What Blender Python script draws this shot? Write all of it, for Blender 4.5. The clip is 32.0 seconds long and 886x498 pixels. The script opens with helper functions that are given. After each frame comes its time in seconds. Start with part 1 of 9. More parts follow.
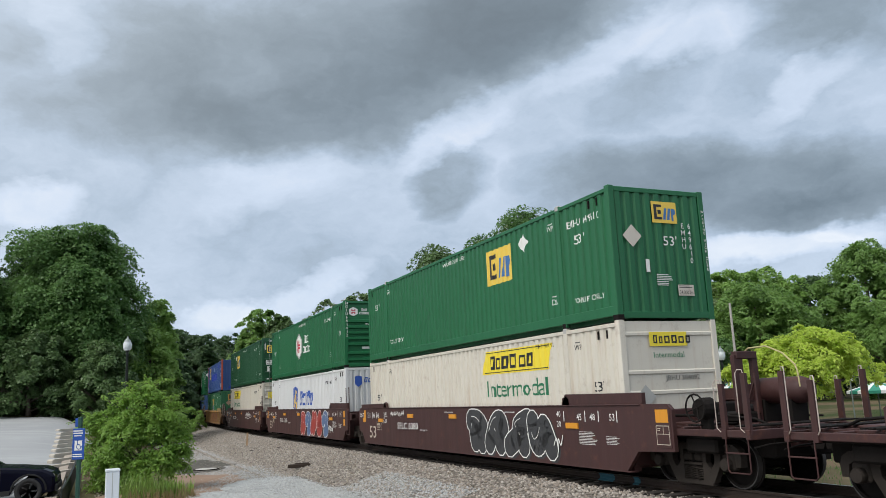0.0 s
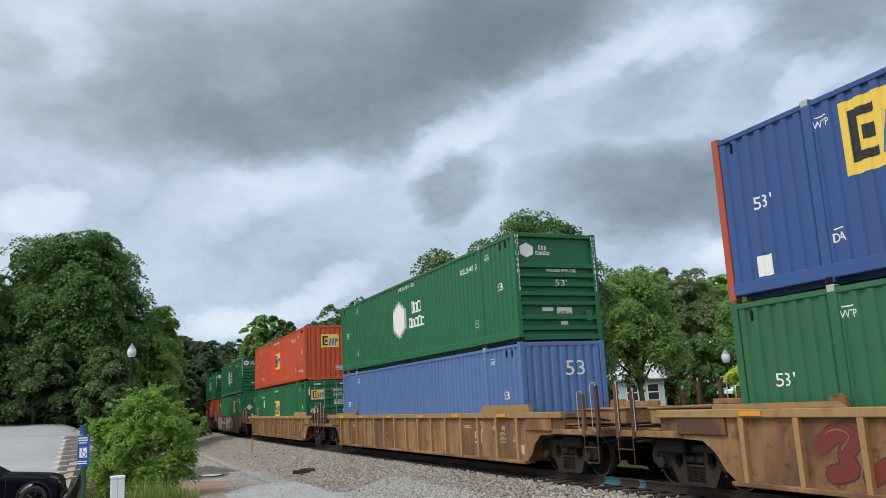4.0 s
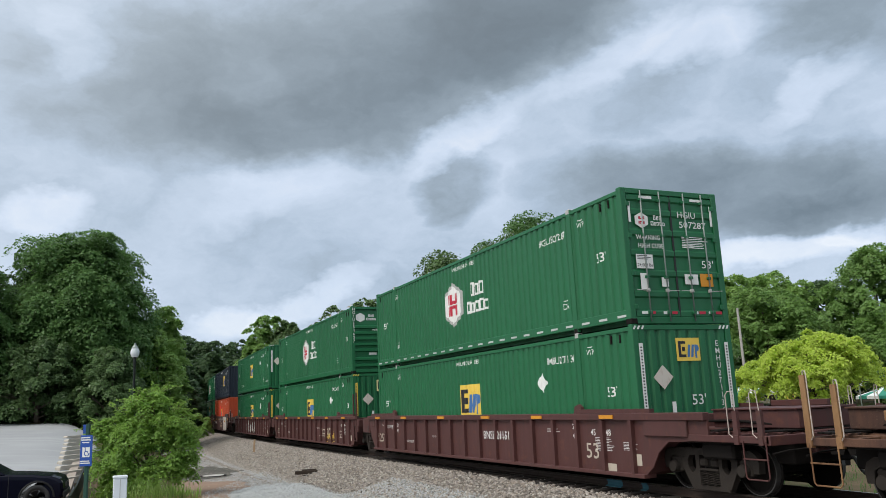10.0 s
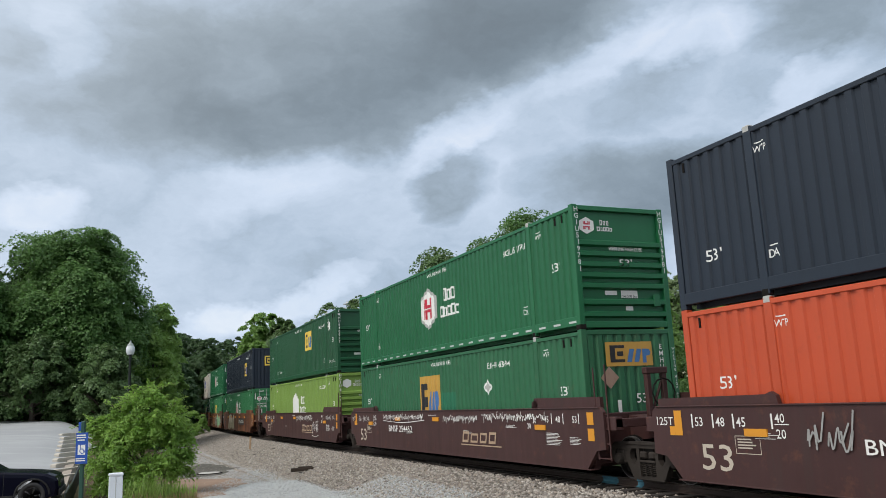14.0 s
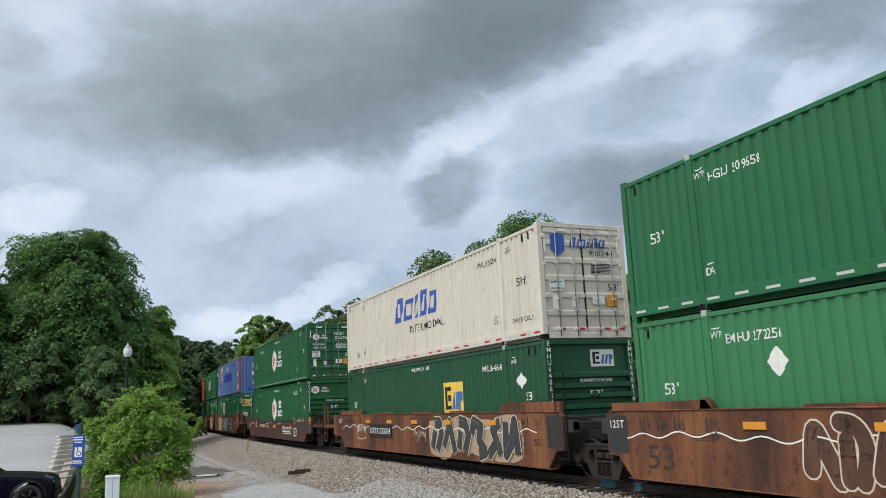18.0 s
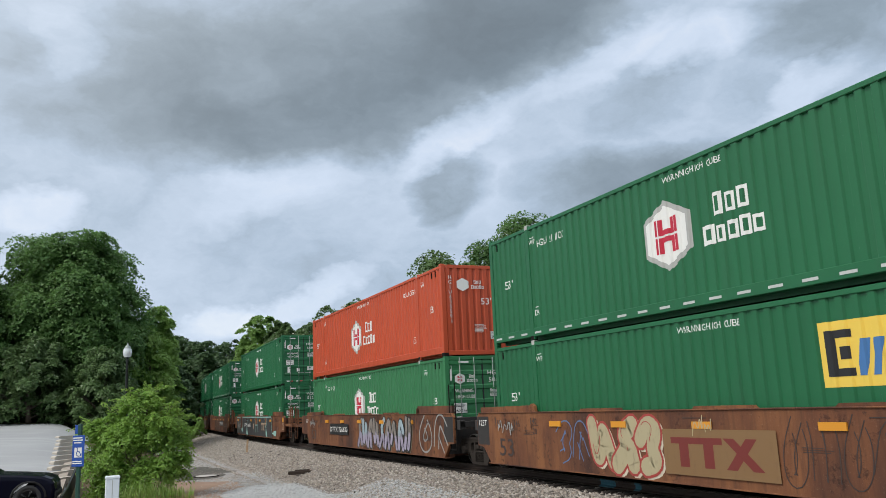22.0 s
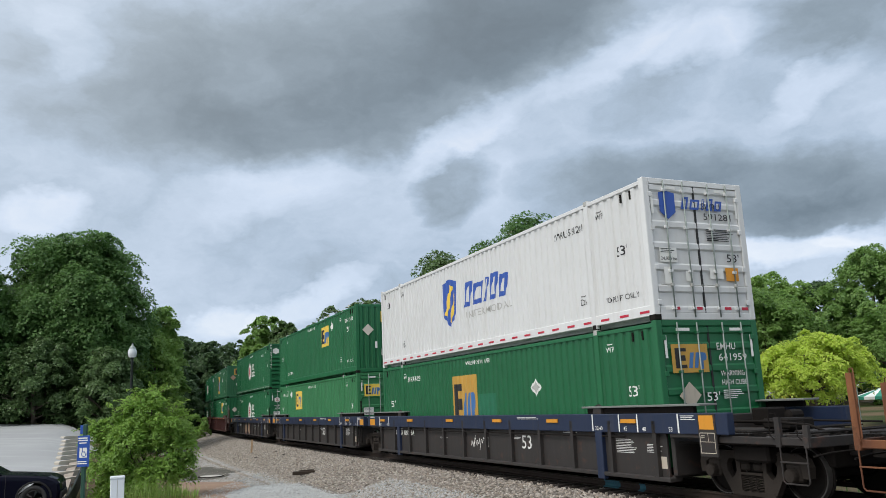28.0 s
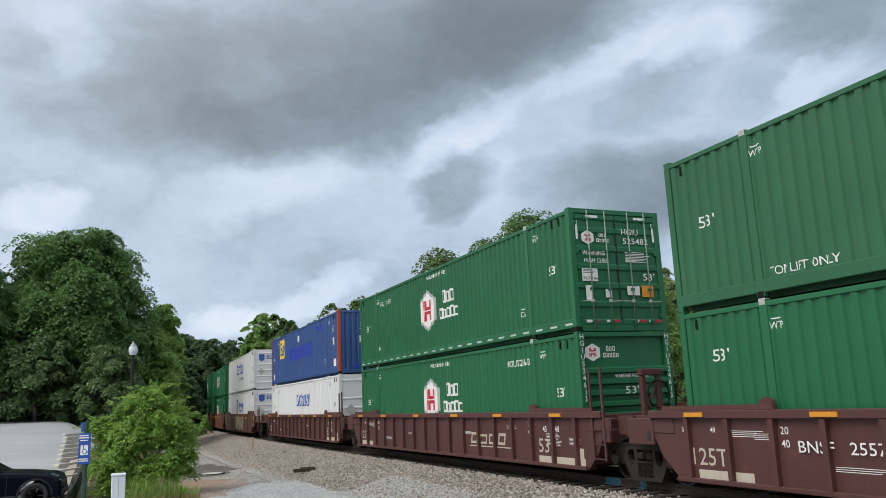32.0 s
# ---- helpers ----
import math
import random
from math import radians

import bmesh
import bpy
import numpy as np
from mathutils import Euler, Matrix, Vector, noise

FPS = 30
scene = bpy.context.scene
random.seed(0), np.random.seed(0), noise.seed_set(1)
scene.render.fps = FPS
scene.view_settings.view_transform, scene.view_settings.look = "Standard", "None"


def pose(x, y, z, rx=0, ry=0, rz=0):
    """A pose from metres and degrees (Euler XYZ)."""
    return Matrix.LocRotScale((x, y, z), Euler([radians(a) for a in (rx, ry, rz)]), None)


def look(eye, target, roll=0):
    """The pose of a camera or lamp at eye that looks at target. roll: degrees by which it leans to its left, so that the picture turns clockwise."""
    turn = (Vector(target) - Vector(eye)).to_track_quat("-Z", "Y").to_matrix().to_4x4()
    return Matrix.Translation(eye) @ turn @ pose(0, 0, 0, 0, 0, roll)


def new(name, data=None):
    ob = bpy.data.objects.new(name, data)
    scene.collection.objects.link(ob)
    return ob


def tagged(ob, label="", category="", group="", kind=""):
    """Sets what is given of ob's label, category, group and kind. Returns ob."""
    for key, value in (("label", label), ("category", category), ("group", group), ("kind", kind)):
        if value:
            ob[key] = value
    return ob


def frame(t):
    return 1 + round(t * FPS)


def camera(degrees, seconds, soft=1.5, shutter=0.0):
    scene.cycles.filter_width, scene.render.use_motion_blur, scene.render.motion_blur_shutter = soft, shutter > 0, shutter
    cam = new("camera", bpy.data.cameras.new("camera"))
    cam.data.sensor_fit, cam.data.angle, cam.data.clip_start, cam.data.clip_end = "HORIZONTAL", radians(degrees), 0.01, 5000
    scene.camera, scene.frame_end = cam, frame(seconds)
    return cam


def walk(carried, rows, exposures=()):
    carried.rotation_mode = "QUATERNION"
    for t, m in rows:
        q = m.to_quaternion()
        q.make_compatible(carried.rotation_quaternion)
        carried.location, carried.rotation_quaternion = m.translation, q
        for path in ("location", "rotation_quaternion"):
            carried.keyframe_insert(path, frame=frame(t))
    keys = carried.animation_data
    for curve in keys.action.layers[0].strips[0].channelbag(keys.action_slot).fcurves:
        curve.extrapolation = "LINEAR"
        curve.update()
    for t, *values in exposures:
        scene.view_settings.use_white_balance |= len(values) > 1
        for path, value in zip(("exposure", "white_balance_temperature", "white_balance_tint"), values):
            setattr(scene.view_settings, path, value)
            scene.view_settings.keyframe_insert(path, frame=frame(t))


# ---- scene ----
import collections
LENS = 58.74
EYE = Vector((0.0, 0.0, 1.80))
cam = camera(LENS, 32.0, soft=0.55)


def aim(yaw, pitch, roll):
    """Camera pose at the standpoint: degrees to the left of +y, above level, and lean."""
    a, b = radians(yaw), radians(pitch)
    return look(EYE, EYE + Vector((-math.sin(a) * math.cos(b), math.cos(a) * math.cos(b), math.sin(b))), roll)


walk(cam, [(t, aim(yaw, pitch, roll)) for t, yaw, pitch, roll in (
    (0, -0.35, 10.64, -2.46), (0.5, -0.28, 10.63, -2.39), (1, -0.26, 10.66, -2.48), (1.5, -0.28, 10.73, -2.71),
    (2, -0.34, 10.81, -2.95), (2.5, -0.35, 10.92, -3.05), (3, -0.29, 10.98, -3.01), (3.5, -0.19, 10.96, -2.90),
    (5.5, 0.02, 11.02, -2.92), (6, 0.06, 11.04, -2.84), (6.5, 0.09, 11.00, -2.84), (7, 0.11, 10.96, -2.87),
    (7.5, 0.15, 10.96, -2.87), (8, 0.13, 10.99, -2.83), (8.5, 0.06, 11.02, -2.78), (9, 0.01, 11.07, -2.78),
    (9.5, 0.02, 11.11, -2.73), (10, 0.10, 11.08, -2.59), (10.5, 0.18, 10.96, -2.60), (11, 0.21, 10.87, -2.63),
    (11.5, 0.17, 10.81, -2.66), (12, 0.08, 10.80, -2.70), (12.5, -0.03, 10.84, -2.68), (13, -0.09, 10.85, -2.69),
    (13.5, -0.12, 10.85, -2.71), (14, -0.19, 10.86, -2.66), (14.5, -0.24, 10.85, -2.59), (16.5, -0.37, 10.90, -2.55),
    (17, -0.37, 10.96, -2.55), (17.5, -0.38, 11.01, -2.54), (18, -0.34, 11.06, -2.53), (18.5, -0.30, 11.11, -2.59),
    (19, -0.27, 11.14, -2.65), (19.5, -0.22, 11.12, -2.61), (20, -0.22, 11.08, -2.48), (20.5, -0.27, 11.06, -2.40),
    (21, -0.33, 11.08, -2.44), (21.5, -0.38, 11.08, -2.52), (22, -0.36, 11.08, -2.56), (22.5, -0.29, 11.11, -2.55),
    (23, -0.26, 11.18, -2.54), (23.5, -0.25, 11.20, -2.51), (24, -0.19, 11.19, -2.47), (24.5, -0.14, 11.16, -2.46),
    (25, -0.11, 11.16, -2.54), (25.5, -0.10, 11.17, -2.64), (27.5, -0.07, 11.17, -2.65), (28, -0.06, 11.11, -2.57),
    (28.5, -0.10, 11.10, -2.55), (29, -0.10, 11.10, -2.57), (29.5, -0.07, 11.11, -2.64), (30, -0.06, 11.08, -2.68),
    (30.5, -0.08, 11.01, -2.67), (31, -0.06, 10.92, -2.63), (31.5, -0.01, 10.89, -2.59), (32, -0.01, 10.93, -2.58),
)])

# ---- world and light: broken overcast, sun veiled high behind the camera ----
SUN_EL, SUN_AZ = 52.0, 230     # degrees; azimuth clockwise from +y
sun_dir = Vector((math.sin(radians(SUN_AZ)) * math.cos(radians(SUN_EL)), math.cos(radians(SUN_AZ)) * math.cos(radians(SUN_EL)), math.sin(radians(SUN_EL))))
sun = new("sun", bpy.data.lights.new("sun", "SUN"))
sun.data.energy, sun.data.angle, sun.data.color = 1.4, radians(25), (1.0, 0.96, 0.9)
sun.matrix_world = look(sun_dir * 100, (0, 0, 0))
scene.view_settings.exposure = 0.55


class Net:
    """Short hand for node trees."""

    def __init__(self, tree):
        self.t = tree
        tree.nodes.clear()

    def n(self, kind, ins=None, **props):
        nd = self.t.nodes.new(kind)
        if "operation" in props:
            nd.operation = props["operation"]
        if "use_clamp" in props:
            nd.use_clamp = props["use_clamp"]
        if "data_type" in props:
            nd.data_type, nd.blend_type = props["data_type"], props["blend_type"]
        if "sky_type" in props:
            nd.sky_type, nd.sun_disc = props["sky_type"], props["sun_disc"]
            nd.sun_elevation, nd.sun_rotation = props["sun_elevation"], props["sun_rotation"]
        for k, v in (ins or {}).items():
            self.put(nd.inputs[k], v)
        return nd

    def put(self, sock, v):
        if isinstance(v, bpy.types.NodeSocket):
            self.t.links.new(v, sock)
        elif isinstance(v, bpy.types.Node):
            self.t.links.new(v.outputs[0], sock)
        else:
            sock.default_value = v

    def math(self, op, a, b=0.0, c=0.0, clamp=False):
        return self.n("ShaderNodeMath", {0: a, 1: b, 2: c}, operation=op, use_clamp=clamp).outputs[0]

    def vmath(self, op, a, b=(0, 0, 0), out=0):
        return self.n("ShaderNodeVectorMath", {0: a, 1: b}, operation=op).outputs[out]

    def mix(self, f, a, b, blend="MIX"):
        nd = self.n("ShaderNodeMix", data_type="RGBA", blend_type=blend)
        for s, v in ((nd.inputs[0], f), (nd.inputs[6], a), (nd.inputs[7], b)):
            if isinstance(v, tuple) and len(v) == 3:
                v = (*v, 1)
            self.put(s, v)
        return nd.outputs[2]

    def ramp(self, f, stops):
        nd = self.n("ShaderNodeValToRGB", {0: f})
        e = nd.color_ramp.elements
        while len(e) < len(stops):
            e.new(0.5)
        for el, (p, c) in zip(e, stops):
            el.position, el.color = p, (*c, 1) if len(c) == 3 else c
        return nd.outputs[0]

    def noise(self, vec, scale, detail=4.0, rough=0.55, distortion=0.0):
        return self.n("ShaderNodeTexNoise", {"Vector": vec, "Scale": scale, "Detail": detail, "Roughness": rough, "Distortion": distortion}).outputs[0]


def build_world():
    w = bpy.data.worlds.new("sky")
    scene.world = w
    w.use_nodes = True
    k = Net(w.node_tree)
    d = k.vmath("NORMALIZE", k.n("ShaderNodeTexCoord").outputs["Generated"])
    sep = k.n("ShaderNodeSeparateXYZ", {0: d}).outputs
    z = sep[2]
    tall = k.vmath("MULTIPLY", d, (1.0, 1.0, 1.7))
    w1 = k.n("ShaderNodeTexNoise", {"Vector": tall, "Scale": 4.0, "Detail": 6.0, "Roughness": 0.62}).outputs[1]
    w1 = k.n("ShaderNodeSeparateXYZ", {0: k.vmath("SUBTRACT", w1, (0.5, 0.5, 0.5))}).outputs
    bent = k.vmath("ADD", tall, k.n("ShaderNodeCombineXYZ", {0: k.math("MULTIPLY", w1[0], 0.20), 1: k.math("MULTIPLY", w1[1], 0.20), 2: k.math("MULTIPLY", w1[2], 0.16)}).outputs[0])
    az = k.math("MULTIPLY_ADD", w1[0], 9.0, k.math("MULTIPLY", k.math("ARCTAN2", sep[0], sep[1]), 57.2958))
    el = k.math("MULTIPLY_ADD", w1[2], 7.0, k.math("MULTIPLY", k.math("ARCSINE", z), 57.2958))
    broad = k.noise(bent, 3.2, 6, 0.58)
    fine = k.noise(bent, 9.0, 8, 0.62)
    light = k.math("MULTIPLY_ADD", k.math("SUBTRACT", broad, 0.5), 0.48, k.math("MULTIPLY", k.math("SUBTRACT", fine, 0.5), 0.36))
    light = k.math("ADD", light, SKY_BASE)
    # cloud masses and breaks: bearing, height, half sizes, slope, weight
    for u, v, a, b, slope, wt in CLOUDS:
        c, s = math.cos(radians(slope)), math.sin(radians(slope))
        du, dv = k.math("SUBTRACT", az, u), k.math("SUBTRACT", el, v)
        p = k.math("MULTIPLY_ADD", du, c / a, k.math("MULTIPLY", dv, s / a))
        q = k.math("MULTIPLY_ADD", dv, c / b, k.math("MULTIPLY", du, -s / b))
        r2 = k.math("MULTIPLY_ADD", p, p, k.math("MULTIPLY", q, q))
        g = k.math("MULTIPLY", k.math("SUBTRACT", 1.25, r2), 1.05, clamp=True)
        light = k.math("MULTIPLY_ADD", g, wt, light)
    # brighter veil round the hidden sun
    sd = k.vmath("DOT_PRODUCT", d, tuple(sun_dir), out=1)
    glow = k.math("POWER", k.math("MAXIMUM", k.math("MULTIPLY_ADD", sd, 0.5, 0.5), 0.0), 4.0)
    col = k.ramp(light, [(0.0, (0.108, 0.147, 0.186)), (0.22, (0.166, 0.221, 0.276)), (0.40, (0.255, 0.325, 0.398)), (0.58, (0.395, 0.495, 0.625)), (0.78, (0.60, 0.70, 0.85)), (1.0, (0.86, 0.905, 0.98))])
    sky = k.n("ShaderNodeTexSky", sky_type="NISHITA", sun_disc=False, sun_elevation=radians(SUN_EL), sun_rotation=radians(SUN_AZ))
    skyc = k.vmath("SCALE", sky.outputs[0])
    skyc.node.inputs["Scale"].default_value = 0.10
    gap = k.math("MULTIPLY", k.math("SUBTRACT", light, 0.62, clamp=True), 0.5, clamp=True)
    total = k.mix(gap, col, skyc)
    total = k.mix(k.math("MULTIPLY", glow, 0.75), total, (1.35, 1.33, 1.28))
    low = k.math("MULTIPLY", k.math("SUBTRACT", 0.02, z, clamp=True), 30.0, clamp=True)
    total = k.mix(low, total, (0.09, 0.10, 0.08))
    bg = k.n("ShaderNodeBackground", {"Color": total, "Strength": SKY_GAIN})
    k.n("ShaderNodeOutputWorld", {"Surface": bg.outputs[0]})


SKY_GAIN, SKY_BASE = 0.74, 0.64
CLOUDS = (
    (-7.3, 25.0, 22.6, 7.3, 8, -0.30), (-9.1, 20.5, 9.7, 3.2, 5, -0.15), (5.1, 26.8, 11.4, 4.1, 15, -0.18), (-24.2, 20.6, 9.6, 3.3, 1, -0.06),
    (0.5, 15.6, 3.6, 2.6, -3, -0.27), (20.0, 13.8, 14.2, 3.5, -5, -0.26), (27.2, 11.2, 6.3, 2.0, -4, -0.14), (27.7, 22.5, 6.0, 2.6, -13, -0.24),
    (16.0, 20.2, 4.8, 1.9, 17, -0.10), (-30.7, 24.4, 2.0, 3.0, 10, -0.10), (2.0, 19.4, 6.0, 1.5, 22, 0.20), (12.6, 23.0, 5.9, 1.5, 23, 0.17),
    (19.9, 23.2, 5.5, 1.6, 5, 0.18), (26.9, 19.4, 3.5, 1.1, 23, 0.14), (24.1, 8.9, 5.0, 1.3, -2, 0.26), (28.3, 9.4, 2.6, 1.0, -8, 0.22),
    (-26.9, 25.0, 1.8, 2.4, 18, 0.12), (-15.7, 6.7, 3.1, 1.2, 19, 0.20), (-9.4, 7.8, 4.9, 1.1, 13, 0.20), (-28.8, 14.0, 3.3, 1.4, 4, 0.22),
    (-13.7, 15.4, 6.9, 2.4, 16, 0.12),
)
build_world()



# ---- materials ----
def surface(name, make, rough=0.6, metal=0.0, spec=0.5):
    m = bpy.data.materials.new(name)
    m.use_nodes = True
    k = Net(m.node_tree)
    b = k.n("ShaderNodeBsdfPrincipled", {"Roughness": rough, "Metallic": metal, "Specular IOR Level": spec})
    make(k, b)
    k.n("ShaderNodeOutputMaterial", {"Surface": b.outputs[0]})
    return m


def obj_pos(k):
    return k.n("ShaderNodeTexCoord").outputs["Object"]


def paint(name, col, rough=0.42, dirt=0.35, rust=0.0, fade=0.2, grime=(0.10, 0.085, 0.07)):
    """Sprayed steel: fading in broad patches, streaks of dirt running down, specks of rust, fine orange peel."""
    def make(k, b):
        p = obj_pos(k)
        rnd = k.n("ShaderNodeObjectInfo").outputs["Random"]
        broad = k.noise(p, 0.55, 4, 0.6)
        streak = k.noise(k.vmath("MULTIPLY", p, (5.0, 5.0, 0.35)), 1.0, 5, 0.65)
        grain = k.noise(p, 22.0, 3, 0.6)
        lite = tuple(min(1.0, c * 1.18 + 0.008) for c in col)
        dark = tuple(c * 0.80 for c in col)
        c = k.mix(k.math("MULTIPLY", k.math("SUBTRACT", broad, 0.35, clamp=True), fade * 4, clamp=True), dark, lite)
        c = k.mix(k.math("MULTIPLY", rnd, 0.35), c, lite)
        f = k.math("MULTIPLY", k.ramp(streak, [(0.52, (0, 0, 0)), (0.80, (1, 1, 1))]), dirt)
        c = k.mix(f, c, grime)
        c = k.mix(k.math("MULTIPLY", k.math("SUBTRACT", grain, 0.55), 0.3, clamp=True), c, grime)
        if rust:
            r = k.noise(p, 3.5, 8, 0.7)
            rf = k.ramp(r, [(0.60 - 0.12 * rust, (0, 0, 0)), (0.70, (1, 1, 1))])
            c = k.mix(k.math("MULTIPLY", rf, min(1.0, rust)), c, (0.16, 0.055, 0.025))
        k.put(b.inputs["Base Color"], c)
        k.put(b.inputs["Roughness"], k.math("MULTIPLY_ADD", streak, 0.3, rough - 0.12))
        k.put(b.inputs["Normal"], k.n("ShaderNodeBump", {"Strength": 0.12, "Distance": 0.01, "Height": grain}).outputs[0])
    return surface(name, make, rough)


def rusted(name, col, dark, lite):
    """Long-weathered freight steel: upright bands of soot and rust, flaking spots, pale scuffs."""
    def make(k, b):
        p = obj_pos(k)
        rnd = k.n("ShaderNodeObjectInfo").outputs["Random"]
        q = k.vmath("ADD", p, k.n("ShaderNodeCombineXYZ", {0: k.math("MULTIPLY", rnd, 40.0)}).outputs[0])
        band = k.noise(k.vmath("MULTIPLY", q, (0.55, 0.55, 0.22)), 1.0, 5, 0.62, 0.4)
        streak = k.noise(k.vmath("MULTIPLY", q, (6.0, 6.0, 0.5)), 1.0, 6, 0.68)
        spot = k.noise(q, 4.5, 8, 0.72)
        grain = k.noise(p, 26.0, 3, 0.6)
        c = k.ramp(band, [(0.36, dark), (0.50, col), (0.64, lite)])
        c = k.mix(k.math("MULTIPLY", k.ramp(streak, [(0.48, (0, 0, 0)), (0.72, (1, 1, 1))]), 0.6), c, dark)
        c = k.mix(k.math("MULTIPLY", k.ramp(spot, [(0.56, (0, 0, 0)), (0.66, (1, 1, 1))]), 0.7), c, tuple(v * 0.55 for v in dark))
        c = k.mix(k.math("MULTIPLY", k.ramp(grain, [(0.60, (0, 0, 0)), (0.75, (1, 1, 1))]), 0.25), c, (0.30, 0.20, 0.14))
        k.put(b.inputs["Base Color"], c)
        k.put(b.inputs["Roughness"], k.math("MULTIPLY_ADD", streak, 0.25, 0.58))
        k.put(b.inputs["Normal"], k.n("ShaderNodeBump", {"Strength": 0.2, "Distance": 0.012, "Height": k.math("ADD", spot, grain)}).outputs[0])
    return surface(name, make, 0.7, spec=0.25)


def plain(name, col, rough=0.5, metal=0.0, vary=0.15, scale=30.0, bump=0.1, spec=0.5):
    def make(k, b):
        p = obj_pos(k)
        a, g = k.noise(p, scale * 0.08, 3), k.noise(p, scale, 4)
        f = k.math("ADD", k.math("MULTIPLY", a, 0.6), k.math("MULTIPLY", g, 0.4))
        c = k.mix(f, tuple(c * (1 - vary) for c in col), tuple(min(1, c * (1 + vary)) for c in col))
        k.put(b.inputs["Base Color"], c)
        k.put(b.inputs["Normal"], k.n("ShaderNodeBump", {"Strength": bump, "Distance": 0.01, "Height": g}).outputs[0])
    return surface(name, make, rough, metal, spec=spec)


def decal_paint(name, col, worn=0.25, under=None):
    """Flat sign paint or vinyl, scuffed in places."""
    def make(k, b):
        p = obj_pos(k)
        s = k.noise(k.vmath("MULTIPLY", p, (3.0, 3.0, 1.0)), 2.4, 7, 0.7)
        f = k.math("MULTIPLY", k.ramp(s, [(0.55, (0, 0, 0)), (0.75, (1, 1, 1))]), worn)
        k.put(b.inputs["Base Color"], k.mix(f, col, under or tuple(c * 0.45 for c in col)))
    return surface(name, make, 0.5)


def stones_mat(name, cols, scale, rough=0.9, bump=0.6, dirt=(0.12, 0.10, 0.08)):
    """Crushed stone: each cell a stone of its own tone, with soil between and broad stains."""
    def make(k, b):
        p = obj_pos(k)
        v = k.n("ShaderNodeTexVoronoi", {"Vector": p, "Scale": scale})
        tone = k.n("ShaderNodeSeparateColor", {0: v.outputs["Color"]}).outputs[0]
        c = k.ramp(tone, [(i / (len(cols) - 1), q) for i, q in enumerate(cols)])
        broad = k.noise(p, 0.35, 5, 0.6)
        c = k.mix(k.math("MULTIPLY", k.ramp(broad, [(0.42, (0, 0, 0)), (0.68, (1, 1, 1))]), 0.55), c, dirt)
        c = k.mix(k.ramp(v.outputs["Distance"], [(0.45, (0, 0, 0)), (0.8, (1, 1, 1))]), c, dirt)
        k.put(b.inputs["Base Color"], c)
        h = k.math("ADD", k.math("MULTIPLY", v.outputs["Distance"], -1.0), k.math("MULTIPLY", tone, 0.5))
        k.put(b.inputs["Normal"], k.n("ShaderNodeBump", {"Strength": bump, "Distance": 0.03, "Height": h}).outputs[0])
    return surface(name, make, rough, spec=0.2)


def leaf_mat(name, dark, lite, gloss=0.45, through_it=0.35):
    m = bpy.data.materials.new(name)
    m.use_nodes = True
    k = Net(m.node_tree)
    isl = k.n("ShaderNodeNewGeometry").outputs["Random Per Island"]
    rnd = k.n("ShaderNodeObjectInfo").outputs["Random"]
    p = k.n("ShaderNodeTexCoord").outputs["Object"]
    patch = k.math("MULTIPLY_ADD", k.math("SUBTRACT", k.noise(p, 0.9, 4, 0.62), 0.5), 2.4, 0.5, clamp=True)
    f = k.math("ADD", k.math("MULTIPLY", isl, 0.40), k.math("MULTIPLY_ADD", rnd, 0.22, k.math("MULTIPLY", patch, 0.38)))
    mid = tuple((a + b) / 2 for a, b in zip(dark, lite))
    c = k.ramp(f, [(0.0, dark), (0.55, mid), (1.0, lite)])
    b = k.n("ShaderNodeBsdfPrincipled", {"Base Color": c, "Roughness": gloss, "Specular IOR Level": 0.3})
    tr = k.n("ShaderNodeBsdfTranslucent", {"Color": k.mix(0.5, c, lite)})
    mx = k.n("ShaderNodeMixShader", {0: through_it, 1: b.outputs[0], 2: tr.outputs[0]})
    k.n("ShaderNodeOutputMaterial", {"Surface": mx.outputs[0]})
    return m


def bark_mat(name, col):
    def make(k, b):
        p = obj_pos(k)
        s = k.noise(k.vmath("MULTIPLY", p, (9, 9, 1.6)), 1.0, 6, 0.65)
        k.put(b.inputs["Base Color"], k.mix(s, tuple(c * 0.5 for c in col), tuple(c * 1.4 for c in col)))
        k.put(b.inputs["Normal"], k.n("ShaderNodeBump", {"Strength": 0.6, "Distance": 0.03, "Height": s}).outputs[0])
    return surface(name, make, 0.9)


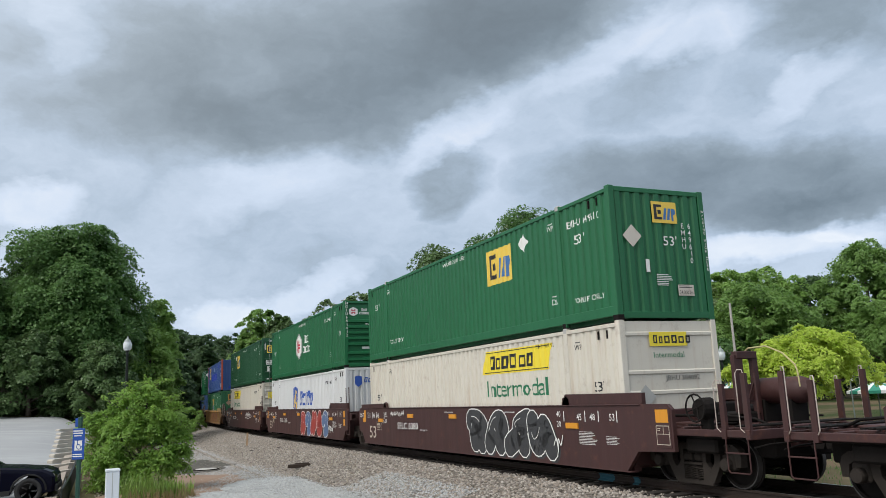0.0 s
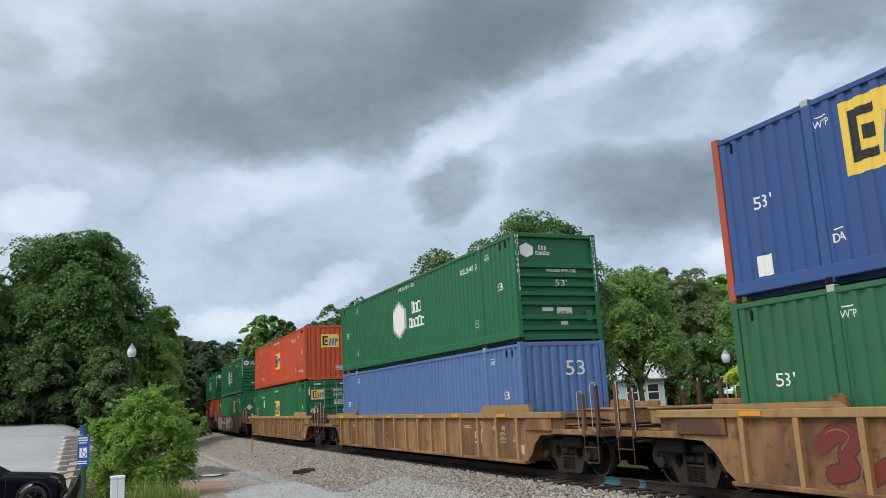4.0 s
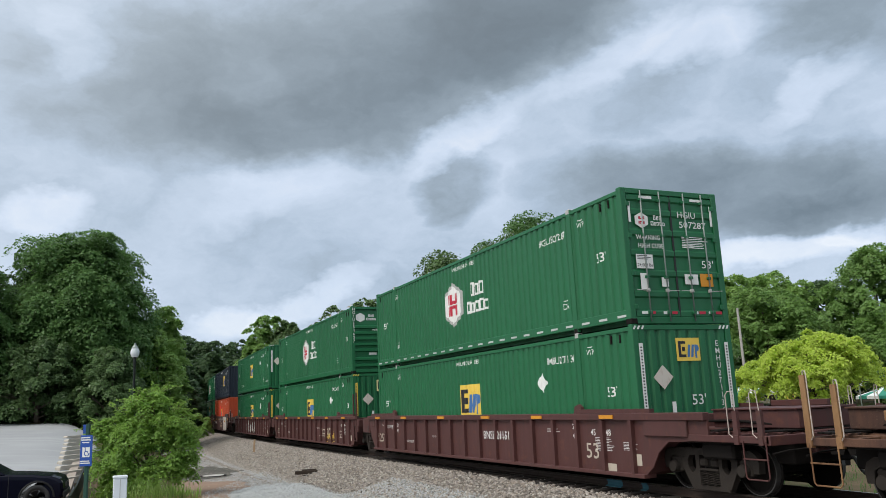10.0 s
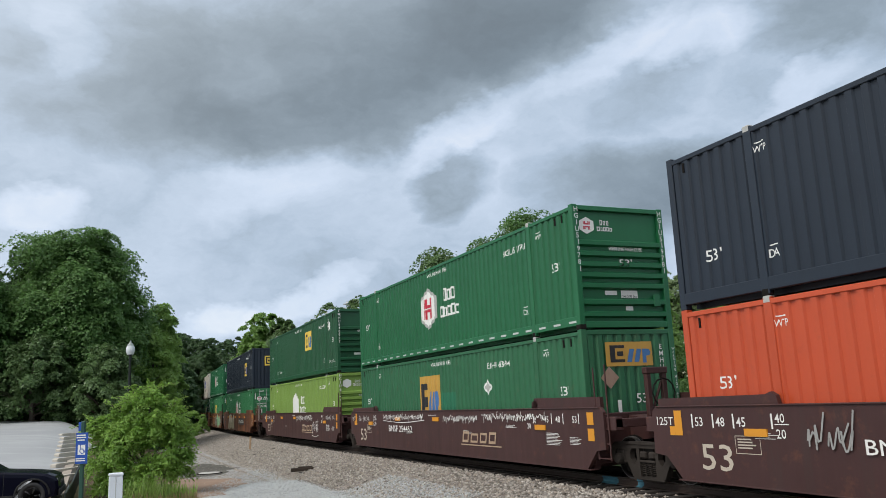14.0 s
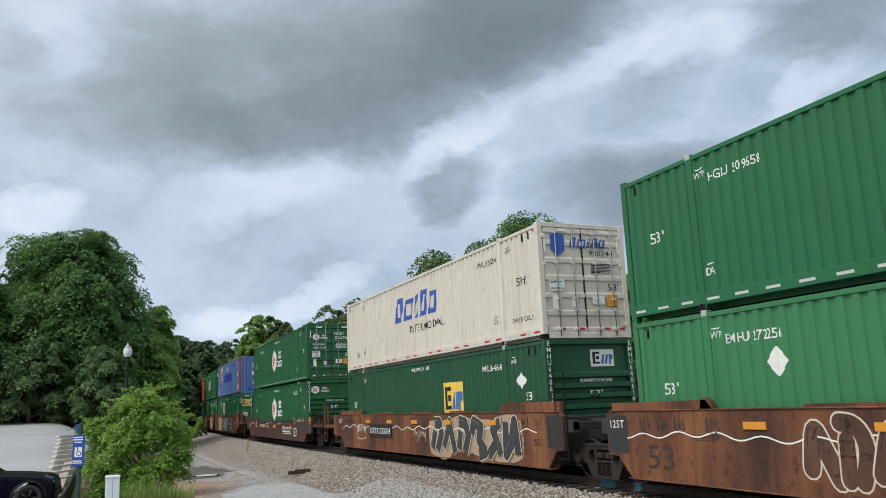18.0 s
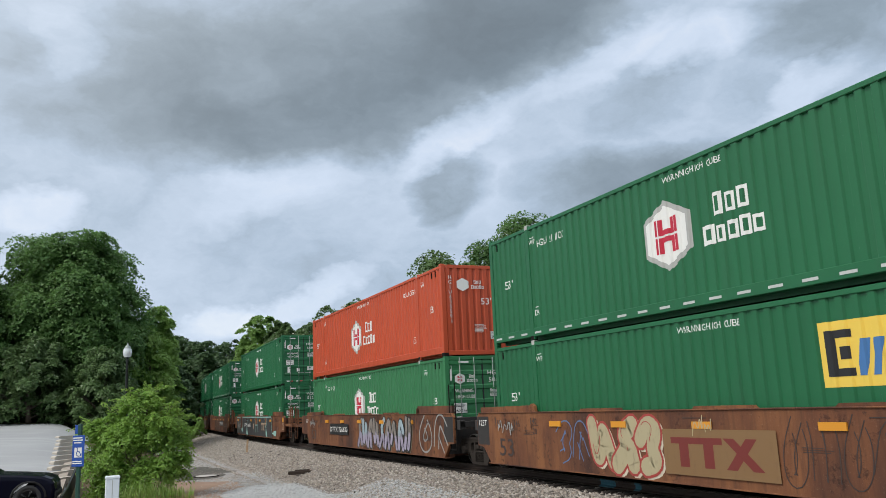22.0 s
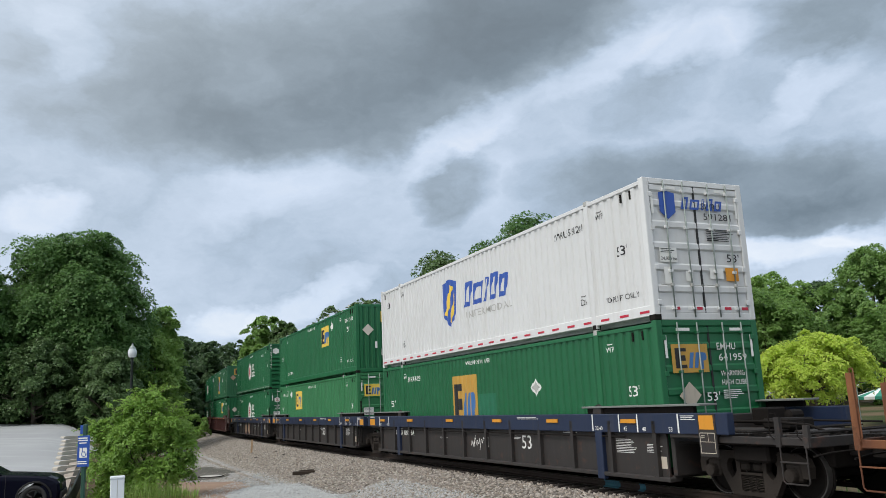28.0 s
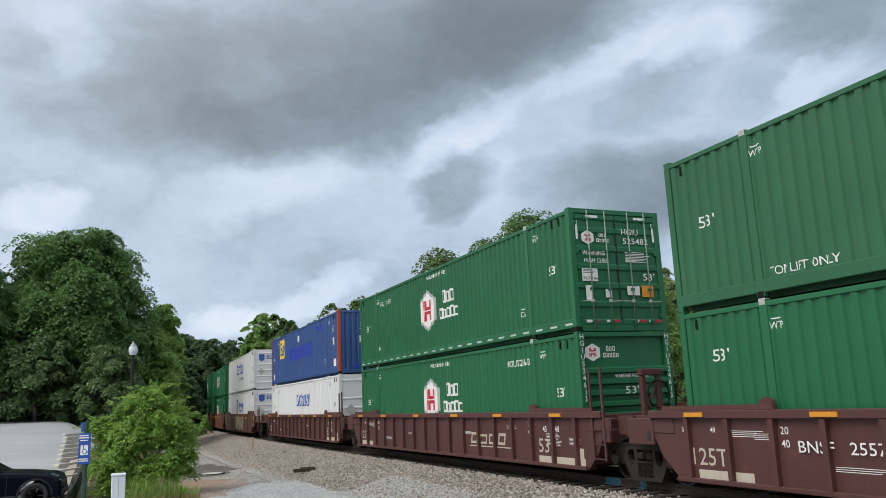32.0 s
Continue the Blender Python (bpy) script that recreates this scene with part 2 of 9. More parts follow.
GREEN = (0.0060, 0.132, 0.045)
M = dict(
    green=paint("green paint", GREEN, 0.45, 0.20, 0.0, 0.2, (0.03, 0.07, 0.045)),
    green_deep=paint("deep green paint", (0.0020, 0.100, 0.027), 0.52, 0.15, 0.0, 0.15, (0.03, 0.07, 0.045)),
    green_mid=paint("clear green paint", (0.012, 0.165, 0.058), 0.45, 0.2, 0.0, 0.2, (0.04, 0.08, 0.05)),
    green_old=paint("faded green paint", (0.018, 0.128, 0.052), 0.5, 0.4, 0.15, 0.35, (0.05, 0.07, 0.05)),
    green_light=paint("light green paint", (0.032, 0.195, 0.072), 0.45, 0.25, 0.0, 0.2, (0.05, 0.09, 0.06)),
    green_dark=paint("dark green paint", (0.006, 0.080, 0.029), 0.45, 0.3, 0.05, 0.25, (0.035, 0.055, 0.04)),
    lime=paint("lime green paint", (0.22, 0.36, 0.07), 0.45, 0.3),
    orange=paint("orange paint", (0.55, 0.078, 0.023), 0.45, 0.25, 0.15, grime=(0.25, 0.05, 0.025)),
    blue=paint("blue paint", (0.030, 0.085, 0.27), 0.45, 0.35, 0.12),
    blue_light=paint("light blue paint", (0.095, 0.19, 0.42), 0.45, 0.3, 0.2),
    navy=paint("blue black paint", (0.008, 0.017, 0.032), 0.45, 0.3, 0.0, grime=(0.016, 0.021, 0.028)),
    white=paint("white paint", (0.74, 0.75, 0.75), 0.45, 0.22, 0.05, 0.1, grime=(0.38, 0.34, 0.28)),
    cream=paint("cream paint", (0.70, 0.66, 0.57), 0.5, 0.45, 0.25, 0.15, grime=(0.42, 0.28, 0.18)),
    maroon=paint("maroon car paint", (0.052, 0.0165, 0.0150), 0.6, 0.55, 0.35, 0.3, (0.045, 0.034, 0.030)),
    maroon_red=paint("red maroon car paint", (0.080, 0.025, 0.022), 0.62, 0.6, 0.4, 0.35, (0.055, 0.040, 0.034)),
    oxide=paint("dull brown car paint", (0.054, 0.0225, 0.0165), 0.65, 0.45, 0.35, 0.3, (0.05, 0.035, 0.03)),
    rust=rusted("rusted orange brown paint", (0.150, 0.060, 0.031), (0.056, 0.029, 0.023), (0.24, 0.100, 0.043)),
    brown=rusted("weathered brown paint", (0.100, 0.050, 0.034), (0.048, 0.030, 0.026), (0.16, 0.085, 0.050)),
    tan=rusted("weathered yellow brown paint", (0.22, 0.115, 0.053), (0.095, 0.052, 0.034), (0.33, 0.195, 0.095)),
    tan_top=paint("worn yellow chord paint", (0.36, 0.215, 0.085), 0.65, 0.5, 0.6),
    grey_side=paint("dark grey brown paint", (0.025, 0.021, 0.0195), 0.65, 0.5, 0.3, 0.3, (0.06, 0.045, 0.038)),
    navy_top=paint("navy chord paint", (0.007, 0.018, 0.055), 0.5, 0.3, 0.05),
    charcoal=paint("charcoal graffiti coat", (0.040, 0.041, 0.044), 0.55, 0.3),
    putty=decal_paint("pale grey graffiti coat", (0.50, 0.45, 0.41), 0.3),
    red_post=paint("red corner post paint", (0.42, 0.075, 0.035), 0.5, 0.35, 0.3),
    iron=plain("dark cast iron", (0.012, 0.0100, 0.0090), 0.85, 0.0, 0.5, spec=0.15),
    cast=plain("dusty brown cast steel", (0.036, 0.030, 0.026), 0.85, 0.0, 0.5, spec=0.15),
    steel=plain("bright worn steel", (0.45, 0.44, 0.42), 0.35, 0.85, 0.15),
    rim=plain("dull worn wheel rim", (0.10, 0.095, 0.09), 0.5, 0.5, 0.3),
    planks=plain("weathered grey deck plank", (0.17, 0.18, 0.17), 0.75, 0.0, 0.35),
    galv=plain("galvanised rod", (0.25, 0.29, 0.27), 0.5, 0.3, 0.3),
    whiterod=plain("worn white painted rod", (0.47, 0.40, 0.35), 0.6, 0.0, 0.35),
    olive_rod=plain("worn yellow painted rod", (0.46, 0.40, 0.20), 0.6, 0.0, 0.3),
    black=plain("black rubber", (0.02, 0.02, 0.021), 0.7, 0.0, 0.2),
    w=decal_paint("white lettering", (0.78, 0.78, 0.75), 0.30),
    placard=decal_paint("stained placard sheet", (0.60, 0.55, 0.48), 0.6, (0.34, 0.22, 0.16)),
    placard_brown=decal_paint("browned placard sheet", (0.34, 0.23, 0.17), 0.6, (0.20, 0.12, 0.08)),
    wfade=decal_paint("pale faded lettering", (0.50, 0.44, 0.36), 0.5),
    k=decal_paint("black lettering", (0.016, 0.016, 0.018), 0.2, (0.06, 0.06, 0.06)),
    y=decal_paint("yellow vinyl", (0.80, 0.56, 0.085), 0.2),
    yold=decal_paint("faded mustard vinyl", (0.52, 0.30, 0.055), 0.4),
    kfade=decal_paint("worn dark lettering", (0.045, 0.030, 0.026), 0.5, (0.10, 0.055, 0.035)),
    soot=paint("sooty black paint", (0.026, 0.023, 0.022), 0.65, 0.5, 0.3, 0.3, (0.06, 0.045, 0.038)),
    esky=decal_paint("steel blue vinyl", (0.055, 0.17, 0.40), 0.2),
    lilac=decal_paint("pale lilac spray paint", (0.36, 0.32, 0.42), 0.5),
    powder=decal_paint("powder blue spray paint", (0.33, 0.42, 0.46), 0.35),
    buff=decal_paint("streaky buff spray paint", (0.42, 0.36, 0.22), 0.7, (0.17, 0.12, 0.08)),
    cream_s=decal_paint("cream spray paint", (0.62, 0.56, 0.44), 0.4, (0.34, 0.24, 0.15)),
    taupe=decal_paint("taupe spray paint", (0.21, 0.165, 0.115), 0.5, (0.12, 0.08, 0.055)),
    mustard=decal_paint("mustard panel paint", (0.42, 0.20, 0.045), 0.35, (0.24, 0.11, 0.04)),
    ochre=decal_paint("faded ochre panel paint", (0.22, 0.125, 0.052), 0.4, (0.14, 0.07, 0.035)),
    wine=decal_paint("faded wine red paint", (0.17, 0.026, 0.020), 0.35),
    mist=decal_paint("thin grey spray paint", (0.24, 0.21, 0.185), 0.8, (0.15, 0.085, 0.05)),
    strip=decal_paint("reflective strip", (0.52, 0.54, 0.52), 0.4),
    pale_y=decal_paint("pale yellow vinyl", (0.76, 0.68, 0.34), 0.2),
    lemon=decal_paint("lemon vinyl", (0.82, 0.66, 0.045), 0.15),
    amber=decal_paint("amber reflector", (0.66, 0.28, 0.02), 0.2),
    b=decal_paint("blue vinyl", (0.032, 0.095, 0.40), 0.2),
    bpatch=decal_paint("bright blue patch", (0.018, 0.045, 0.36), 0.15),
    r=decal_paint("red vinyl", (0.50, 0.016, 0.045), 0.2),
    rpatch=decal_paint("red patch paint", (0.75, 0.045, 0.03), 0.1),
    grey=decal_paint("grey vinyl", (0.42, 0.42, 0.40), 0.25),
    gtext=decal_paint("green lettering", (0.02, 0.17, 0.08), 0.15),
    gpatch2=decal_paint("teal green patch", (0.015, 0.15, 0.075), 0.1),
    silver=decal_paint("silver spray paint", (0.31, 0.31, 0.30), 0.6),
    teal=decal_paint("pale teal spray paint", (0.28, 0.50, 0.46), 0.4),
    pink=decal_paint("pink spray paint", (0.50, 0.20, 0.25), 0.4),
    sand=decal_paint("sand spray paint", (0.42, 0.30, 0.20), 0.6),
    mint=decal_paint("mint green spray paint", (0.22, 0.50, 0.28), 0.4),
    red_s=decal_paint("dark red spray paint", (0.36, 0.05, 0.04), 0.4),
    blue_s=decal_paint("slate blue spray paint", (0.10, 0.16, 0.30), 0.4),
)
BALLAST = stones_mat("ballast stone", [(0.11, 0.095, 0.08), (0.30, 0.27, 0.24), (0.19, 0.17, 0.155), (0.46, 0.43, 0.39)], 13.0, bump=0.9, dirt=(0.10, 0.085, 0.07))
GRAVEL = stones_mat("pale gravel", [(0.30, 0.32, 0.33), (0.46, 0.48, 0.49), (0.38, 0.40, 0.40), (0.58, 0.60, 0.60)], 26.0, dirt=(0.30, 0.30, 0.29), bump=0.4)
TRACKSIDE = stones_mat("dusty trackside gravel", [(0.22, 0.215, 0.205), (0.42, 0.42, 0.41), (0.32, 0.318, 0.31), (0.55, 0.55, 0.54)], 15.0, dirt=(0.23, 0.21, 0.19), bump=0.8)


# ---- mesh helpers ----
class Bag:
    """Collects faces for one mesh."""

    def __init__(self):
        self.v, self.f = [], []

    def add(self, verts, faces):
        o = len(self.v)
        self.v += [tuple(p) for p in verts]
        self.f += [tuple(i + o for i in q) for q in faces]
        return self

    def box(self, x0, x1, y0, y1, z0, z1, c=0.0):
        """A box; c: chamfer of all its edges."""
        if c <= 0:
            vs = [(x, y, z) for x in (x0, x1) for y in (y0, y1) for z in (z0, z1)]
            return self.add(vs, [(0, 1, 3, 2), (4, 6, 7, 5), (0, 4, 5, 1), (2, 3, 7, 6), (0, 2, 6, 4), (1, 5, 7, 3)])
        vs = []
        for i, x in enumerate((x0, x1)):
            for j, y in enumerate((y0, y1)):
                for l, z in enumerate((z0, z1)):
                    sx, sy, sz = (1 - 2 * i) * c, (1 - 2 * j) * c, (1 - 2 * l) * c
                    vs += [(x, y + sy, z + sz), (x + sx, y, z + sz), (x + sx, y + sy, z)]
        idx = lambda i, j, l, a: (i * 4 + j * 2 + l) * 3 + a
        fs = []
        for i in (0, 1):
            q = [idx(i, 0, 0, 0), idx(i, 0, 1, 0), idx(i, 1, 1, 0), idx(i, 1, 0, 0)]
            fs.append(q if i == 0 else q[::-1])
            q = [idx(0, i, 0, 1), idx(1, i, 0, 1), idx(1, i, 1, 1), idx(0, i, 1, 1)]
            fs.append(q if i == 0 else q[::-1])
            q = [idx(0, 0, i, 2), idx(0, 1, i, 2), idx(1, 1, i, 2), idx(1, 0, i, 2)]
            fs.append(q if i == 0 else q[::-1])
            for j in (0, 1):
                fs.append((idx(i, j, 0, 0), idx(i, j, 1, 0), idx(i, j, 1, 1), idx(i, j, 0, 1)))
                fs.append((idx(i, 0, j, 0), idx(i, 1, j, 0), idx(i, 1, j, 2), idx(i, 0, j, 2)))
                fs.append((idx(0, i, j, 1), idx(1, i, j, 1), idx(1, i, j, 2), idx(0, i, j, 2)))
                for l in (0, 1):
                    fs.append((idx(i, j, l, 0), idx(i, j, l, 1), idx(i, j, l, 2)))
        return self.add(vs, fs)

    def prism(self, poly, y0, y1):
        """An x-z outline drawn out from y0 to y1."""
        n = len(poly)
        vs = [(x, y0, z) for x, z in poly] + [(x, y1, z) for x, z in poly]
        return self.add(vs, [tuple(range(n)), tuple(range(2 * n - 1, n - 1, -1))] + [(i, i + n, (i + 1) % n + n, (i + 1) % n) for i in range(n)])

    def tube(self, pts, r, n=7):
        pts = [Vector(p) for p in pts]
        vs, fs = [], []
        for i, p in enumerate(pts):
            d = (pts[min(i + 1, len(pts) - 1)] - pts[max(i - 1, 0)]).normalized()
            a = d.cross(Vector((0.31, 0.52, 0.79))).normalized()
            b = d.cross(a)
            ri = r[i] if isinstance(r, (list, tuple)) else r
            vs += [p + a * (math.cos(6.2832 * j / n) * ri) + b * (math.sin(6.2832 * j / n) * ri) for j in range(n)]
        for i in range(len(pts) - 1):
            fs += [(i * n + j, i * n + (j + 1) % n, (i + 1) * n + (j + 1) % n, (i + 1) * n + j) for j in range(n)]
        fs += [tuple(range(n))[::-1], tuple(range((len(pts) - 1) * n, len(pts) * n))]
        return self.add(vs, fs)

    def lathe(self, prof, axis="y", n=24, at=(0, 0, 0)):
        """Spins (radius, along) pairs about an axis."""
        vs, fs = [], []
        for r, h in prof:
            for j in range(n):
                c, s = math.cos(6.2832 * j / n) * r, math.sin(6.2832 * j / n) * r
                q = {"y": (c, h, s), "z": (c, s, h), "x": (h, c, s)}[axis]
                vs.append((q[0] + at[0], q[1] + at[1], q[2] + at[2]))
        m = len(prof)
        for i in range(m - 1):
            fs += [(i * n + j, i * n + (j + 1) % n, (i + 1) * n + (j + 1) % n, (i + 1) * n + j) for j in range(n)]
        fs += [tuple(range(n)), tuple(range((m - 1) * n, m * n))[::-1]]
        return self.add(vs, fs)

    def mesh(self, name, mat, smooth=False):
        me = bpy.data.meshes.new(name)
        me.from_pydata(self.v, [], self.f)
        if mat:
            me.materials.append(mat)
        if smooth:
            me.polygons.foreach_set("use_smooth", [True] * len(me.polygons))
        return me


CACHE = {}


def cached(key, make):
    if key not in CACHE:
        CACHE[key] = make()
    return CACHE[key]


def part(name, me, parent, label="", at=None):
    """One mesh as an object under its thing."""
    ob = new(name, me)
    ob.parent = parent
    if at is not None:
        ob.matrix_basis = at
    if label:
        ob["label"] = label
    return ob


def quick(name, mat, make, parent, label="", key=None, smooth=False):
    """A part whose mesh is shared by all that have the same key and material."""
    me = cached((key or name, mat.name), lambda: make(Bag()).mesh(name, mat, smooth))
    return part(name, me, parent, label)


def thing(name, label, category, group="", kind=""):
    return tagged(new(name), label, category, group, kind)


# ---- flat shapes and lettering ----
FONT = {}


def glyphs(text, size):
    """Triangles of a line of text, starting at the origin; the second value is its width."""
    key = (text, size)
    if key not in FONT:
        cu = bpy.data.curves.new("lettering", "FONT")
        cu.body, cu.size, cu.resolution_u = text, size, 2
        cu.offset = size * 0.004
        ob = bpy.data.objects.new("lettering", cu)
        me = bpy.data.meshes.new_from_object(ob)
        me.calc_loop_triangles()
        co = [(v.co.x, v.co.y) for v in me.vertices]
        tris = [[co[i] for i in t.vertices] for t in me.loop_triangles]
        FONT[key] = tris, max((c[0] for c in co), default=0.0)
        bpy.data.objects.remove(ob)
        bpy.data.meshes.remove(me)
        bpy.data.curves.remove(cu)
    return FONT[key]


def move(polys, x, z, sx=1.0, sz=1.0):
    return [[(x + a * sx, z + b * sz) for a, b in p] for p in polys]


def rect(x0, x1, z0, z1):
    return [(x0, z0), (x1, z0), (x1, z1), (x0, z1)]


def hexagon(cx, cz, w, h):
    return [(cx, cz - h / 2), (cx + w / 2, cz - h / 4), (cx + w / 2, cz + h / 4), (cx, cz + h / 2), (cx - w / 2, cz + h / 4), (cx - w / 2, cz - h / 4)]


def blocks(x, z, widths, h, gap=0.05, slant=0.0):
    """A row of plain hollow blocks that stands for a brand's word."""
    out = []
    for i, w in enumerate(widths):
        hh = h * (1.0, .84, .92)[i % 3]
        t = min(w * .30, hh * .22)
        for a, b, c, d in ((0, t, 0, hh), (w - t, w, 0, hh), (t, w - t, 0, t), (t, w - t, hh - t, hh)) if w > .14 * h else ((0, w, 0, hh),):
            out.append([(x + a + slant * c, z + c), (x + b + slant * c, z + c), (x + b + slant * d, z + d), (x + a + slant * d, z + d)])
        x += w + gap
    return out


def clip_x(poly, x0, keep_right):
    out = []
    for i, a in enumerate(poly):
        b = poly[(i + 1) % len(poly)]
        ia, ib = (a[0] >= x0) == keep_right, (b[0] >= x0) == keep_right
        if ia:
            out.append(a)
        if ia != ib:
            t = (x0 - a[0]) / (b[0] - a[0])
            out.append((x0, a[1] + t * (b[1] - a[1])))
    return out


PITCH, DEEP = 0.2725, 0.035
KNOTS = (0.0, 0.42, 0.52, 0.90, 1.0)
DEPTH = (0.0, 0.0, DEEP, DEEP, 0.0)


def groove(x):
    u = (x / PITCH) % 1.0
    for a, b, p, q in zip(KNOTS, KNOTS[1:], DEPTH, DEPTH[1:]):
        if u <= b:
            return p + (q - p) * (u - a) / (b - a)
    return 0.0


def knots_between(x0, x1):
    i, out = math.floor(x0 / PITCH), []
    while i * PITCH < x1:
        out += [i * PITCH + q * PITCH for q in KNOTS[:-1] if x0 < i * PITCH + q * PITCH < x1]
        i += 1
    return out


def drape(polys):
    """Cuts flat polygons along the corrugation, so that they can follow it."""
    out = []
    for p in polys:
        rest = p
        for x in knots_between(min(a for a, _ in p), max(a for a, _ in p)):
            left = clip_x(rest, x, False)
            if len(left) > 2:
                out.append(left)
            rest = clip_x(rest, x, True)
            if len(rest) < 3:
                break
        if len(rest) > 2:
            out.append(rest)
    return out


# ---- the line: plan of the track, by distance along it ----
X0, Y0, H0, K0, K1, K2 = -1.8515054, 31.986546, -1.1581571, 0.00063357615, -3.0391537e-05, -1.0020328e-06
FAR, BEND, BEND_END = -74.0, 0.004, -330.0


def heading(s):
    if s > 48:
        return heading(48)
    if s < BEND_END:
        return heading(BEND_END)
    if s < FAR:
        return heading(FAR) + BEND * (s - FAR)
    return H0 + K0 * s + K1 * s * s / 2 + K2 * s ** 3 / 6


STEP = 1.0
LINE = {0: (X0, Y0)}
for _i in range(0, 780):
    _h = heading((_i + 0.5) * STEP)
    LINE[_i + 1] = (LINE[_i][0] + math.cos(_h) * STEP, LINE[_i][1] + math.sin(_h) * STEP)
for _i in range(0, -840, -1):
    _h = heading((_i - 0.5) * STEP)
    LINE[_i - 1] = (LINE[_i][0] - math.cos(_h) * STEP, LINE[_i][1] - math.sin(_h) * STEP)


def line_at(s):
    i = math.floor(s)
    f, a, b = s - i, LINE[i], LINE[i + 1]
    return a[0] + (b[0] - a[0]) * f, a[1] + (b[1] - a[1]) * f


def beside(s, off, z=0.0):
    """A point off metres to the camera's side of the track's middle."""
    h = heading(s)
    x, y = line_at(s)
    return Vector((x + math.sin(h) * off, y - math.cos(h) * off, z))


def car_pose(s, z):
    """Pose of a car whose middle is at s, carried between its two trucks."""
    a, b = line_at(s - 9.2), line_at(s + 9.2)
    return Matrix.Translation(((a[0] + b[0]) / 2, (a[1] + b[1]) / 2, z)) @ Matrix.Rotation(math.atan2(b[1] - a[1], b[0] - a[0]), 4, "Z")


def swept(name, prof, s_list, mat, kind="structure", label="", category=""):
    """A cross-section of (side, height) pairs carried along the track."""
    bag = Bag()
    n = len(prof)
    vs = [beside(s, o, z) for s in s_list for o, z in prof]
    fs = [(i * n + j, i * n + j + 1, (i + 1) * n + j + 1, (i + 1) * n + j) for i in range(len(s_list) - 1) for j in range(n - 1)]
    bag.add(vs, fs)
    return tagged(new(name, bag.mesh(name, mat)), label, category, kind=kind)


# ---- ground ----
def smooth_step(a, b, v):
    u = max(0.0, min(1.0, (v - a) / (b - a)))
    return u * u * (3 - 2 * u)


def track_gap(x, y):
    """Distance to the track's middle, positive on the camera's side."""
    best, side = 1e9, 1.0
    for i in range(-140, 80, 4):
        a = LINE[i]
        d = (a[0] - x) ** 2 + (a[1] - y) ** 2
        if d < best:
            best, j = d, i
    h = heading(j)
    a = LINE[j]
    return (x - a[0]) * math.sin(h) - (y - a[1]) * math.cos(h) if best < 1600 else math.sqrt(best) * (1 if (x - a[0]) * math.sin(h) - (y - a[1]) * math.cos(h) > 0 else -1)


def ground_z(x, y):
    g = track_gap(x, y)
    if g >= 0:
        far = math.hypot(x, y)
        low = -0.76 + 0.06 * smooth_step(9, 13, g)
        rise = 0.070 * max(0.0, min(far, 66.0) - 27.0) * smooth_step(8, 14, g)
        return low + rise + 0.95 * (1 - smooth_step(4, 13, far))
    return -0.75 + 0.75 * smooth_step(5, 40, -g)


def build_ground():
    def axis(lo, hi, fine, far):
        a = list(np.arange(lo, hi + 0.1, fine))
        out, st, v = [], fine, hi
        while v < far:
            st *= 1.5
            v += st
            out.append(v)
        low, st, v = [], fine, lo
        while v > -far:
            st *= 1.5
            v -= st
            low.append(v)
        return low[::-1] + a + out
    xs, ys = axis(-60, 60, 2.0, 2500), axis(-30, 130, 2.0, 2500)
    vs = [(x, y, ground_z(x, y) if abs(x) < 200 and abs(y) < 260 else 0.0) for y in ys for x in xs]
    n = len(xs)
    fs = [(j * n + i, j * n + i + 1, (j + 1) * n + i + 1, (j + 1) * n + i) for j in range(len(ys) - 1) for i in range(n - 1)]

    def make(k, b):
        p = obj_pos(k)
        a, g = k.noise(p, 0.12, 5, 0.6), k.noise(p, 6.0, 5, 0.65)
        c = k.mix(k.ramp(a, [(0.42, (0, 0, 0)), (0.6, (1, 1, 1))]), (0.035, 0.058, 0.018), (0.17, 0.12, 0.08))
        c = k.mix(k.math("MULTIPLY", g, 0.5), c, (0.06, 0.065, 0.03))
        k.put(b.inputs["Base Color"], c)
        k.put(b.inputs["Normal"], k.n("ShaderNodeBump", {"Strength": 0.6, "Distance": 0.08, "Height": g}).outputs[0])
    tagged(new("ground", Bag().add(vs, fs).mesh("ground", surface("worn grass and soil", make, 0.95, spec=0.1), True)), "worn grass and bare brown soil beside the railway", "ground", kind="structure")


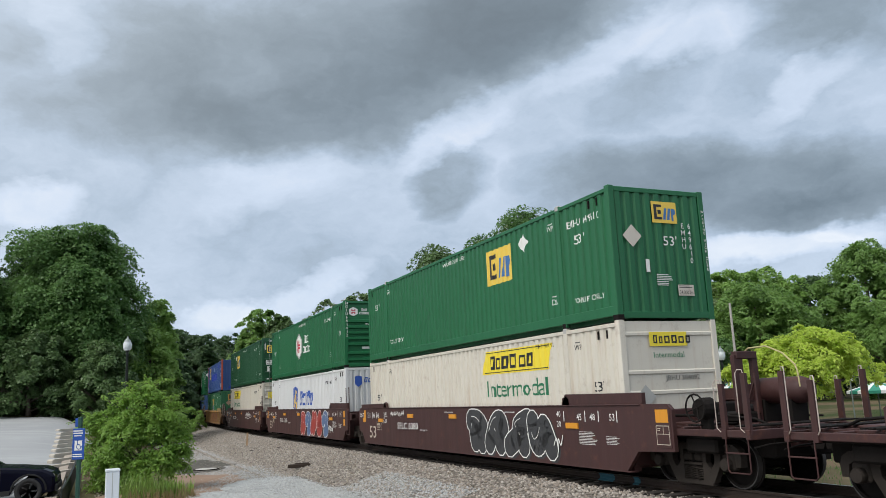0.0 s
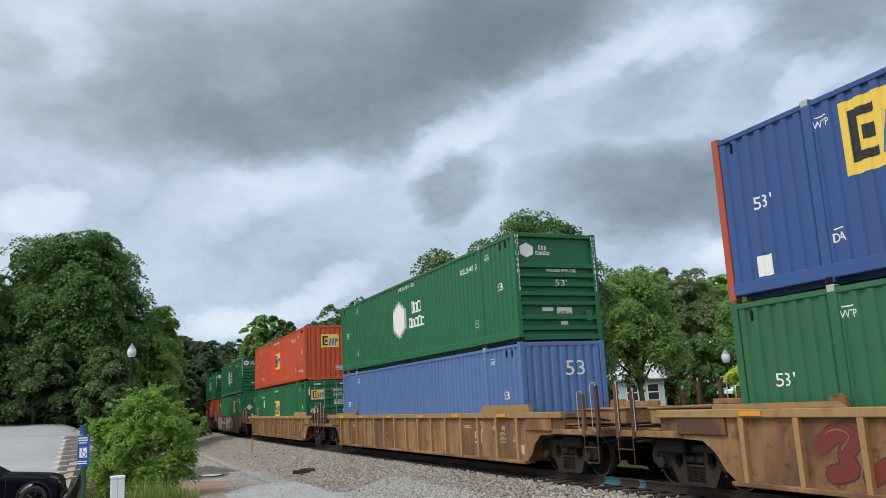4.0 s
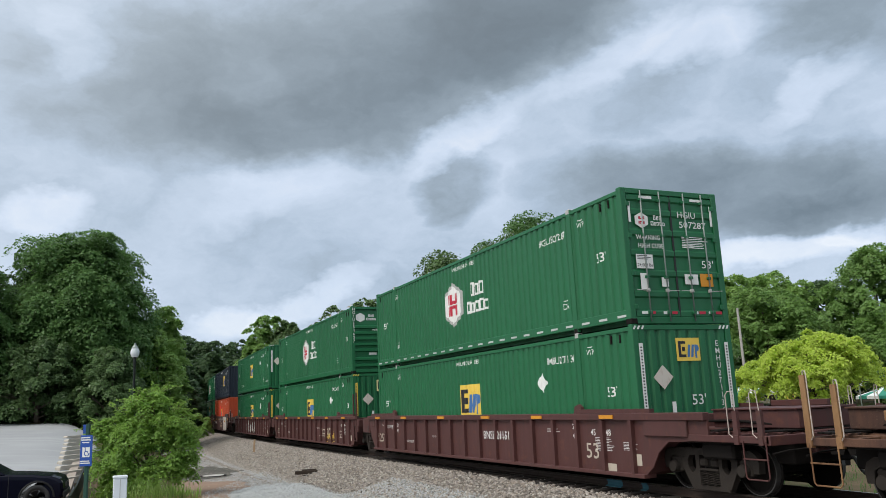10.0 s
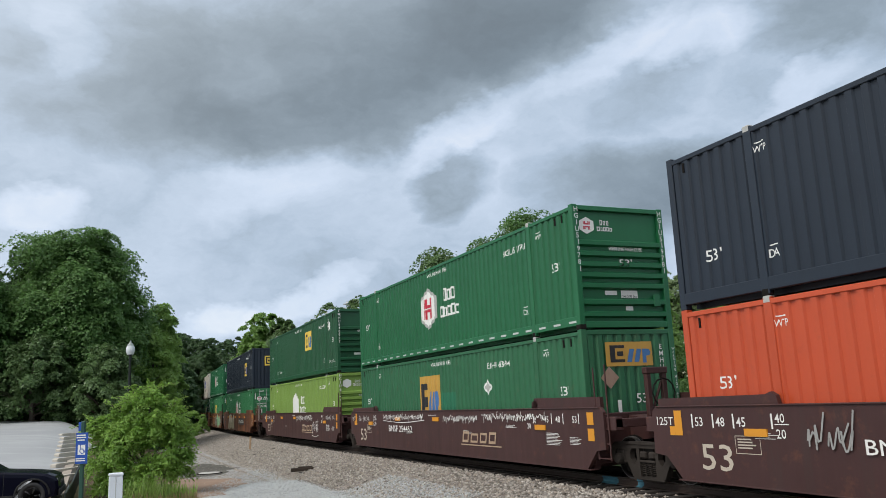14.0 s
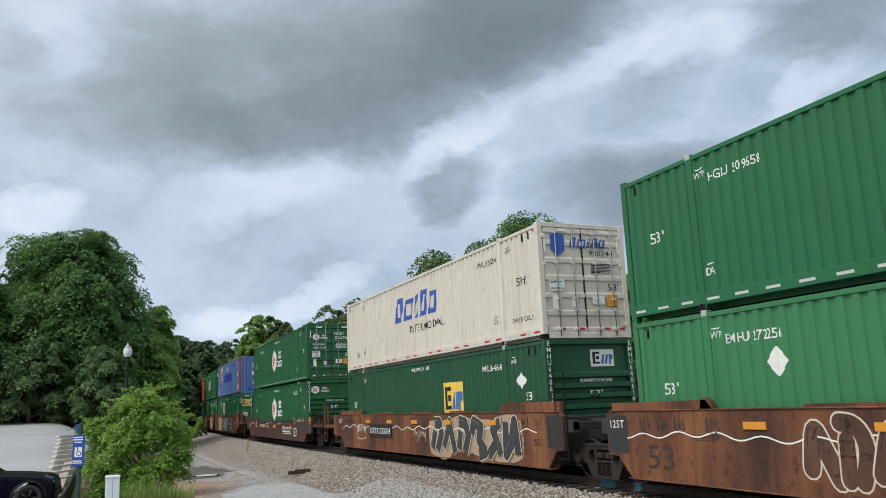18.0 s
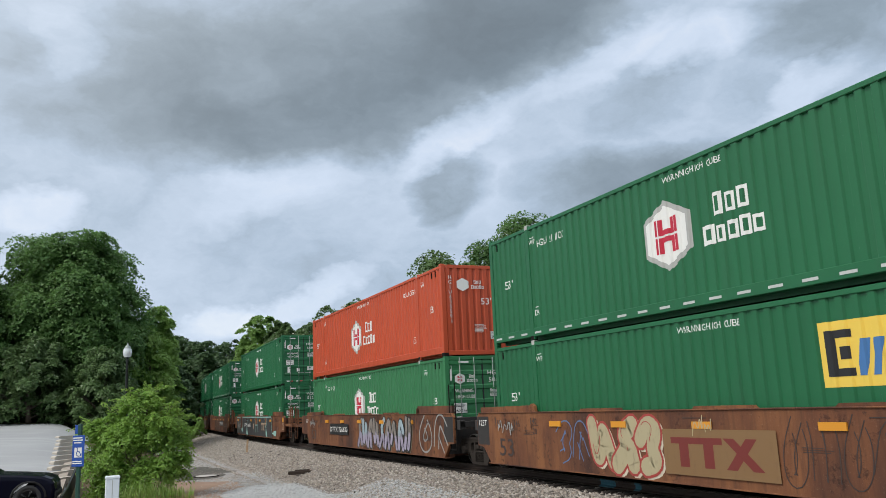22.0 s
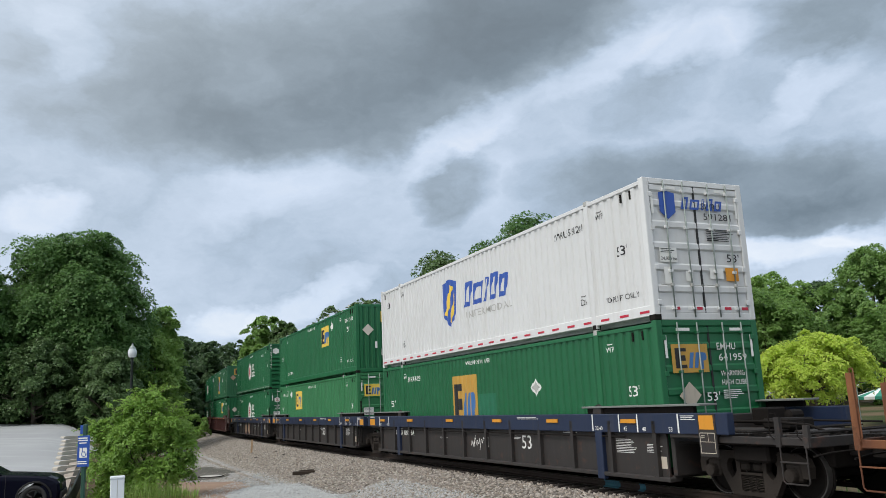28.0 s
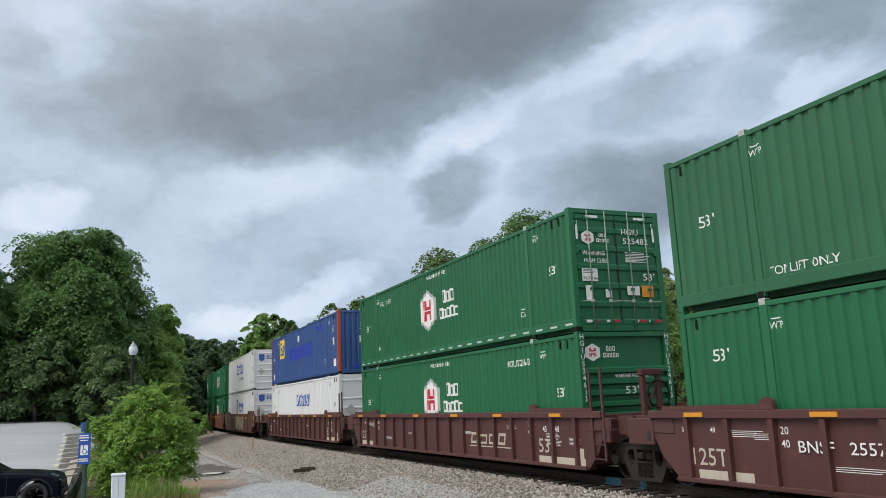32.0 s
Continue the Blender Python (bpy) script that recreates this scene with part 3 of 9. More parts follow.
def sheet(name, outline, mat, lift, label, category, cell=1.0, test=None):
    """A thin covering of the ground inside a convex outline, with a ragged edge."""
    xs = [p[0] for p in outline]
    ys = [p[1] for p in outline]
    bag, ids = Bag(), {}
    vs, fs = [], []

    def inside(x, y):
        q = noise.noise((x * 0.35, y * 0.35, 3.1)) * 0.9 + noise.noise((x * 1.3, y * 1.3, 1.1)) * 0.55 + noise.noise((x * 4.1, y * 4.1, 7.7)) * 0.35
        for i, a in enumerate(outline):
            b = outline[(i + 1) % len(outline)]
            L = math.hypot(b[0] - a[0], b[1] - a[1])
            if ((b[0] - a[0]) * (y - a[1]) - (b[1] - a[1]) * (x - a[0])) / L < q * 0.6:
                return False
        return True

    def vid(i, j):
        if (i, j) not in ids:
            x, y = i * cell, j * cell
            ids[i, j] = len(vs)
            vs.append((x, y, ground_z(x, y) + lift + 0.012 * noise.noise((x * 1.7, y * 1.7, 0.3))))
        return ids[i, j]
    for i in range(math.floor(min(xs) / cell), math.ceil(max(xs) / cell)):
        for j in range(math.floor(min(ys) / cell), math.ceil(max(ys) / cell)):
            if (test or inside)((i + 0.5) * cell, (j + 0.5) * cell):
                fs.append((vid(i, j), vid(i + 1, j), vid(i + 1, j + 1), vid(i, j + 1)))
    # the edge of the covering runs smoothly past the corners of its cells
    count = collections.Counter(tuple(sorted((f[q], f[q - 1]))) for f in fs for q in range(4))
    near = collections.defaultdict(list)
    for (a, b), n in count.items():
        if n == 1:
            near[a].append(b)
            near[b].append(a)
    for _ in range(4 if cell > .4 else 1):
        old = list(vs)
        for a, ring in near.items():
            x = (old[a][0] + sum(old[b][0] for b in ring) / len(ring)) / 2
            y = (old[a][1] + sum(old[b][1] for b in ring) / len(ring)) / 2
            vs[a] = (x, y, ground_z(x, y) + lift * .8)
    bag.add(vs, fs)
    return tagged(new(name, bag.mesh(name, mat, True)), label, category, kind="structure")


build_ground()


def asphalt_mat():
    def make(k, b):
        p = obj_pos(k)
        g, a = k.noise(p, 60.0, 3, 0.7), k.noise(p, 0.25, 5, 0.6)
        band = k.noise(k.vmath("MULTIPLY", p, (0.25, 1.6, 1.0)), 0.8, 4, 0.6)
        c = k.mix(a, (0.28, 0.29, 0.30), (0.41, 0.42, 0.43))
        c = k.mix(k.math("MULTIPLY", k.ramp(band, [(0.5, (0, 0, 0)), (0.7, (1, 1, 1))]), 0.5), c, (0.47, 0.48, 0.48))
        c = k.mix(k.math("MULTIPLY", g, 0.35), c, (0.22, 0.22, 0.21))
        k.put(b.inputs["Base Color"], c)
        k.put(b.inputs["Normal"], k.n("ShaderNodeBump", {"Strength": 0.3, "Distance": 0.01, "Height": g}).outputs[0])
    return surface("weathered pale asphalt", make, 0.9, spec=0.2)


def strip_test(x, y):
    g = track_gap(x, y) + noise.noise((x * .3, y * .3, 1.7)) * .8
    return 4.6 < g < 10.4 + 2.5 * (1 - smooth_step(14, 24, math.hypot(x, y)))


sheet("trackside_gravel", [(-42, -22), (30, -22), (30, 96), (-42, 96)], TRACKSIDE, 0.012, "dusty grey and brown gravel beside the railway", "gravel", 0.45, strip_test)
sheet("gravel_drive", [(-9, 12), (4, 10), (2.0, 20), (-1.3, 27.5), (-4.3, 30.0), (-6.6, 29.0), (-8.4, 24)], GRAVEL, 0.030, "pale blue-grey crushed gravel drive", "gravel", 0.16)
sheet("parking_lot", [(-80, 8), (-12.2, 14), (-12.6, 27.5), (-22.9, 52.0), (-26, 53.6), (-80, 56)], asphalt_mat(), 0.02, "pale weathered asphalt parking lot", "parking lot", 0.6)
# Dirt colour is darkened for the shade between the wheel stops.
sheet("dirt_strip", [(-15.0, 29.5), (-12.6, 27.6), (-21.5, 50.0), (-24.5, 56.0), (-25.6, 56.0), (-21.9, 48.2), (-15.6, 32.8)], plain("shade-darkened packed dirt", (.075, .066, .058), .95, 0, .35, 8, .4), 0.034, "shade-darkened packed dirt strip along the wheel stops", "dirt", .5)
sheet("street", [(14, 22), (40, 10), (60, 10), (60, 34), (30, 36), (12, 44)], asphalt_mat(), 0.02, "pale asphalt street across the railway", "street", 1.0)

# ---- track ----
S_FINE = [s * 1.0 for s in range(-330, 100, 3)]
swept("ballast", [(5.4, -0.80), (4.2, -0.70), (2.9, -0.36), (1.9, -0.205), (1.5, -0.225), (0.75, -0.215), (-0.75, -0.185), (-1.9, -0.20), (-2.9, -0.36), (-4.6, -0.74)], S_FINE, BALLAST, label="grey-brown crushed stone ballast under the rails", category="ballast")


# Oil stain and the shade under the cars are both in this dark colour.
OILY_SHADED = stones_mat("oil-stained, shade-darkened ballast", [(0.014, 0.012, 0.011), (0.036, 0.031, 0.027), (0.022, 0.019, 0.017), (0.050, 0.044, 0.039)], 13.0, bump=0.9, dirt=(0.018, 0.015, 0.013))
swept("oily_ballast", [(1.40, -0.217), (0.75, -0.208), (0.60, -0.178), (-0.75, -0.178), (-1.55, -0.180)], S_FINE, OILY_SHADED, label="oil-stained, shade-darkened ballast between the rails", category="ballast")


def rail_profile(off):
    return [(off + a, b) for a, b in ((0.07, -0.165), (0.07, -0.15), (0.012, -0.125), (0.012, -0.045), (0.036, -0.035), (0.036, -0.004), (0.030, 0.0), (-0.030, 0.0), (-0.036, -0.004), (-0.036, -0.035), (-0.012, -0.045), (-0.012, -0.125), (-0.07, -0.15), (-0.07, -0.165))]


RAIL = plain("brown rail steel", (0.040, 0.026, 0.020), 0.7, 0.15, 0.35)
for o in (0.755, -0.755):
    swept("rail", rail_profile(o), [s * 1.0 for s in range(-330, 100, 2)], RAIL, kind="", label="rusty brown steel rail on wooden ties", category="rail")
    swept("rail_head", [(o + 0.026, 0.0015), (o - 0.026, 0.0015)], [s * 1.0 for s in range(-330, 100, 2)], M["steel"], kind="structure", label="polished running band on the rail", category="rail")

SPRAY = plain("light blue marking spray", (0.045, 0.15, 0.20), 0.8, 0.0, 0.5, 30.0, 0.3)
for s0, s1 in ((14.72, 15.28), (15.96, 16.16)):
    swept("spray_mark", [(0.83, -0.158), (0.828, -0.146), (0.771, -0.121), (0.771, -0.047), (0.795, -0.038), (0.795, -0.006)], [s0, (s0 + s1) / 2, s1], SPRAY, label="light blue spray paint mark on the rail", category="paint mark")

TIE = plain("creosoted tie wood", (0.030, 0.024, 0.020), 0.9, 0.0, 0.45, 14.0, 0.4)
tie_me = Bag().box(-0.115, 0.115, -1.3, 1.3, -0.34, -0.165, 0.012).mesh("tie", TIE)
plate_me = Bag().box(-0.10, 0.10, -0.18, 0.18, -0.165, -0.150, 0.004).mesh("tie_plate", RAIL)
track_parent = thing("railway_ties", "row of dark creosoted wooden railway ties", "railway ties", kind="structure")
rest = Bag()
for i in range(-330, 190):
    s = i * 0.52
    h = heading(s)
    m = Matrix.Translation(beside(s, random.uniform(-0.05, 0.05))) @ Matrix.Rotation(h + random.uniform(-0.015, 0.015), 4, "Z")
    if -80 <= i < 70:
        part("tie", tie_me, track_parent, at=m)
    else:
        rest.add([m @ Vector(v) for v in [(x, y, z) for x in (-0.115, 0.115) for y in (-1.3, 1.3) for z in (-0.34, -0.165)]], [(0, 1, 3, 2), (4, 6, 7, 5), (0, 4, 5, 1), (2, 3, 7, 6), (1, 5, 7, 3)])
tagged(part("far_ties", rest.mesh("far_ties", TIE), track_parent), kind="stuff")


def scatter_stones(name, count, s0, s1, o0, o1, size, mat, height, label, seed=5, drive=False):
    """Loose stones lying on the bed: small rough octahedra."""
    rng = np.random.default_rng(seed)
    base = np.array([(1, 0, 0), (0, 1, 0), (-1, 0, 0), (0, -1, 0), (0, 0, 0.8), (0, 0, -0.8)], float)
    tri = np.array([(0, 1, 4), (1, 2, 4), (2, 3, 4), (3, 0, 4), (1, 0, 5), (2, 1, 5), (3, 2, 5), (0, 3, 5)])
    V = np.zeros((count, 6, 3))
    for i in range(count):
        while True:
            s, o = rng.uniform(s0, s1), rng.uniform(o0, o1)
            p = beside(s, o, 0)
            if (drive and p.x > -8.2) or (not drive and o < 4.4) or not drive and not (-7.5 < p.x < 2 and p.y < 28.6):
                break
        r = size * rng.uniform(0.5, 1.25)
        a = rng.uniform(0, 6.28)
        q = base * rng.uniform(0.6, 1.25, (6, 3)) * r
        c, d = math.cos(a), math.sin(a)
        tilt = rng.uniform(-0.6, 0.6)
        q = q @ np.array([[1, 0, 0], [0, math.cos(tilt), -math.sin(tilt)], [0, math.sin(tilt), math.cos(tilt)]]) @ np.array([[c, d, 0], [-d, c, 0], [0, 0, 1]])
        V[i] = q + (p.x, p.y, height(o, p) + r * 0.25)
    F = (tri[None] + 6 * np.arange(count)[:, None, None]).reshape(-1, 3)
    me = bpy.data.meshes.new(name)
    me.from_pydata(V.reshape(-1, 3).tolist(), [], F.tolist())
    me.materials.append(mat)
    tagged(new(name, me), label, "stones", kind="stuff")


def loose_mat(name, cols):
    def make(k, b):
        isl = k.n("ShaderNodeNewGeometry").outputs["Random Per Island"]
        c = k.ramp(isl, [(i / (len(cols) - 1), q) for i, q in enumerate(cols)])
        g = k.noise(obj_pos(k), 45.0, 3)
        k.put(b.inputs["Base Color"], k.mix(k.math("MULTIPLY", g, 0.4), c, (0.13, 0.11, 0.09)))
    return surface(name, make, 0.9, spec=0.2)


def bed_z(o, p):
    prof = [(5.4, -0.80), (4.2, -0.70), (2.9, -0.36), (1.9, -0.205), (1.5, -0.228), (0.0, -0.222)]
    for (a, za), (b, zb) in zip(prof, prof[1:]):
        if o >= b:
            return max(za + (zb - za) * (o - a) / (b - a), -9) if o <= a else ground_z(p.x, p.y) + 0.01
    return -0.19


LOOSE = loose_mat("loose ballast", [(0.11, 0.095, 0.08), (0.39, 0.355, 0.32), (0.23, 0.205, 0.18), (0.57, 0.53, 0.48), (0.31, 0.255, 0.205), (0.45, 0.41, 0.365)])
PALE_LOOSE = loose_mat("loose pale gravel", [(0.30, 0.32, 0.33), (0.50, 0.52, 0.53), (0.40, 0.42, 0.43), (0.62, 0.64, 0.64), (0.34, 0.33, 0.31)])
scatter_stones("ballast_stones", 58000, -58, 24, 0.85, 5.6, 0.042, LOOSE, bed_z, "loose crushed ballast stones on the shoulder")
scatter_stones("roadside_stones", 9000, -40, 18, 5.4, 11.0, 0.032, LOOSE, bed_z, "scattered small stones beside the ballast")
scatter_stones("shoulder_gravel", 9000, 6.5, 13, 2.9, 6.2, 0.026, PALE_LOOSE, lambda o, p: bed_z(o, p) + 0.012, "loose pale gravel spilt over the ballast shoulder", 11, True)
scatter_stones("drive_gravel", 26000, -8, 26, 3.6, 15.5, 0.024, PALE_LOOSE, lambda o, p: ground_z(p.x, p.y) + 0.03, "loose pale gravel strewn over the drive and its edges", 9, True)


# ---- containers ----
CL, CW, CH = 16.15, 2.59, 2.90
POSTS = (6.01, -6.01)
X_NEAR = CL / 2


def corrugated(bag, x0, x1, z0, z1, y, sign):
    """A wall of vertical grooves; sign -1 faces -y."""
    xs = [x0] + knots_between(x0, x1) + [x1]
    vs, fs = [], []
    for x in xs:
        yy = y - sign * groove(x)
        vs += [(x, yy, z0), (x, yy, z1)]
    for i in range(len(xs) - 1):
        q = (2 * i, 2 * i + 2, 2 * i + 3, 2 * i + 1)
        fs.append(q if sign < 0 else q[::-1])
    bag.add(vs, fs)
    return bag


def near_mark(name, polys, mat, parent, key, label="", layer=0):
    """Paint on the corrugated side that faces the camera."""
    def make(b):
        for p in drape(polys):
            b.add([(x, -CW / 2 + 0.020 + groove(x) - 0.004 - 0.004 * layer, z) for x, z in p], [tuple(range(len(p)))])
        return b
    return quick(name, mat, make, parent, label, key)


END_OUT = [0.0]


def end_mark(name, polys, mat, parent, key, out=None, label="", layer=0):
    """Paint on the leading end; u runs from the camera's side to the far side."""
    def make(b):
        for p in polys:
            b.add([(X_NEAR + 0.006 + (END_OUT[0] if out is None else out) + 0.003 * layer, u, z) for u, z in p], [tuple(range(len(p)))])
        return b
    return quick(name, mat, make, parent, label, key)


def text_polys(text, x, z, size, wide=None, mid=False):
    tris, w = glyphs(text, size)
    sx = wide / w if wide and w else 1.0
    return move(tris, x - (w * sx / 2 if mid else 0), z, sx)


def hub_logo(c, mark, x, z, w, tag, red=True, grey=True, words=True):
    h = w * 1.0
    if grey:
        mark("logo_border", [hexagon(x, z, w * 1.0, h * 1.02)], M["grey"], c, ("hexb", x, z, w, tag))
    mark("logo_panel", [hexagon(x, z, w * 0.84, h * 0.86) if grey else hexagon(x, z, w, h * 1.02)], M["w"], c, ("hexp", x, z, w, tag, grey), layer=1)
    if red:
        a, t = w * 0.235, w * 0.075
        bars = [rect(x - a, x - a + t * .7, z + .02, z + a * 1.05), rect(x - a + t, x - a + 2 * t, z + .02, z + a * 1.05), rect(x + a - 2 * t, x + a - t, z + .02 + t, z + a * 1.05), rect(x + a - t * .7, x + a, z + .02, z + a * 1.05), rect(x - a + 2 * t, x + a - t, z + .02, z + .02 + t),
                rect(x - a, x - a + t * .7, z - a * 1.05, z - .02), rect(x - a + t, x - a + 2 * t, z - a * 1.05, z - .02), rect(x + a - 2 * t, x + a - t, z - a * 1.05, z - .02 - t), rect(x + a - t * .7, x + a, z - a * 1.05, z - .02), rect(x - a + 2 * t, x + a - t, z - .02 - t, z - .02)]
        mark("logo_mark", bars, M["r"], c, ("hexr", x, z, w, tag), layer=2)
    if words:
        u = w * 0.74
        x1 = x + w * 0.70
        p = blocks(x1 + u * 0.32, z + w * 0.06, (u * .22, u * .20, u * .22), w * 0.30, u * .09) + blocks(x1, z - w * 0.30, (u * .30, u * .17, u * .24, u * .22, u * .24), w * 0.26, u * .07)
        mark("brand_word", p, M["w"], c, ("hubw", x, z, w, tag), layer=1)


def panel_logo(c, mark, x0, x1, z0, z1, tag, old=False, white=False, bright=False):
    """Yellow panel with a black block and slanted blue blocks."""
    w, h = x1 - x0, z1 - z0
    mark("logo_panel", [rect(x0, x1, z0, z1)], M["yold"] if old else M["pale_y"] if white == "pale" else M["w"] if white else M["y"], c, ("ep", x0, x1, z0, z1, tag, old, white))
    e0, e1 = x0 + w * .09, x0 + w * .40
    zb, zt = z0 + h * .16, z0 + h * .86
    t = h * .12
    mark("logo_dark_block", [rect(e0, e0 + w * .11, zb, zt), rect(e0 + w * .11, e1, zt - t, zt), rect(e0 + w * .11, e1, zb, zb + t), rect(e0 + w * .15, e1 - w * .03, (zb + zt) / 2 - t * .8, (zb + zt) / 2 + t * .8)], M["k"], c, ("ek", x0, x1, z0, z1, tag), layer=1)
    q = x0 + w * .44
    zq = z0 + h * .70
    sl = w * .07
    bl = [[(q + j * w * .155, zb), (q + j * w * .155 + w * .10, zb), (q + j * w * .155 + w * .10 + sl, zq), (q + j * w * .155 + sl, zq)] for j in range(2)] + [[(q + w * .34, zb - h * .04), (q + w * .42, zb - h * .04), (q + w * .42, zq), (q + w * .34, zq)], [(q + w * .42, zq), (q + w * .42, zq - h * .30), (q + w * .50, zq - h * .26), (q + w * .52, zq - h * .14), (q + w * .49, zq - h * .02)]]
    mark("logo_blue_mark", bl, M["b" if bright else "esky"], c, ("eb", x0, x1, z0, z1, tag), layer=1)


def diamond(cx, cz, r):
    return [(cx, cz - r), (cx + r, cz), (cx, cz + r), (cx - r, cz)]


def shell(c, mat, castings=True, post_mat=None, reflect=None, o_red=False):
    """Everything that all the boxes share."""
    pm = post_mat or mat
    quick("roof", mat, lambda b: b.box(-CL / 2 + .05, CL / 2 - .05, -CW / 2 + .07, CW / 2 - .07, CH - .09, CH - .06), c)
    quick("floor_pan", mat, lambda b: b.box(-CL / 2 + .05, CL / 2 - .05, -CW / 2 + .05, CW / 2 - .05, 0.12, 0.16), c)
    for sg, nm in ((-1, "near"), (1, "far")):
        def wall(b, sg=sg):
            for x0, x1 in ((-7.93, -6.095), (-5.925, 5.925), (6.095, 7.93)):
                corrugated(b, x0, x1, 0.28, CH - 0.13, sg * (CW / 2 - 0.020), sg)
            return b
        quick("side_panel", mat, wall, c, key=("side_panel", nm))
        quick("top_rail", mat, lambda b, sg=sg: b.box(-CL / 2 + .1, CL / 2 - .1, *sorted((sg * (CW / 2 - .075), sg * (CW / 2 - .004))), CH - .14, CH - .05, .010), c, key=("top_rail", nm))
        quick("bottom_rail", mat, lambda b, sg=sg: b.box(-CL / 2 + .1, CL / 2 - .1, *sorted((sg * (CW / 2 - .10), sg * (CW / 2 - .002))), 0.09, 0.30, .010).box(-CL / 2 + .1, CL / 2 - .1, *sorted((sg * (CW / 2 - .40), sg * (CW / 2 - .30))), 0.02, 0.12), c, key=("bottom_rail", nm))
        for x in POSTS if sg < 0 else ():
            quick("lift_post", mat, lambda b, sg=sg, x=x: b.box(x - .085, x + .085, *sorted((sg * (CW / 2 - .09), sg * (CW / 2 + .003))), 0.02, CH - .02, .01), c, key=("lift_post", nm, x))
            for z in (0.0, CH - .118):
                quick("corner_casting", M["iron"] if z == 0 else M["grey"], lambda b, sg=sg, x=x, z=z: b.box(x - .075, x + .075, *sorted((sg * (CW / 2 - .12), sg * (CW / 2 + .007))), z, z + .118, .012), c, key=("casting", nm, x, z))
        for x in (-1, 1):
            quick("corner_post", pm, lambda b, sg=sg, x=x: b.box(*sorted((x * (CL / 2 - .15), x * CL / 2)), *sorted((sg * (CW / 2 - .15), sg * CW / 2)), 0.0, CH, .012), c, key=("corner_post", nm, x))
    for x in (7.30, 7.62, -7.62):
        quick("lift_slot", M["iron"], lambda b, x=x: b.box(x - .022, x + .022, -CW / 2 - .002, -CW / 2 + .03, CH - .36, CH - .18, .005), c, key=("slot", x))
    quick("corner_casting", M["iron"], lambda b: b.box(CL / 2 - .172, CL / 2 + .006, -CW / 2 - .006, -CW / 2 + .165, -.004, .114, .012), c, key=("casting", "lead"))
    quick("rear_wall", mat, lambda b: b.box(-CL / 2 + .02, -CL / 2 + .06, -CW / 2 + .14, CW / 2 - .14, 0.1, CH - .02), c)
    if reflect:
        for i in range(24):
            x = -7.75 + i * 0.675
            if min(abs(x - p) for p in POSTS) > 0.25:
                q = near_flat("reflector_strip", x, M["r" if reflect == "r" or (o_red and i % 3) else "strip"], c)


def near_flat(name, x, mat, c, z0=0.155, z1=0.203, wide=0.30):
    me = cached((name, mat.name, wide, z0), lambda: Bag().box(-wide / 2, wide / 2, -CW / 2 - .004, -CW / 2 - .0005, z0, z1).mesh(name, mat))
    return part(name, me, c, at=Matrix.Translation((x, 0, 0)))


def end_doors(c, mat, dark=False):
    x = CL / 2
    quick("door_header", mat, lambda b: b.box(x - .10, x - .004, -CW / 2 + .15, CW / 2 - .15, CH - .12, CH - .004, .008), c)
    quick("door_sill", mat, lambda b: b.box(x - .10, x - .004, -CW / 2 + .15, CW / 2 - .15, 0.0, .14, .008), c)
    for i, (y0, y1) in enumerate(((-CW / 2 + .16, -.012), (.012, CW / 2 - .16))):
        def leaf(b, y0=y0, y1=y1):
            return pressed(b, beads((.20, .62, 1.06, 1.50, 1.94, 2.38, 2.70), .085, .040, .012, .13, CH - .11), y0, y1)
        door = quick("door", mat, leaf, c, key=("door", i))
        for j, u in enumerate((.30, .74)):
            y = y0 + (y1 - y0) * u
            quick("locking_bar", M["galv"] if not dark else mat, lambda b, y=y: b.tube([(x + .022, y, .05), (x + .022, y, CH - .05)], .015, 8), door, key=("bar", i, j), smooth=True)
            quick("bar_bracket", mat, lambda b, y=y: [b.box(x - .014, x + .035, y - .05, y + .05, z, z + .06, .006) for z in (.20, .95, 1.85, 2.62)] and b, door, key=("brk", i, j))
            quick("door_handle", M["grey"], lambda b, y=y: b.tube([(x + .03, y, .70), (x + .04, y + .04, .69), (x + .04, y + (.30 if j else -.30), .70)], .009, 6).box(x - .02, x + .045, y - .03, y + .03, .665, .735, .006), door, key=("hnd", i, j))
        yh = y0 if i == 0 else y1
        for z in (.35, 1.05, 1.85, 2.55):
            quick("hinge", mat, lambda b, z=z: b.box(x - .03, x + .012, yh - .05, yh + .05, z - .05, z + .05, .008), door, key=("hinge", i, z))
        quick("gasket", M["black"], lambda b: b.box(x - .034, x - .020, (y1 if i == 0 else y0) - .011, (y1 if i == 0 else y0) + .011, .14, CH - .12), door, key=("gasket", i))
    for y in (-CW / 2 + .20, CW / 2 - .20):
        end_mark("reflector_strip", [rect(y - .03, y + .03, 2.15, 2.60)], M["w"], c, ("rv", y), -.012)
    for y in (-.82, .55):
        end_mark("reflector_strip", [rect(y, y + .34, 2.68, 2.74)], M["w"], c, ("rh", y), -.008)
    for y, m in ((-1.0, "w"), (-.82, "r"), (-.45, "w"), (-.25, "r"), (.30, "w"), (.5, "r"), (.75, "w"), (.95, "r")):
        end_mark("reflector_strip", [rect(y, y + .17, .20, .26)], M[m], c, ("rb", y), -.010)


def pressed(b, prof, y0, y1):
    """One sheet: (depth from the end plane, height) pairs drawn out across."""
    n = len(prof)
    x = CL / 2
    b.add([(x - d, y, z) for y in (y0, y1) for d, z in prof], [(i, n + i, n + i + 1, i + 1) for i in range(n - 1)])
    return b


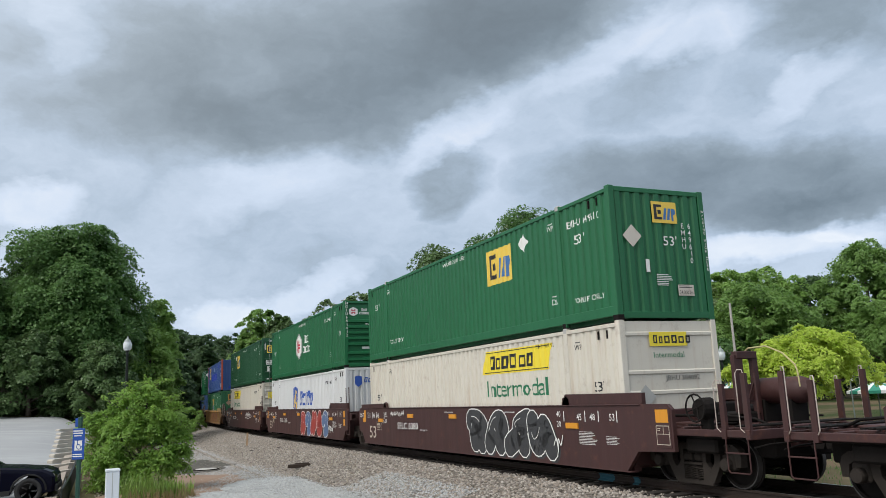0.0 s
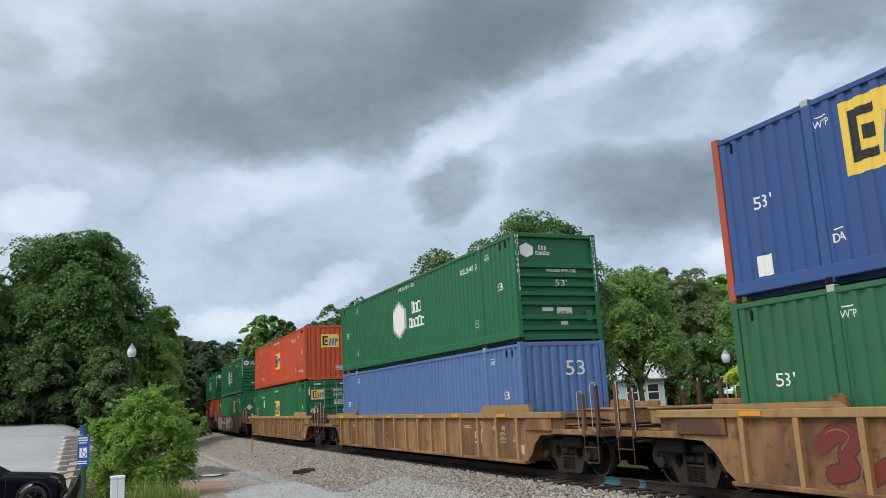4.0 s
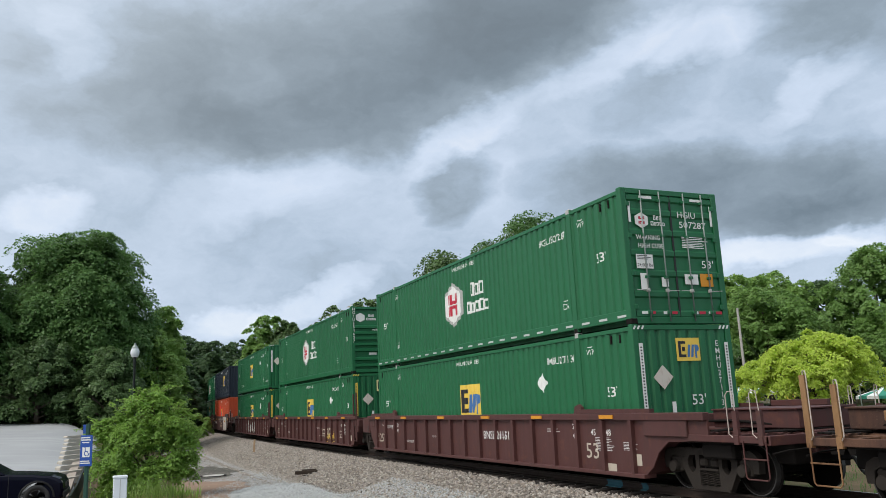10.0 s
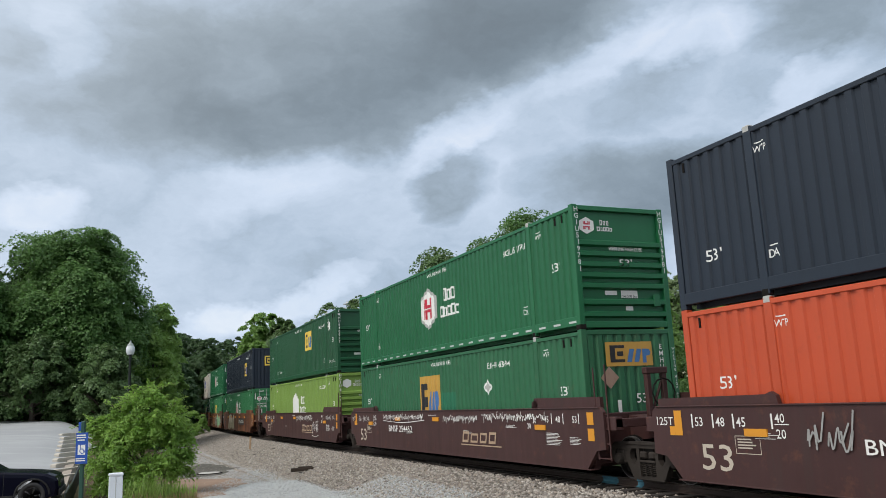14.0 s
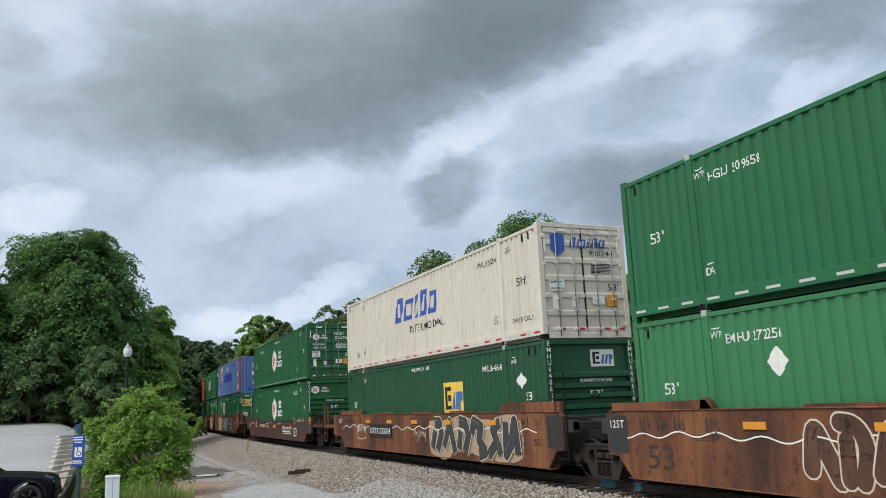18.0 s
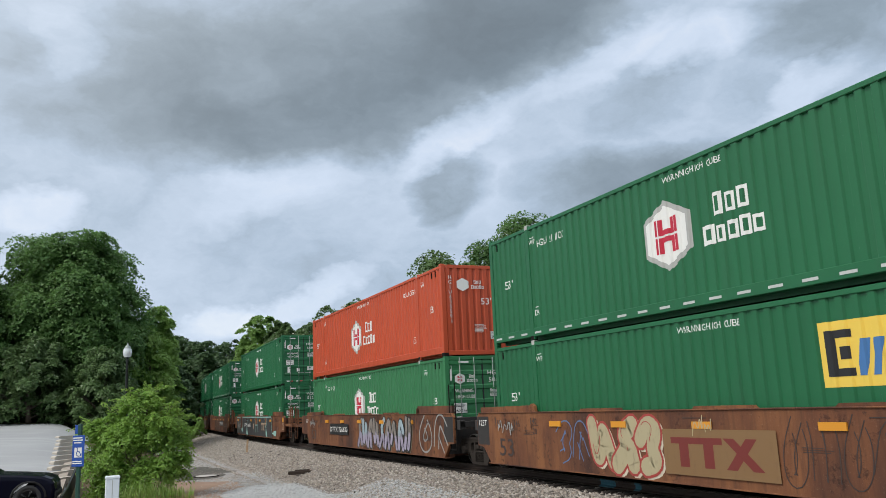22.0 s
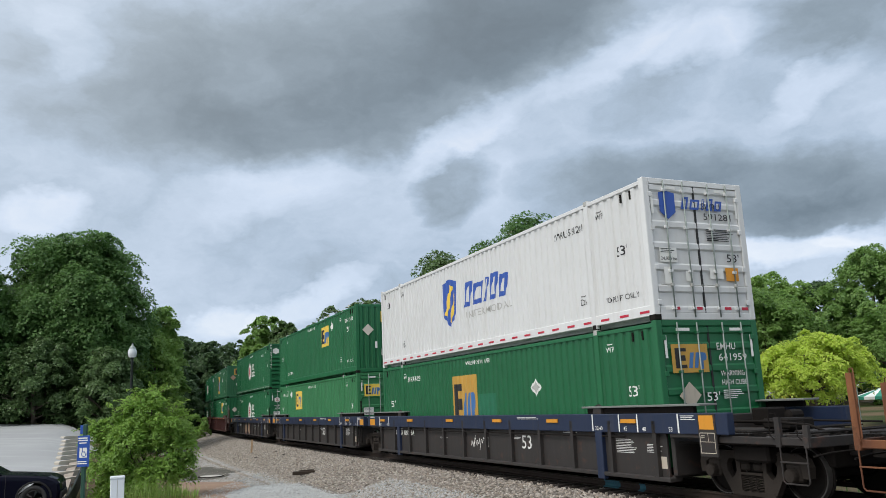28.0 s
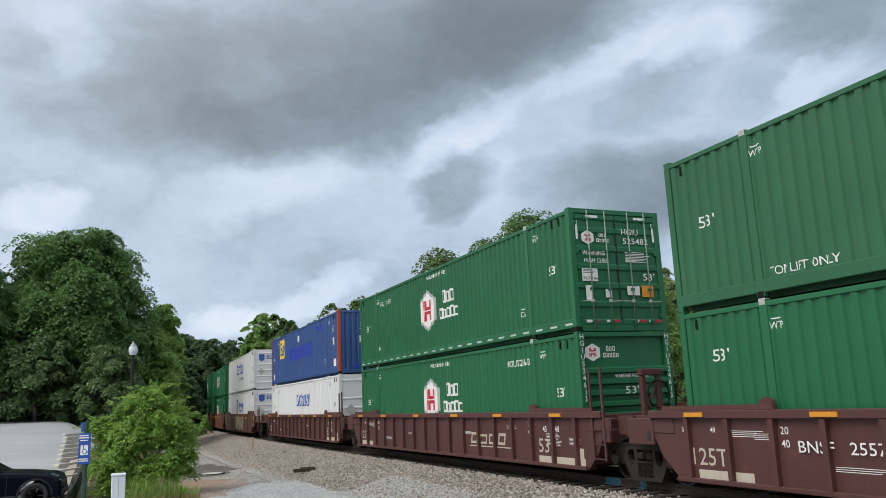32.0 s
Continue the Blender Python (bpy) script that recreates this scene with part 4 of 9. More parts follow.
def beads(zs, half, base, crest, z0, z1):
    """Outline of level beads pressed out of a sheet."""
    out = [(base, z0)]
    for z in zs:
        out += [(base, z - half), (crest, z - half * .55), (crest, z + half * .55), (base, z + half)]
    return out + [(base, z1)]


def end_ribbed(c, mat):
    """Pressed end wall: flat head panel, then deep level ribs."""
    x = CL / 2
    quick("end_wall", mat, lambda b: pressed(b, beads((.34, .62, 1.00, 1.25, 1.50, 1.75, 2.00), .085, .095, .004, .10, CH - .08), -CW / 2 + .14, CW / 2 - .14), c, key="end_ribbed")
    quick("end_header", mat, lambda b: b.box(x - .08, x - .006, -CW / 2 + .15, CW / 2 - .15, CH - .15, CH - .02, .01), c)
    quick("end_sill", mat, lambda b: b.box(x - .08, x - .012, -CW / 2 + .15, CW / 2 - .15, .02, .17, .01), c)
    quick("vent_cover", mat, lambda b: b.box(x - .05, x + .004, .82, 1.0, .52, .80, .01), c)


def end_corrugated(c, mat, count=9):
    x = CL / 2

    def wall(b):
        vs, ys = [], [-CW / 2 + .13]
        for i in range(count):
            y = -1.05 + 2.1 * i / (count - 1)
            ys += [y - .10, y - .06, y + .06, y + .10]
        ys.append(CW / 2 - .13)
        ds = [.055] + [.055, .014, .014, .055] * count + [.055]
        n = len(ys)
        return b.add([(x - d, y, z) for z in (.08, CH - .06) for d, y in zip(ds, ys)], [(i, i + 1, n + i + 1, n + i) for i in range(n - 1)])
    quick("end_wall", mat, wall, c, key=("end_corrugated", count))
    quick("end_header", mat, lambda b: b.box(x - .07, x - .004, -CW / 2 + .15, CW / 2 - .15, CH - .13, CH - .02, .01), c)
    quick("end_sill", mat, lambda b: b.box(x - .07, x - .004, -CW / 2 + .15, CW / 2 - .15, 0.03, .17, .01), c)


def end_level(c, mat):
    """Sheet end with a few broad level beads."""
    x = CL / 2

    def wall(b):
        return pressed(b, beads((.5, .95, 1.38, 1.80, 2.6), .05, .035, .010, .04, CH - .03), -CW / 2 + .14, CW / 2 - .14)
    quick("end_wall", mat, wall, c, key="end_level")


def lines(u0, u1, z, n, h=0.035, gap=0.03):
    """Small print that cannot be read: plain bars."""
    out = []
    rnd = random.Random(int(u0 * 100) + n)
    for i in range(n):
        out.append(rect(u0, u0 + (u1 - u0) * rnd.uniform(0.6, 1.0), z - i * (h + gap) - h, z - i * (h + gap)))
    return out


COLOUR_WORDS = dict(green="green", green_deep="deep green", green_mid="clear green", green_old="faded green", green_light="light green", green_dark="dark green", lime="lime green", orange="orange", blue="blue", blue_light="light blue", navy="blue-black", white="white", cream="cream")


def serial_on_side(c, code, mat, x=4.55, z=2.36, size=0.235):
    near_mark("serial_number", text_polys(code, x, z - .09, size, size * 5.36), mat, c, ("ser", code, x))


def end_serial_upright(c, code, mat, u, z=2.5):
    polys, zz = [], z
    for ch in code:
        polys += text_polys(ch, u, zz, 0.17, mid=True)
        zz -= 0.155
    end_mark("serial_number", polys, mat, c, ("up", code, u), 0.0)


def container(kind, col, end, code="", lower=False, **o):
    """kind: hub, emp, emp_old, emp_blue, jb, swift, stg, bare; end: doors, ribbed, corrugated, level."""
    mat = M[col]
    what = {"hub": "with white hexagon emblem", "emp": "with yellow emblem panel", "emp_old": "with mustard emblem panel", "emp_blue": "with red corner posts", "jb": "with yellow sign", "swift": "with slanted blue wording", "stg": "with blue wording", "bare": "with plain sides"}[kind]
    c = thing("shipping_container", f"{COLOUR_WORDS[col]} corrugated container {what}, " + ("in a well car" if lower else "stacked on another"), "shipping container", "containers on the train")
    shell(c, mat, post_mat=M["red_post"] if kind == "emp_blue" else None, reflect=o.get("reflect"), o_red=o.get("feet", False))
    ink = M["k"] if col in ("white", "cream") else M["w"]
    {"doors": end_doors, "ribbed": end_ribbed, "corrugated": end_corrugated, "level": end_level}[end](c, mat)
    num, big = code[:4], code[4:]
    # side lettering common to most boxes
    if o.get("feet"):
        near_mark("length_mark", text_polys("53ft", 6.85, 1.45, 0.30, 0.55), ink, c, ("53ft", ink.name))
    else:
        fx, fz = o.get("f53", (6.95, 1.45))
        near_mark("length_mark", text_polys("53'", fx, fz, 0.30, 0.38), ink, c, ("53f", ink.name, fx, fz))
    rz = o.get("rz", 1.45)
    near_mark("length_mark", text_polys("53ft" if o.get("feet") else "53'", o.get("rx", -7.30), rz, 0.30, 0.50 if o.get("feet") else 0.38), ink, c, ("53r", ink.name, rz, o.get("rx")))
    wx = o.get("wx", 6.34)
    near_mark("lift_mark", text_polys("WTP", wx, 2.38, 0.17, 0.28) + [rect(wx + .04, wx + .24, 2.54, 2.56)], ink, c, ("wtp", ink.name, wx))
    near_mark("lift_mark", text_polys("WTP", -5.92, 2.38, 0.17, 0.28) + [rect(-5.88, -5.68, 2.54, 2.56)], ink, c, ("wtpr", ink.name))
    near_mark("lift_mark", text_polys("DA", 5.52, 0.60, 0.20, 0.25) + [rect(5.55, 5.75, 0.79, 0.81)], ink, c, ("da", ink.name))
    if kind in ("emp", "emp_old") and not lower and col != "navy":
        near_mark("lift_lettering", text_polys("TOP LIFT ONLY", -5.80, 0.56 if kind == "emp" else 0.34, 0.20, 1.35), ink, c, ("tlor", ink.name, kind))
    else:
        near_mark("lift_mark", text_polys("DA", -5.88, 0.60, 0.20, 0.25) + [rect(-5.85, -5.65, 0.79, 0.81)], ink, c, ("dar", ink.name))
    if kind in ("emp", "emp_old", "swift") and not lower and col != "navy":
        near_mark("lift_lettering", text_polys("TOP LIFT ONLY", o.get("tx", 6.45), 0.52, 0.17, 1.15), ink, c, ("tlo", ink.name, o.get("tx")))
    if code:
        serial_on_side(c, num + " " + big, ink, o.get("sx", 4.55), o.get("sz", 2.36), o.get("ss", .235))
    if kind in ("hub", "emp", "emp_old") :
        near_mark("warning_lettering", text_polys("WARNING HIGH CUBE", -0.75, 2.55, 0.17, 1.55), ink, c, ("warn",))
    if kind == "hub":
        hub_logo(c, near_mark, *o.get("hex", (-0.78, 1.54)), 1.36, "side", red=o.get("red", True), grey=o.get("border", True))
    if kind in ("emp", "emp_old"):
        ex, ez = o.get("at", (-0.18, 1.56) if kind == "emp" else (-0.95, 1.42))
        w, h = (o.get("wide", 1.42), 0.96) if kind == "emp" else (1.66, 1.70)
        panel_logo(c, near_mark, ex - w / 2, ex + w / 2, ez - h / 2, ez + h / 2, "side", old=kind == "emp_old", bright=bool(o.get("nodia")))
        if kind == "emp_old" or o.get("patch"):
            near_mark("paint_patch", [rect(ex + w / 2 + .06, ex + w / 2 + 1.2, ez - h / 2, ez + 0.28)], M["gpatch2"], c, ("gp", ex, ez))
        px = o.get("diamond", ex + 4.2)
        if px is not None:
            near_mark("hazard_placard", [diamond(px, ez + 0.35, 0.24)], M["w"], c, ("dia", px, ez))
        near_mark("placard_rim", [diamond(px, ez + 0.35, 0.17)], M["grey"], c, ("dia2", px, ez), "faded placard face", layer=1) if kind == "emp_old" and px is not None else None
    if o.get("red_patch"):
        near_mark("paint_patch", [rect(-1.95, -0.62, 0.75, 2.25), rect(1.12, 1.80, 0.95, 2.05)], M["rpatch"], c, ("rp1",))
    if kind == "emp_blue":
        panel_logo(c, near_mark, -5.45, -4.05, 1.50, 2.62, "side")
        near_mark("paint_patch", [rect(-2.85, 3.0, 1.20, 1.88)], M["bpatch"], c, ("bp",))
        near_mark("paint_patch", [rect(3.9, 5.2, 2.3, 2.55)], M["bpatch"], c, ("bp2",))
        for x, z in ((-0.3, 2.3), (7.15, 1.55), (7.35, 0.55), (-7.2, 0.5)):
            near_mark("label_sticker", [rect(x - .16, x + .16, z - .17, z + .17)], M["w"], c, ("st", x, z))
        near_mark("length_mark", text_polys("53", 6.95, 1.95, 0.5, 0.45), M["w"], c, ("53b",), layer=1)
    if kind == "jb":
        x0 = o.get("jx", 1.65)
        near_mark("logo_panel", [[(x0, 2.02), (x0 + 3.5, 2.02), (x0 + 3.7, 2.64), (x0 + .2, 2.64)]], M["lemon"], c, ("jbp", x0))
        near_mark("brand_word", blocks(x0 + .45, 2.14, (.26, .20, .34, .34, .34, .30), .36, .11, .12), M["k"], c, ("jbk", x0), layer=1)
        near_mark("logo_stripes", [rect(x0 + .12, x0 + 3.45, 2.055, 2.075), rect(x0 + .25, x0 + 3.6, 2.585, 2.605)], M["k"], c, ("jbs", x0), layer=1)
        near_mark("side_lettering", text_polys("Intermodal", x0 + .2, 1.42, 0.62, 3.2), M["gtext"], c, ("int", x0))
        near_mark("hazard_placard", [diamond(-0.1, 2.05, 0.28)], M["cream"], c, ("jbd",))
    if kind == "swift":
        if o.get("plainword"):
            near_mark("brand_word", blocks(-2.2, 1.45, (.62, .80, .24, .55, .60), .85, .22, .25), M["b"], c, ("sw2",))
            near_mark("side_lettering", text_polys("INTERMODAL", -0.9, 0.98, 0.36, 3.0), M["k"], c, ("sw2i",))
        else:
            near_mark("emblem_shield", [[(-1.72, .88), (-1.25, 1.25), (-1.22, 2.25), (-1.72, 2.38), (-2.24, 2.25), (-2.2, 1.25)]], M["b"], c, ("sh",))
            near_mark("emblem_stripes", [[(-2.1, 1.3), (-1.9, 1.2), (-1.45, 2.1), (-1.65, 2.2)], [(-1.75, 1.05), (-1.6, 1.0), (-1.32, 1.6), (-1.3, 1.95)]], M["y"], c, ("sh2",), layer=1)
            near_mark("brand_word", blocks(-0.7, 1.36, (.45, .62, .18, .42, .45), .72, .14, .28), M["b"], c, ("sw1",))
            near_mark("side_lettering", text_polys("INTERMODAL", -0.55, 1.02, 0.27, 2.85), M["grey"], c, ("sw1i",))
    if kind == "stg":
        near_mark("brand_word", blocks(-0.9, 1.55, (.35, .30, .30, .12, .26, .26, .26, .10, .24, .24), .62, .07, .2), M["b"], c, ("stg",))
    # leading end
    if end == "doors":
        if kind == "hub":
            END_OUT[0] = -.012
            hub_logo(c, end_mark, -.80, 2.20, .34, "end", grey=False)
            END_OUT[0] = 0.0
            end_mark("warning_lettering", text_polys("WARNING", -.98, 1.78, .15, .62) + text_polys("HIGH CUBE", -.95, 1.60, .15, .66), M["w"], c, ("dw",), -.004)
        elif kind == "swift":
            END_OUT[0] = -.012
            end_mark("emblem_shield", [[(-.72, 2.05), (-.52, 2.2), (-.52, 2.6), (-.72, 2.64), (-.92, 2.6), (-.92, 2.2)]], M["b"], c, ("dsh",), -.008)
            end_mark("brand_word", blocks(-.38, 2.28, (.16, .24, .07, .16, .18), .26, .06, .25), M["b"], c, ("dsw",), -.004)
            END_OUT[0] = 0.0
        elif kind in ("emp", "emp_old"):
            END_OUT[0] = -.012
            panel_logo(c, end_mark, -.98, -.28 if kind == "emp" else -.08, 1.86 if kind == "emp_old" else 1.92, 2.42, "door", old=kind == "emp_old")
            END_OUT[0] = 0.0
            if kind == "emp":
                end_mark("hazard_placard", [diamond(.88, 1.95, .21)], M["w"], c, ("dd",), -.003)
            else:
                end_mark("hazard_placard", [diamond(-.62, 1.42, .27)], M["wfade"], c, ("ddo",), -.003)
                end_mark("warning_lettering", text_polys("WARNING", .2, 1.78, .15, .62) + text_polys("HIGH CUBE", .2, 1.60, .15, .66), M["w"], c, ("dwo",), -.004)
        elif kind == "jb":
            end_mark("logo_panel", [rect(-.9, .95, 1.85, 2.3)], M["lemon"], c, ("djb",), -.005)
            end_mark("brand_word", blocks(-.45, 1.95, (.12, .1, .16, .16, .16, .14), .24, .06), M["k"], c, ("djk",), -.002)
        if code and kind != "jb":
            end_mark("serial_number", text_polys(num, .15, 2.30, .20, .50) + text_polys(big, .18, 2.08, .20, .74), ink, c, ("ds", code, ink.name), -.004)
        if kind == "jb":
            pass
        elif kind == "emp_old":
            end_mark("length_mark", text_polys("53'", -.22, 1.30, .24, .34), ink, c, ("d53o", ink.name), -.004)
            end_mark("data_print", lines(.22, .75, 1.50, 5, .016, .022), ink, c, ("dlo", ink.name), -.006)
        else:
            end_mark("data_print", lines(.22, .98, 1.88, 7, .016, .022) + lines(.22, .55, 1.70, 2, .016, .02), ink, c, ("dl", ink.name), -.006)
            end_mark("length_mark", text_polys("53'", .68, 1.20, .24, .34), ink, c, ("d53", ink.name), -.004)
            end_mark("label_sticker", [rect(-1.03, -.60, 1.16, 1.46)], M["w"], c, ("dst1",), -.006)
            end_mark("sticker_lettering", text_polys("24,000 lbs", -1.01, 1.20, .10, .40) + lines(-1.0, -.63, 1.44, 3, .014, .022), M["k"], c, ("dst1t",), -.003)
            end_mark("label_sticker", [rect(-.96, -.78, .72, 1.06), rect(-.42, -.24, .78, .98), rect(.20, .56, .84, 1.06)], M["w"], c, ("dst2",), -.006)
            end_mark("label_sticker", [rect(.62, .96, .80, 1.08)], M["amber"], c, ("dst3",), -.006, "orange sticker")
    elif end == "ribbed":
        END_OUT[0] = -.090
        if kind == "hub":
            hub_logo(c, end_mark, -.86, 2.42, .40, "end", grey=False, red=o.get("red", True) and not o.get("pale"))
        else:
            panel_logo(c, end_mark, .05, .75, 2.20, 2.62, "rib", white=kind == "emp")
        END_OUT[0] = 0.0
        end_mark("warning_lettering", text_polys("WARNING HIGH CUBE", -.35, 1.83, .12, .95), M["w"], c, ("rw",), -.010)
        end_mark("length_mark", text_polys("53'", -.10, 1.46, .24, .38), M["w"], c, ("r53",), -.010)
        end_mark("label_sticker", [rect(-.05, .42, .72, .90)], M["w"], c, ("rst",), -.090)
        end_mark("sticker_lettering", text_polys("24,000 lbs", -.03, .72, .11, .42), M["k"], c, ("rstt",), -.086)
        end_mark("label_sticker", [rect(-.5, -.16, .79, .89), rect(.05, .26, .43, .53)], M["w"], c, ("rst2",), -.090)
        if code:
            end_serial_upright(c, code, M["w"], -1.19, 2.72)
            end_serial_upright(c, code, M["w"], 1.19, 2.72)
    elif end == "corrugated":
        END_OUT[0] = -.010
        if kind in ("emp", "emp_old"):
            u0, u1 = ((-.22, .40) if lower else (-.18, .50)) if kind == "emp" else (-.68, .62)
            if o.get("bigend"):
                panel_logo(c, end_mark, -.42, .55, o["bigend"], o["bigend"] + .70, "cor")
            else:
                panel_logo(c, end_mark, u0, u1, 2.12 if kind == "emp" else 2.05, 2.60, "cor", old=kind == "emp_old", white=o.get("wend", False))
            if not o.get("nodia"):
                end_mark("hazard_placard", [diamond(-.62 if lower else -.76, 1.80, .25)], M["placard"] if kind == "emp" else M["placard_brown"], c, ("cd", kind, lower), -.004, "stained faded placard")
        elif kind == "hub":
            hub_logo(c, end_mark, -.55, 2.25, .42, "cor", grey=False, red=False)
        elif kind == "swift":
            end_mark("emblem_shield", [[(-.72, 2.05), (-.56, 2.18), (-.56, 2.5), (-.72, 2.54), (-.88, 2.5), (-.88, 2.18)]], M["b"], c, ("csh",), -.006)
            end_mark("brand_word", blocks(-.48, 2.24, (.13, .2, .06, .13, .15), .22, .05, .25), M["b"], c, ("csw",), -.006)
        elif kind == "emp_blue":
            end_mark("length_mark", text_polys("53", -.28, 2.0, .5, .5), M["w"], c, ("c53b",), -.004)
            end_mark("label_sticker", [rect(-.28, .22, 1.42, 1.72), rect(-.2, .34, .72, .98), rect(-.02, .18, .50, .64)], M["w"], c, ("cstb",), -.004)
            end_mark("sticker_lettering", text_polys("110\"", -.22, 1.52, .22, .38) + lines(-.22, .16, 1.50, 1, .03) + text_polys("34,000lbs", -.17, .76, .14, .48), M["k"], c, ("cstbt",), -.001)
            end_mark("paint_patch", [rect(-.62, -.28, .24, .42), rect(.42, .74, .26, .46)], M["bpatch"], c, ("cpb",), -.006)
        END_OUT[0] = 0.0
        if kind != "emp_blue" and not (o.get("bigend") and not lower):
            end_mark("length_mark", text_polys("53'", .05, 1.62 if not lower else 1.55 if o.get("f53") else 1.22, .30, .38) if kind != "bare" else text_polys("53", .0, 2.0, .55, .62), M["w"], c, ("c53", kind == "bare", lower, bool(o.get("f53"))), -.004)
        end_mark("label_sticker", [rect(.35, .78, .52, .76)], M["placard" if kind in ("emp", "emp_old") else "w"], c, ("cst", kind in ("emp", "emp_old")), -.004)
        end_mark("sticker_lettering", text_polys("24,000 lbs", .38, .55, .12, .37) + lines(.38, .74, .74, 2, .014, .018), M["k"], c, ("cstt",), -.001)
        if not o.get("nodia"):
            end_mark("data_print", lines(-.2, .25, .98, 7, .016, .022), M["w"], c, ("cdl",), -.004)
        if code:
            if o.get("split"):
                end_serial_upright(c, num, ink, .62, 2.02)
                end_serial_upright(c, big, ink, .80, 2.02)
            else:
                end_serial_upright(c, code, ink, .86 if kind != "hub" else -1.0, 2.42)
            if kind in ("emp", "emp_old") and not o.get("bars"):
                end_mark("warning_lettering", [g for i, ch in enumerate("WARNING HIGH CUBE") for g in text_polys(ch, 1.225, 2.40 - i * .082, .085, mid=True)], ink, c, ("cwarn", ink.name), .004)
        if kind in ("emp", "emp_old") and not o.get("nodia"):
            end_mark("document_tag", [rect(-.46, -.36, 1.02, 1.30)], M["w"], c, ("ctag",), -.004)
        if o.get("bars"):
            for u in (-1.12, 1.12):
                end_mark("reflector_strip", [rect(u - .05, u + .05, 1.1, 2.5)], M[o["bars"]], c, ("cb", u, o["bars"]), .002)
                end_mark("warning_lettering", [rect(u - .02, u + .02, 1.16 + i * .062, 1.19 + i * .062) for i in range(21)], M["k"], c, ("cbk", u), .004)
                end_mark("corner_stripe", [[(u - .16 + q, CH - .115), (u - .11 + q, CH - .115), (u - .07 + q, CH - .04), (u - .12 + q, CH - .04)] for q in (0, .10, .20)], M[o["bars"]], c, ("cst", u, o["bars"]), -.0005, "slanted corner warning stripes")
    elif end == "level":
        if kind == "jb":
            end_mark("logo_panel", [rect(-.55, .45, 2.34, 2.64)], M["lemon"], c, ("lj",), -.010)
            end_mark("brand_word", blocks(-.45, 2.40, (.10, .09, .14, .14, .14, .12), .17, .05), M["k"], c, ("ljk",), -.006)
            end_mark("side_lettering", text_polys("Intermodal", -.48, 2.10, .17, .82), M["gtext"], c, ("lji",), -.010)
        if kind == "swift":
            end_mark("emblem_shield", [[(-.72, 2.0), (-.52, 2.15), (-.52, 2.5), (-.72, 2.54), (-.92, 2.5), (-.92, 2.15)]], M["b"], c, ("lsh",), -.010)
            end_mark("brand_word", blocks(-.38, 2.2, (.16, .24, .07, .16, .18), .26, .06, .25), M["b"], c, ("lsw",), -.010)
        end_mark("hazard_placard", [diamond(-.75, 1.30, .25)], M["grey"], c, ("ld",), -.008)
        if code:
            end_mark("serial_number", text_polys(num + " " + big, -.2, 1.62, .15, .9), M["k"], c, ("ls", code), -.008)
    return c


# ---- well cars ----
def ribbon(pts, w):
    out = []
    for a, b in zip(pts, pts[1:]):
        d = (Vector(b) - Vector(a))
        if d.length < 1e-5:
            continue
        d.normalize()
        n = Vector((-d.y, d.x)) * w / 2
        out.append([(a[0] - n.x, a[1] - n.y), (b[0] - n.x, b[1] - n.y), (b[0] + n.x, b[1] + n.y), (a[0] + n.x, a[1] + n.y)])
    return out


def side_mark(name, polys, mat, car, y, lift=0.004, label="", key=None):
    """Paint on a car's flat side that faces the camera."""
    def make(b):
        for i, p in enumerate(polys):
            b.add([(x, y - lift - .00012 * (i % 10), z) for x, z in p], [tuple(range(len(p)))])
        return b
    if key:
        return quick(name, mat, make, car, label, key)
    return part(name, make(Bag()).mesh(name, mat), car, label)


def blob(cx, cz, w, h, rnd, n=26):
    p1, p2, p3 = rnd.uniform(0, 6.28), rnd.uniform(0, 6.28), rnd.uniform(0, 6.28)
    out = []
    for i in range(n):
        a = 6.2832 * i / n
        q = 1.0 / max(abs(math.cos(a)), abs(math.sin(a))) ** 0.8
        r = q * (1 + .07 * math.sin(2 * a + p1) + .06 * math.sin(3 * a + p2) + .04 * math.sin(5 * a + p3))
        out.append((cx + math.cos(a) * w / 2 * r, cz + math.sin(a) * h / 2 * r))
    return out


def rounded(pts, turns=2):
    """Cuts the corners of an open line, so that it bends softly."""
    for _ in range(turns):
        out = [pts[0]]
        for a, b in zip(pts, pts[1:]):
            out += [(a[0] * .75 + b[0] * .25, a[1] * .75 + b[1] * .25), (a[0] * .25 + b[0] * .75, a[1] * .25 + b[1] * .75)]
        pts = out + [pts[-1]]
    return pts


def fat(pts, w, round_ends=True):
    """A broad sprayed stroke: a ribbon with discs at its bends."""
    out = ribbon(pts, w)
    for i, p in enumerate(pts):
        if round_ends or 0 < i < len(pts) - 1:
            out.append([(p[0] + w / 2 * math.cos(q * .6283), p[1] + w / 2 * math.sin(q * .6283)) for q in range(10)])
    return out


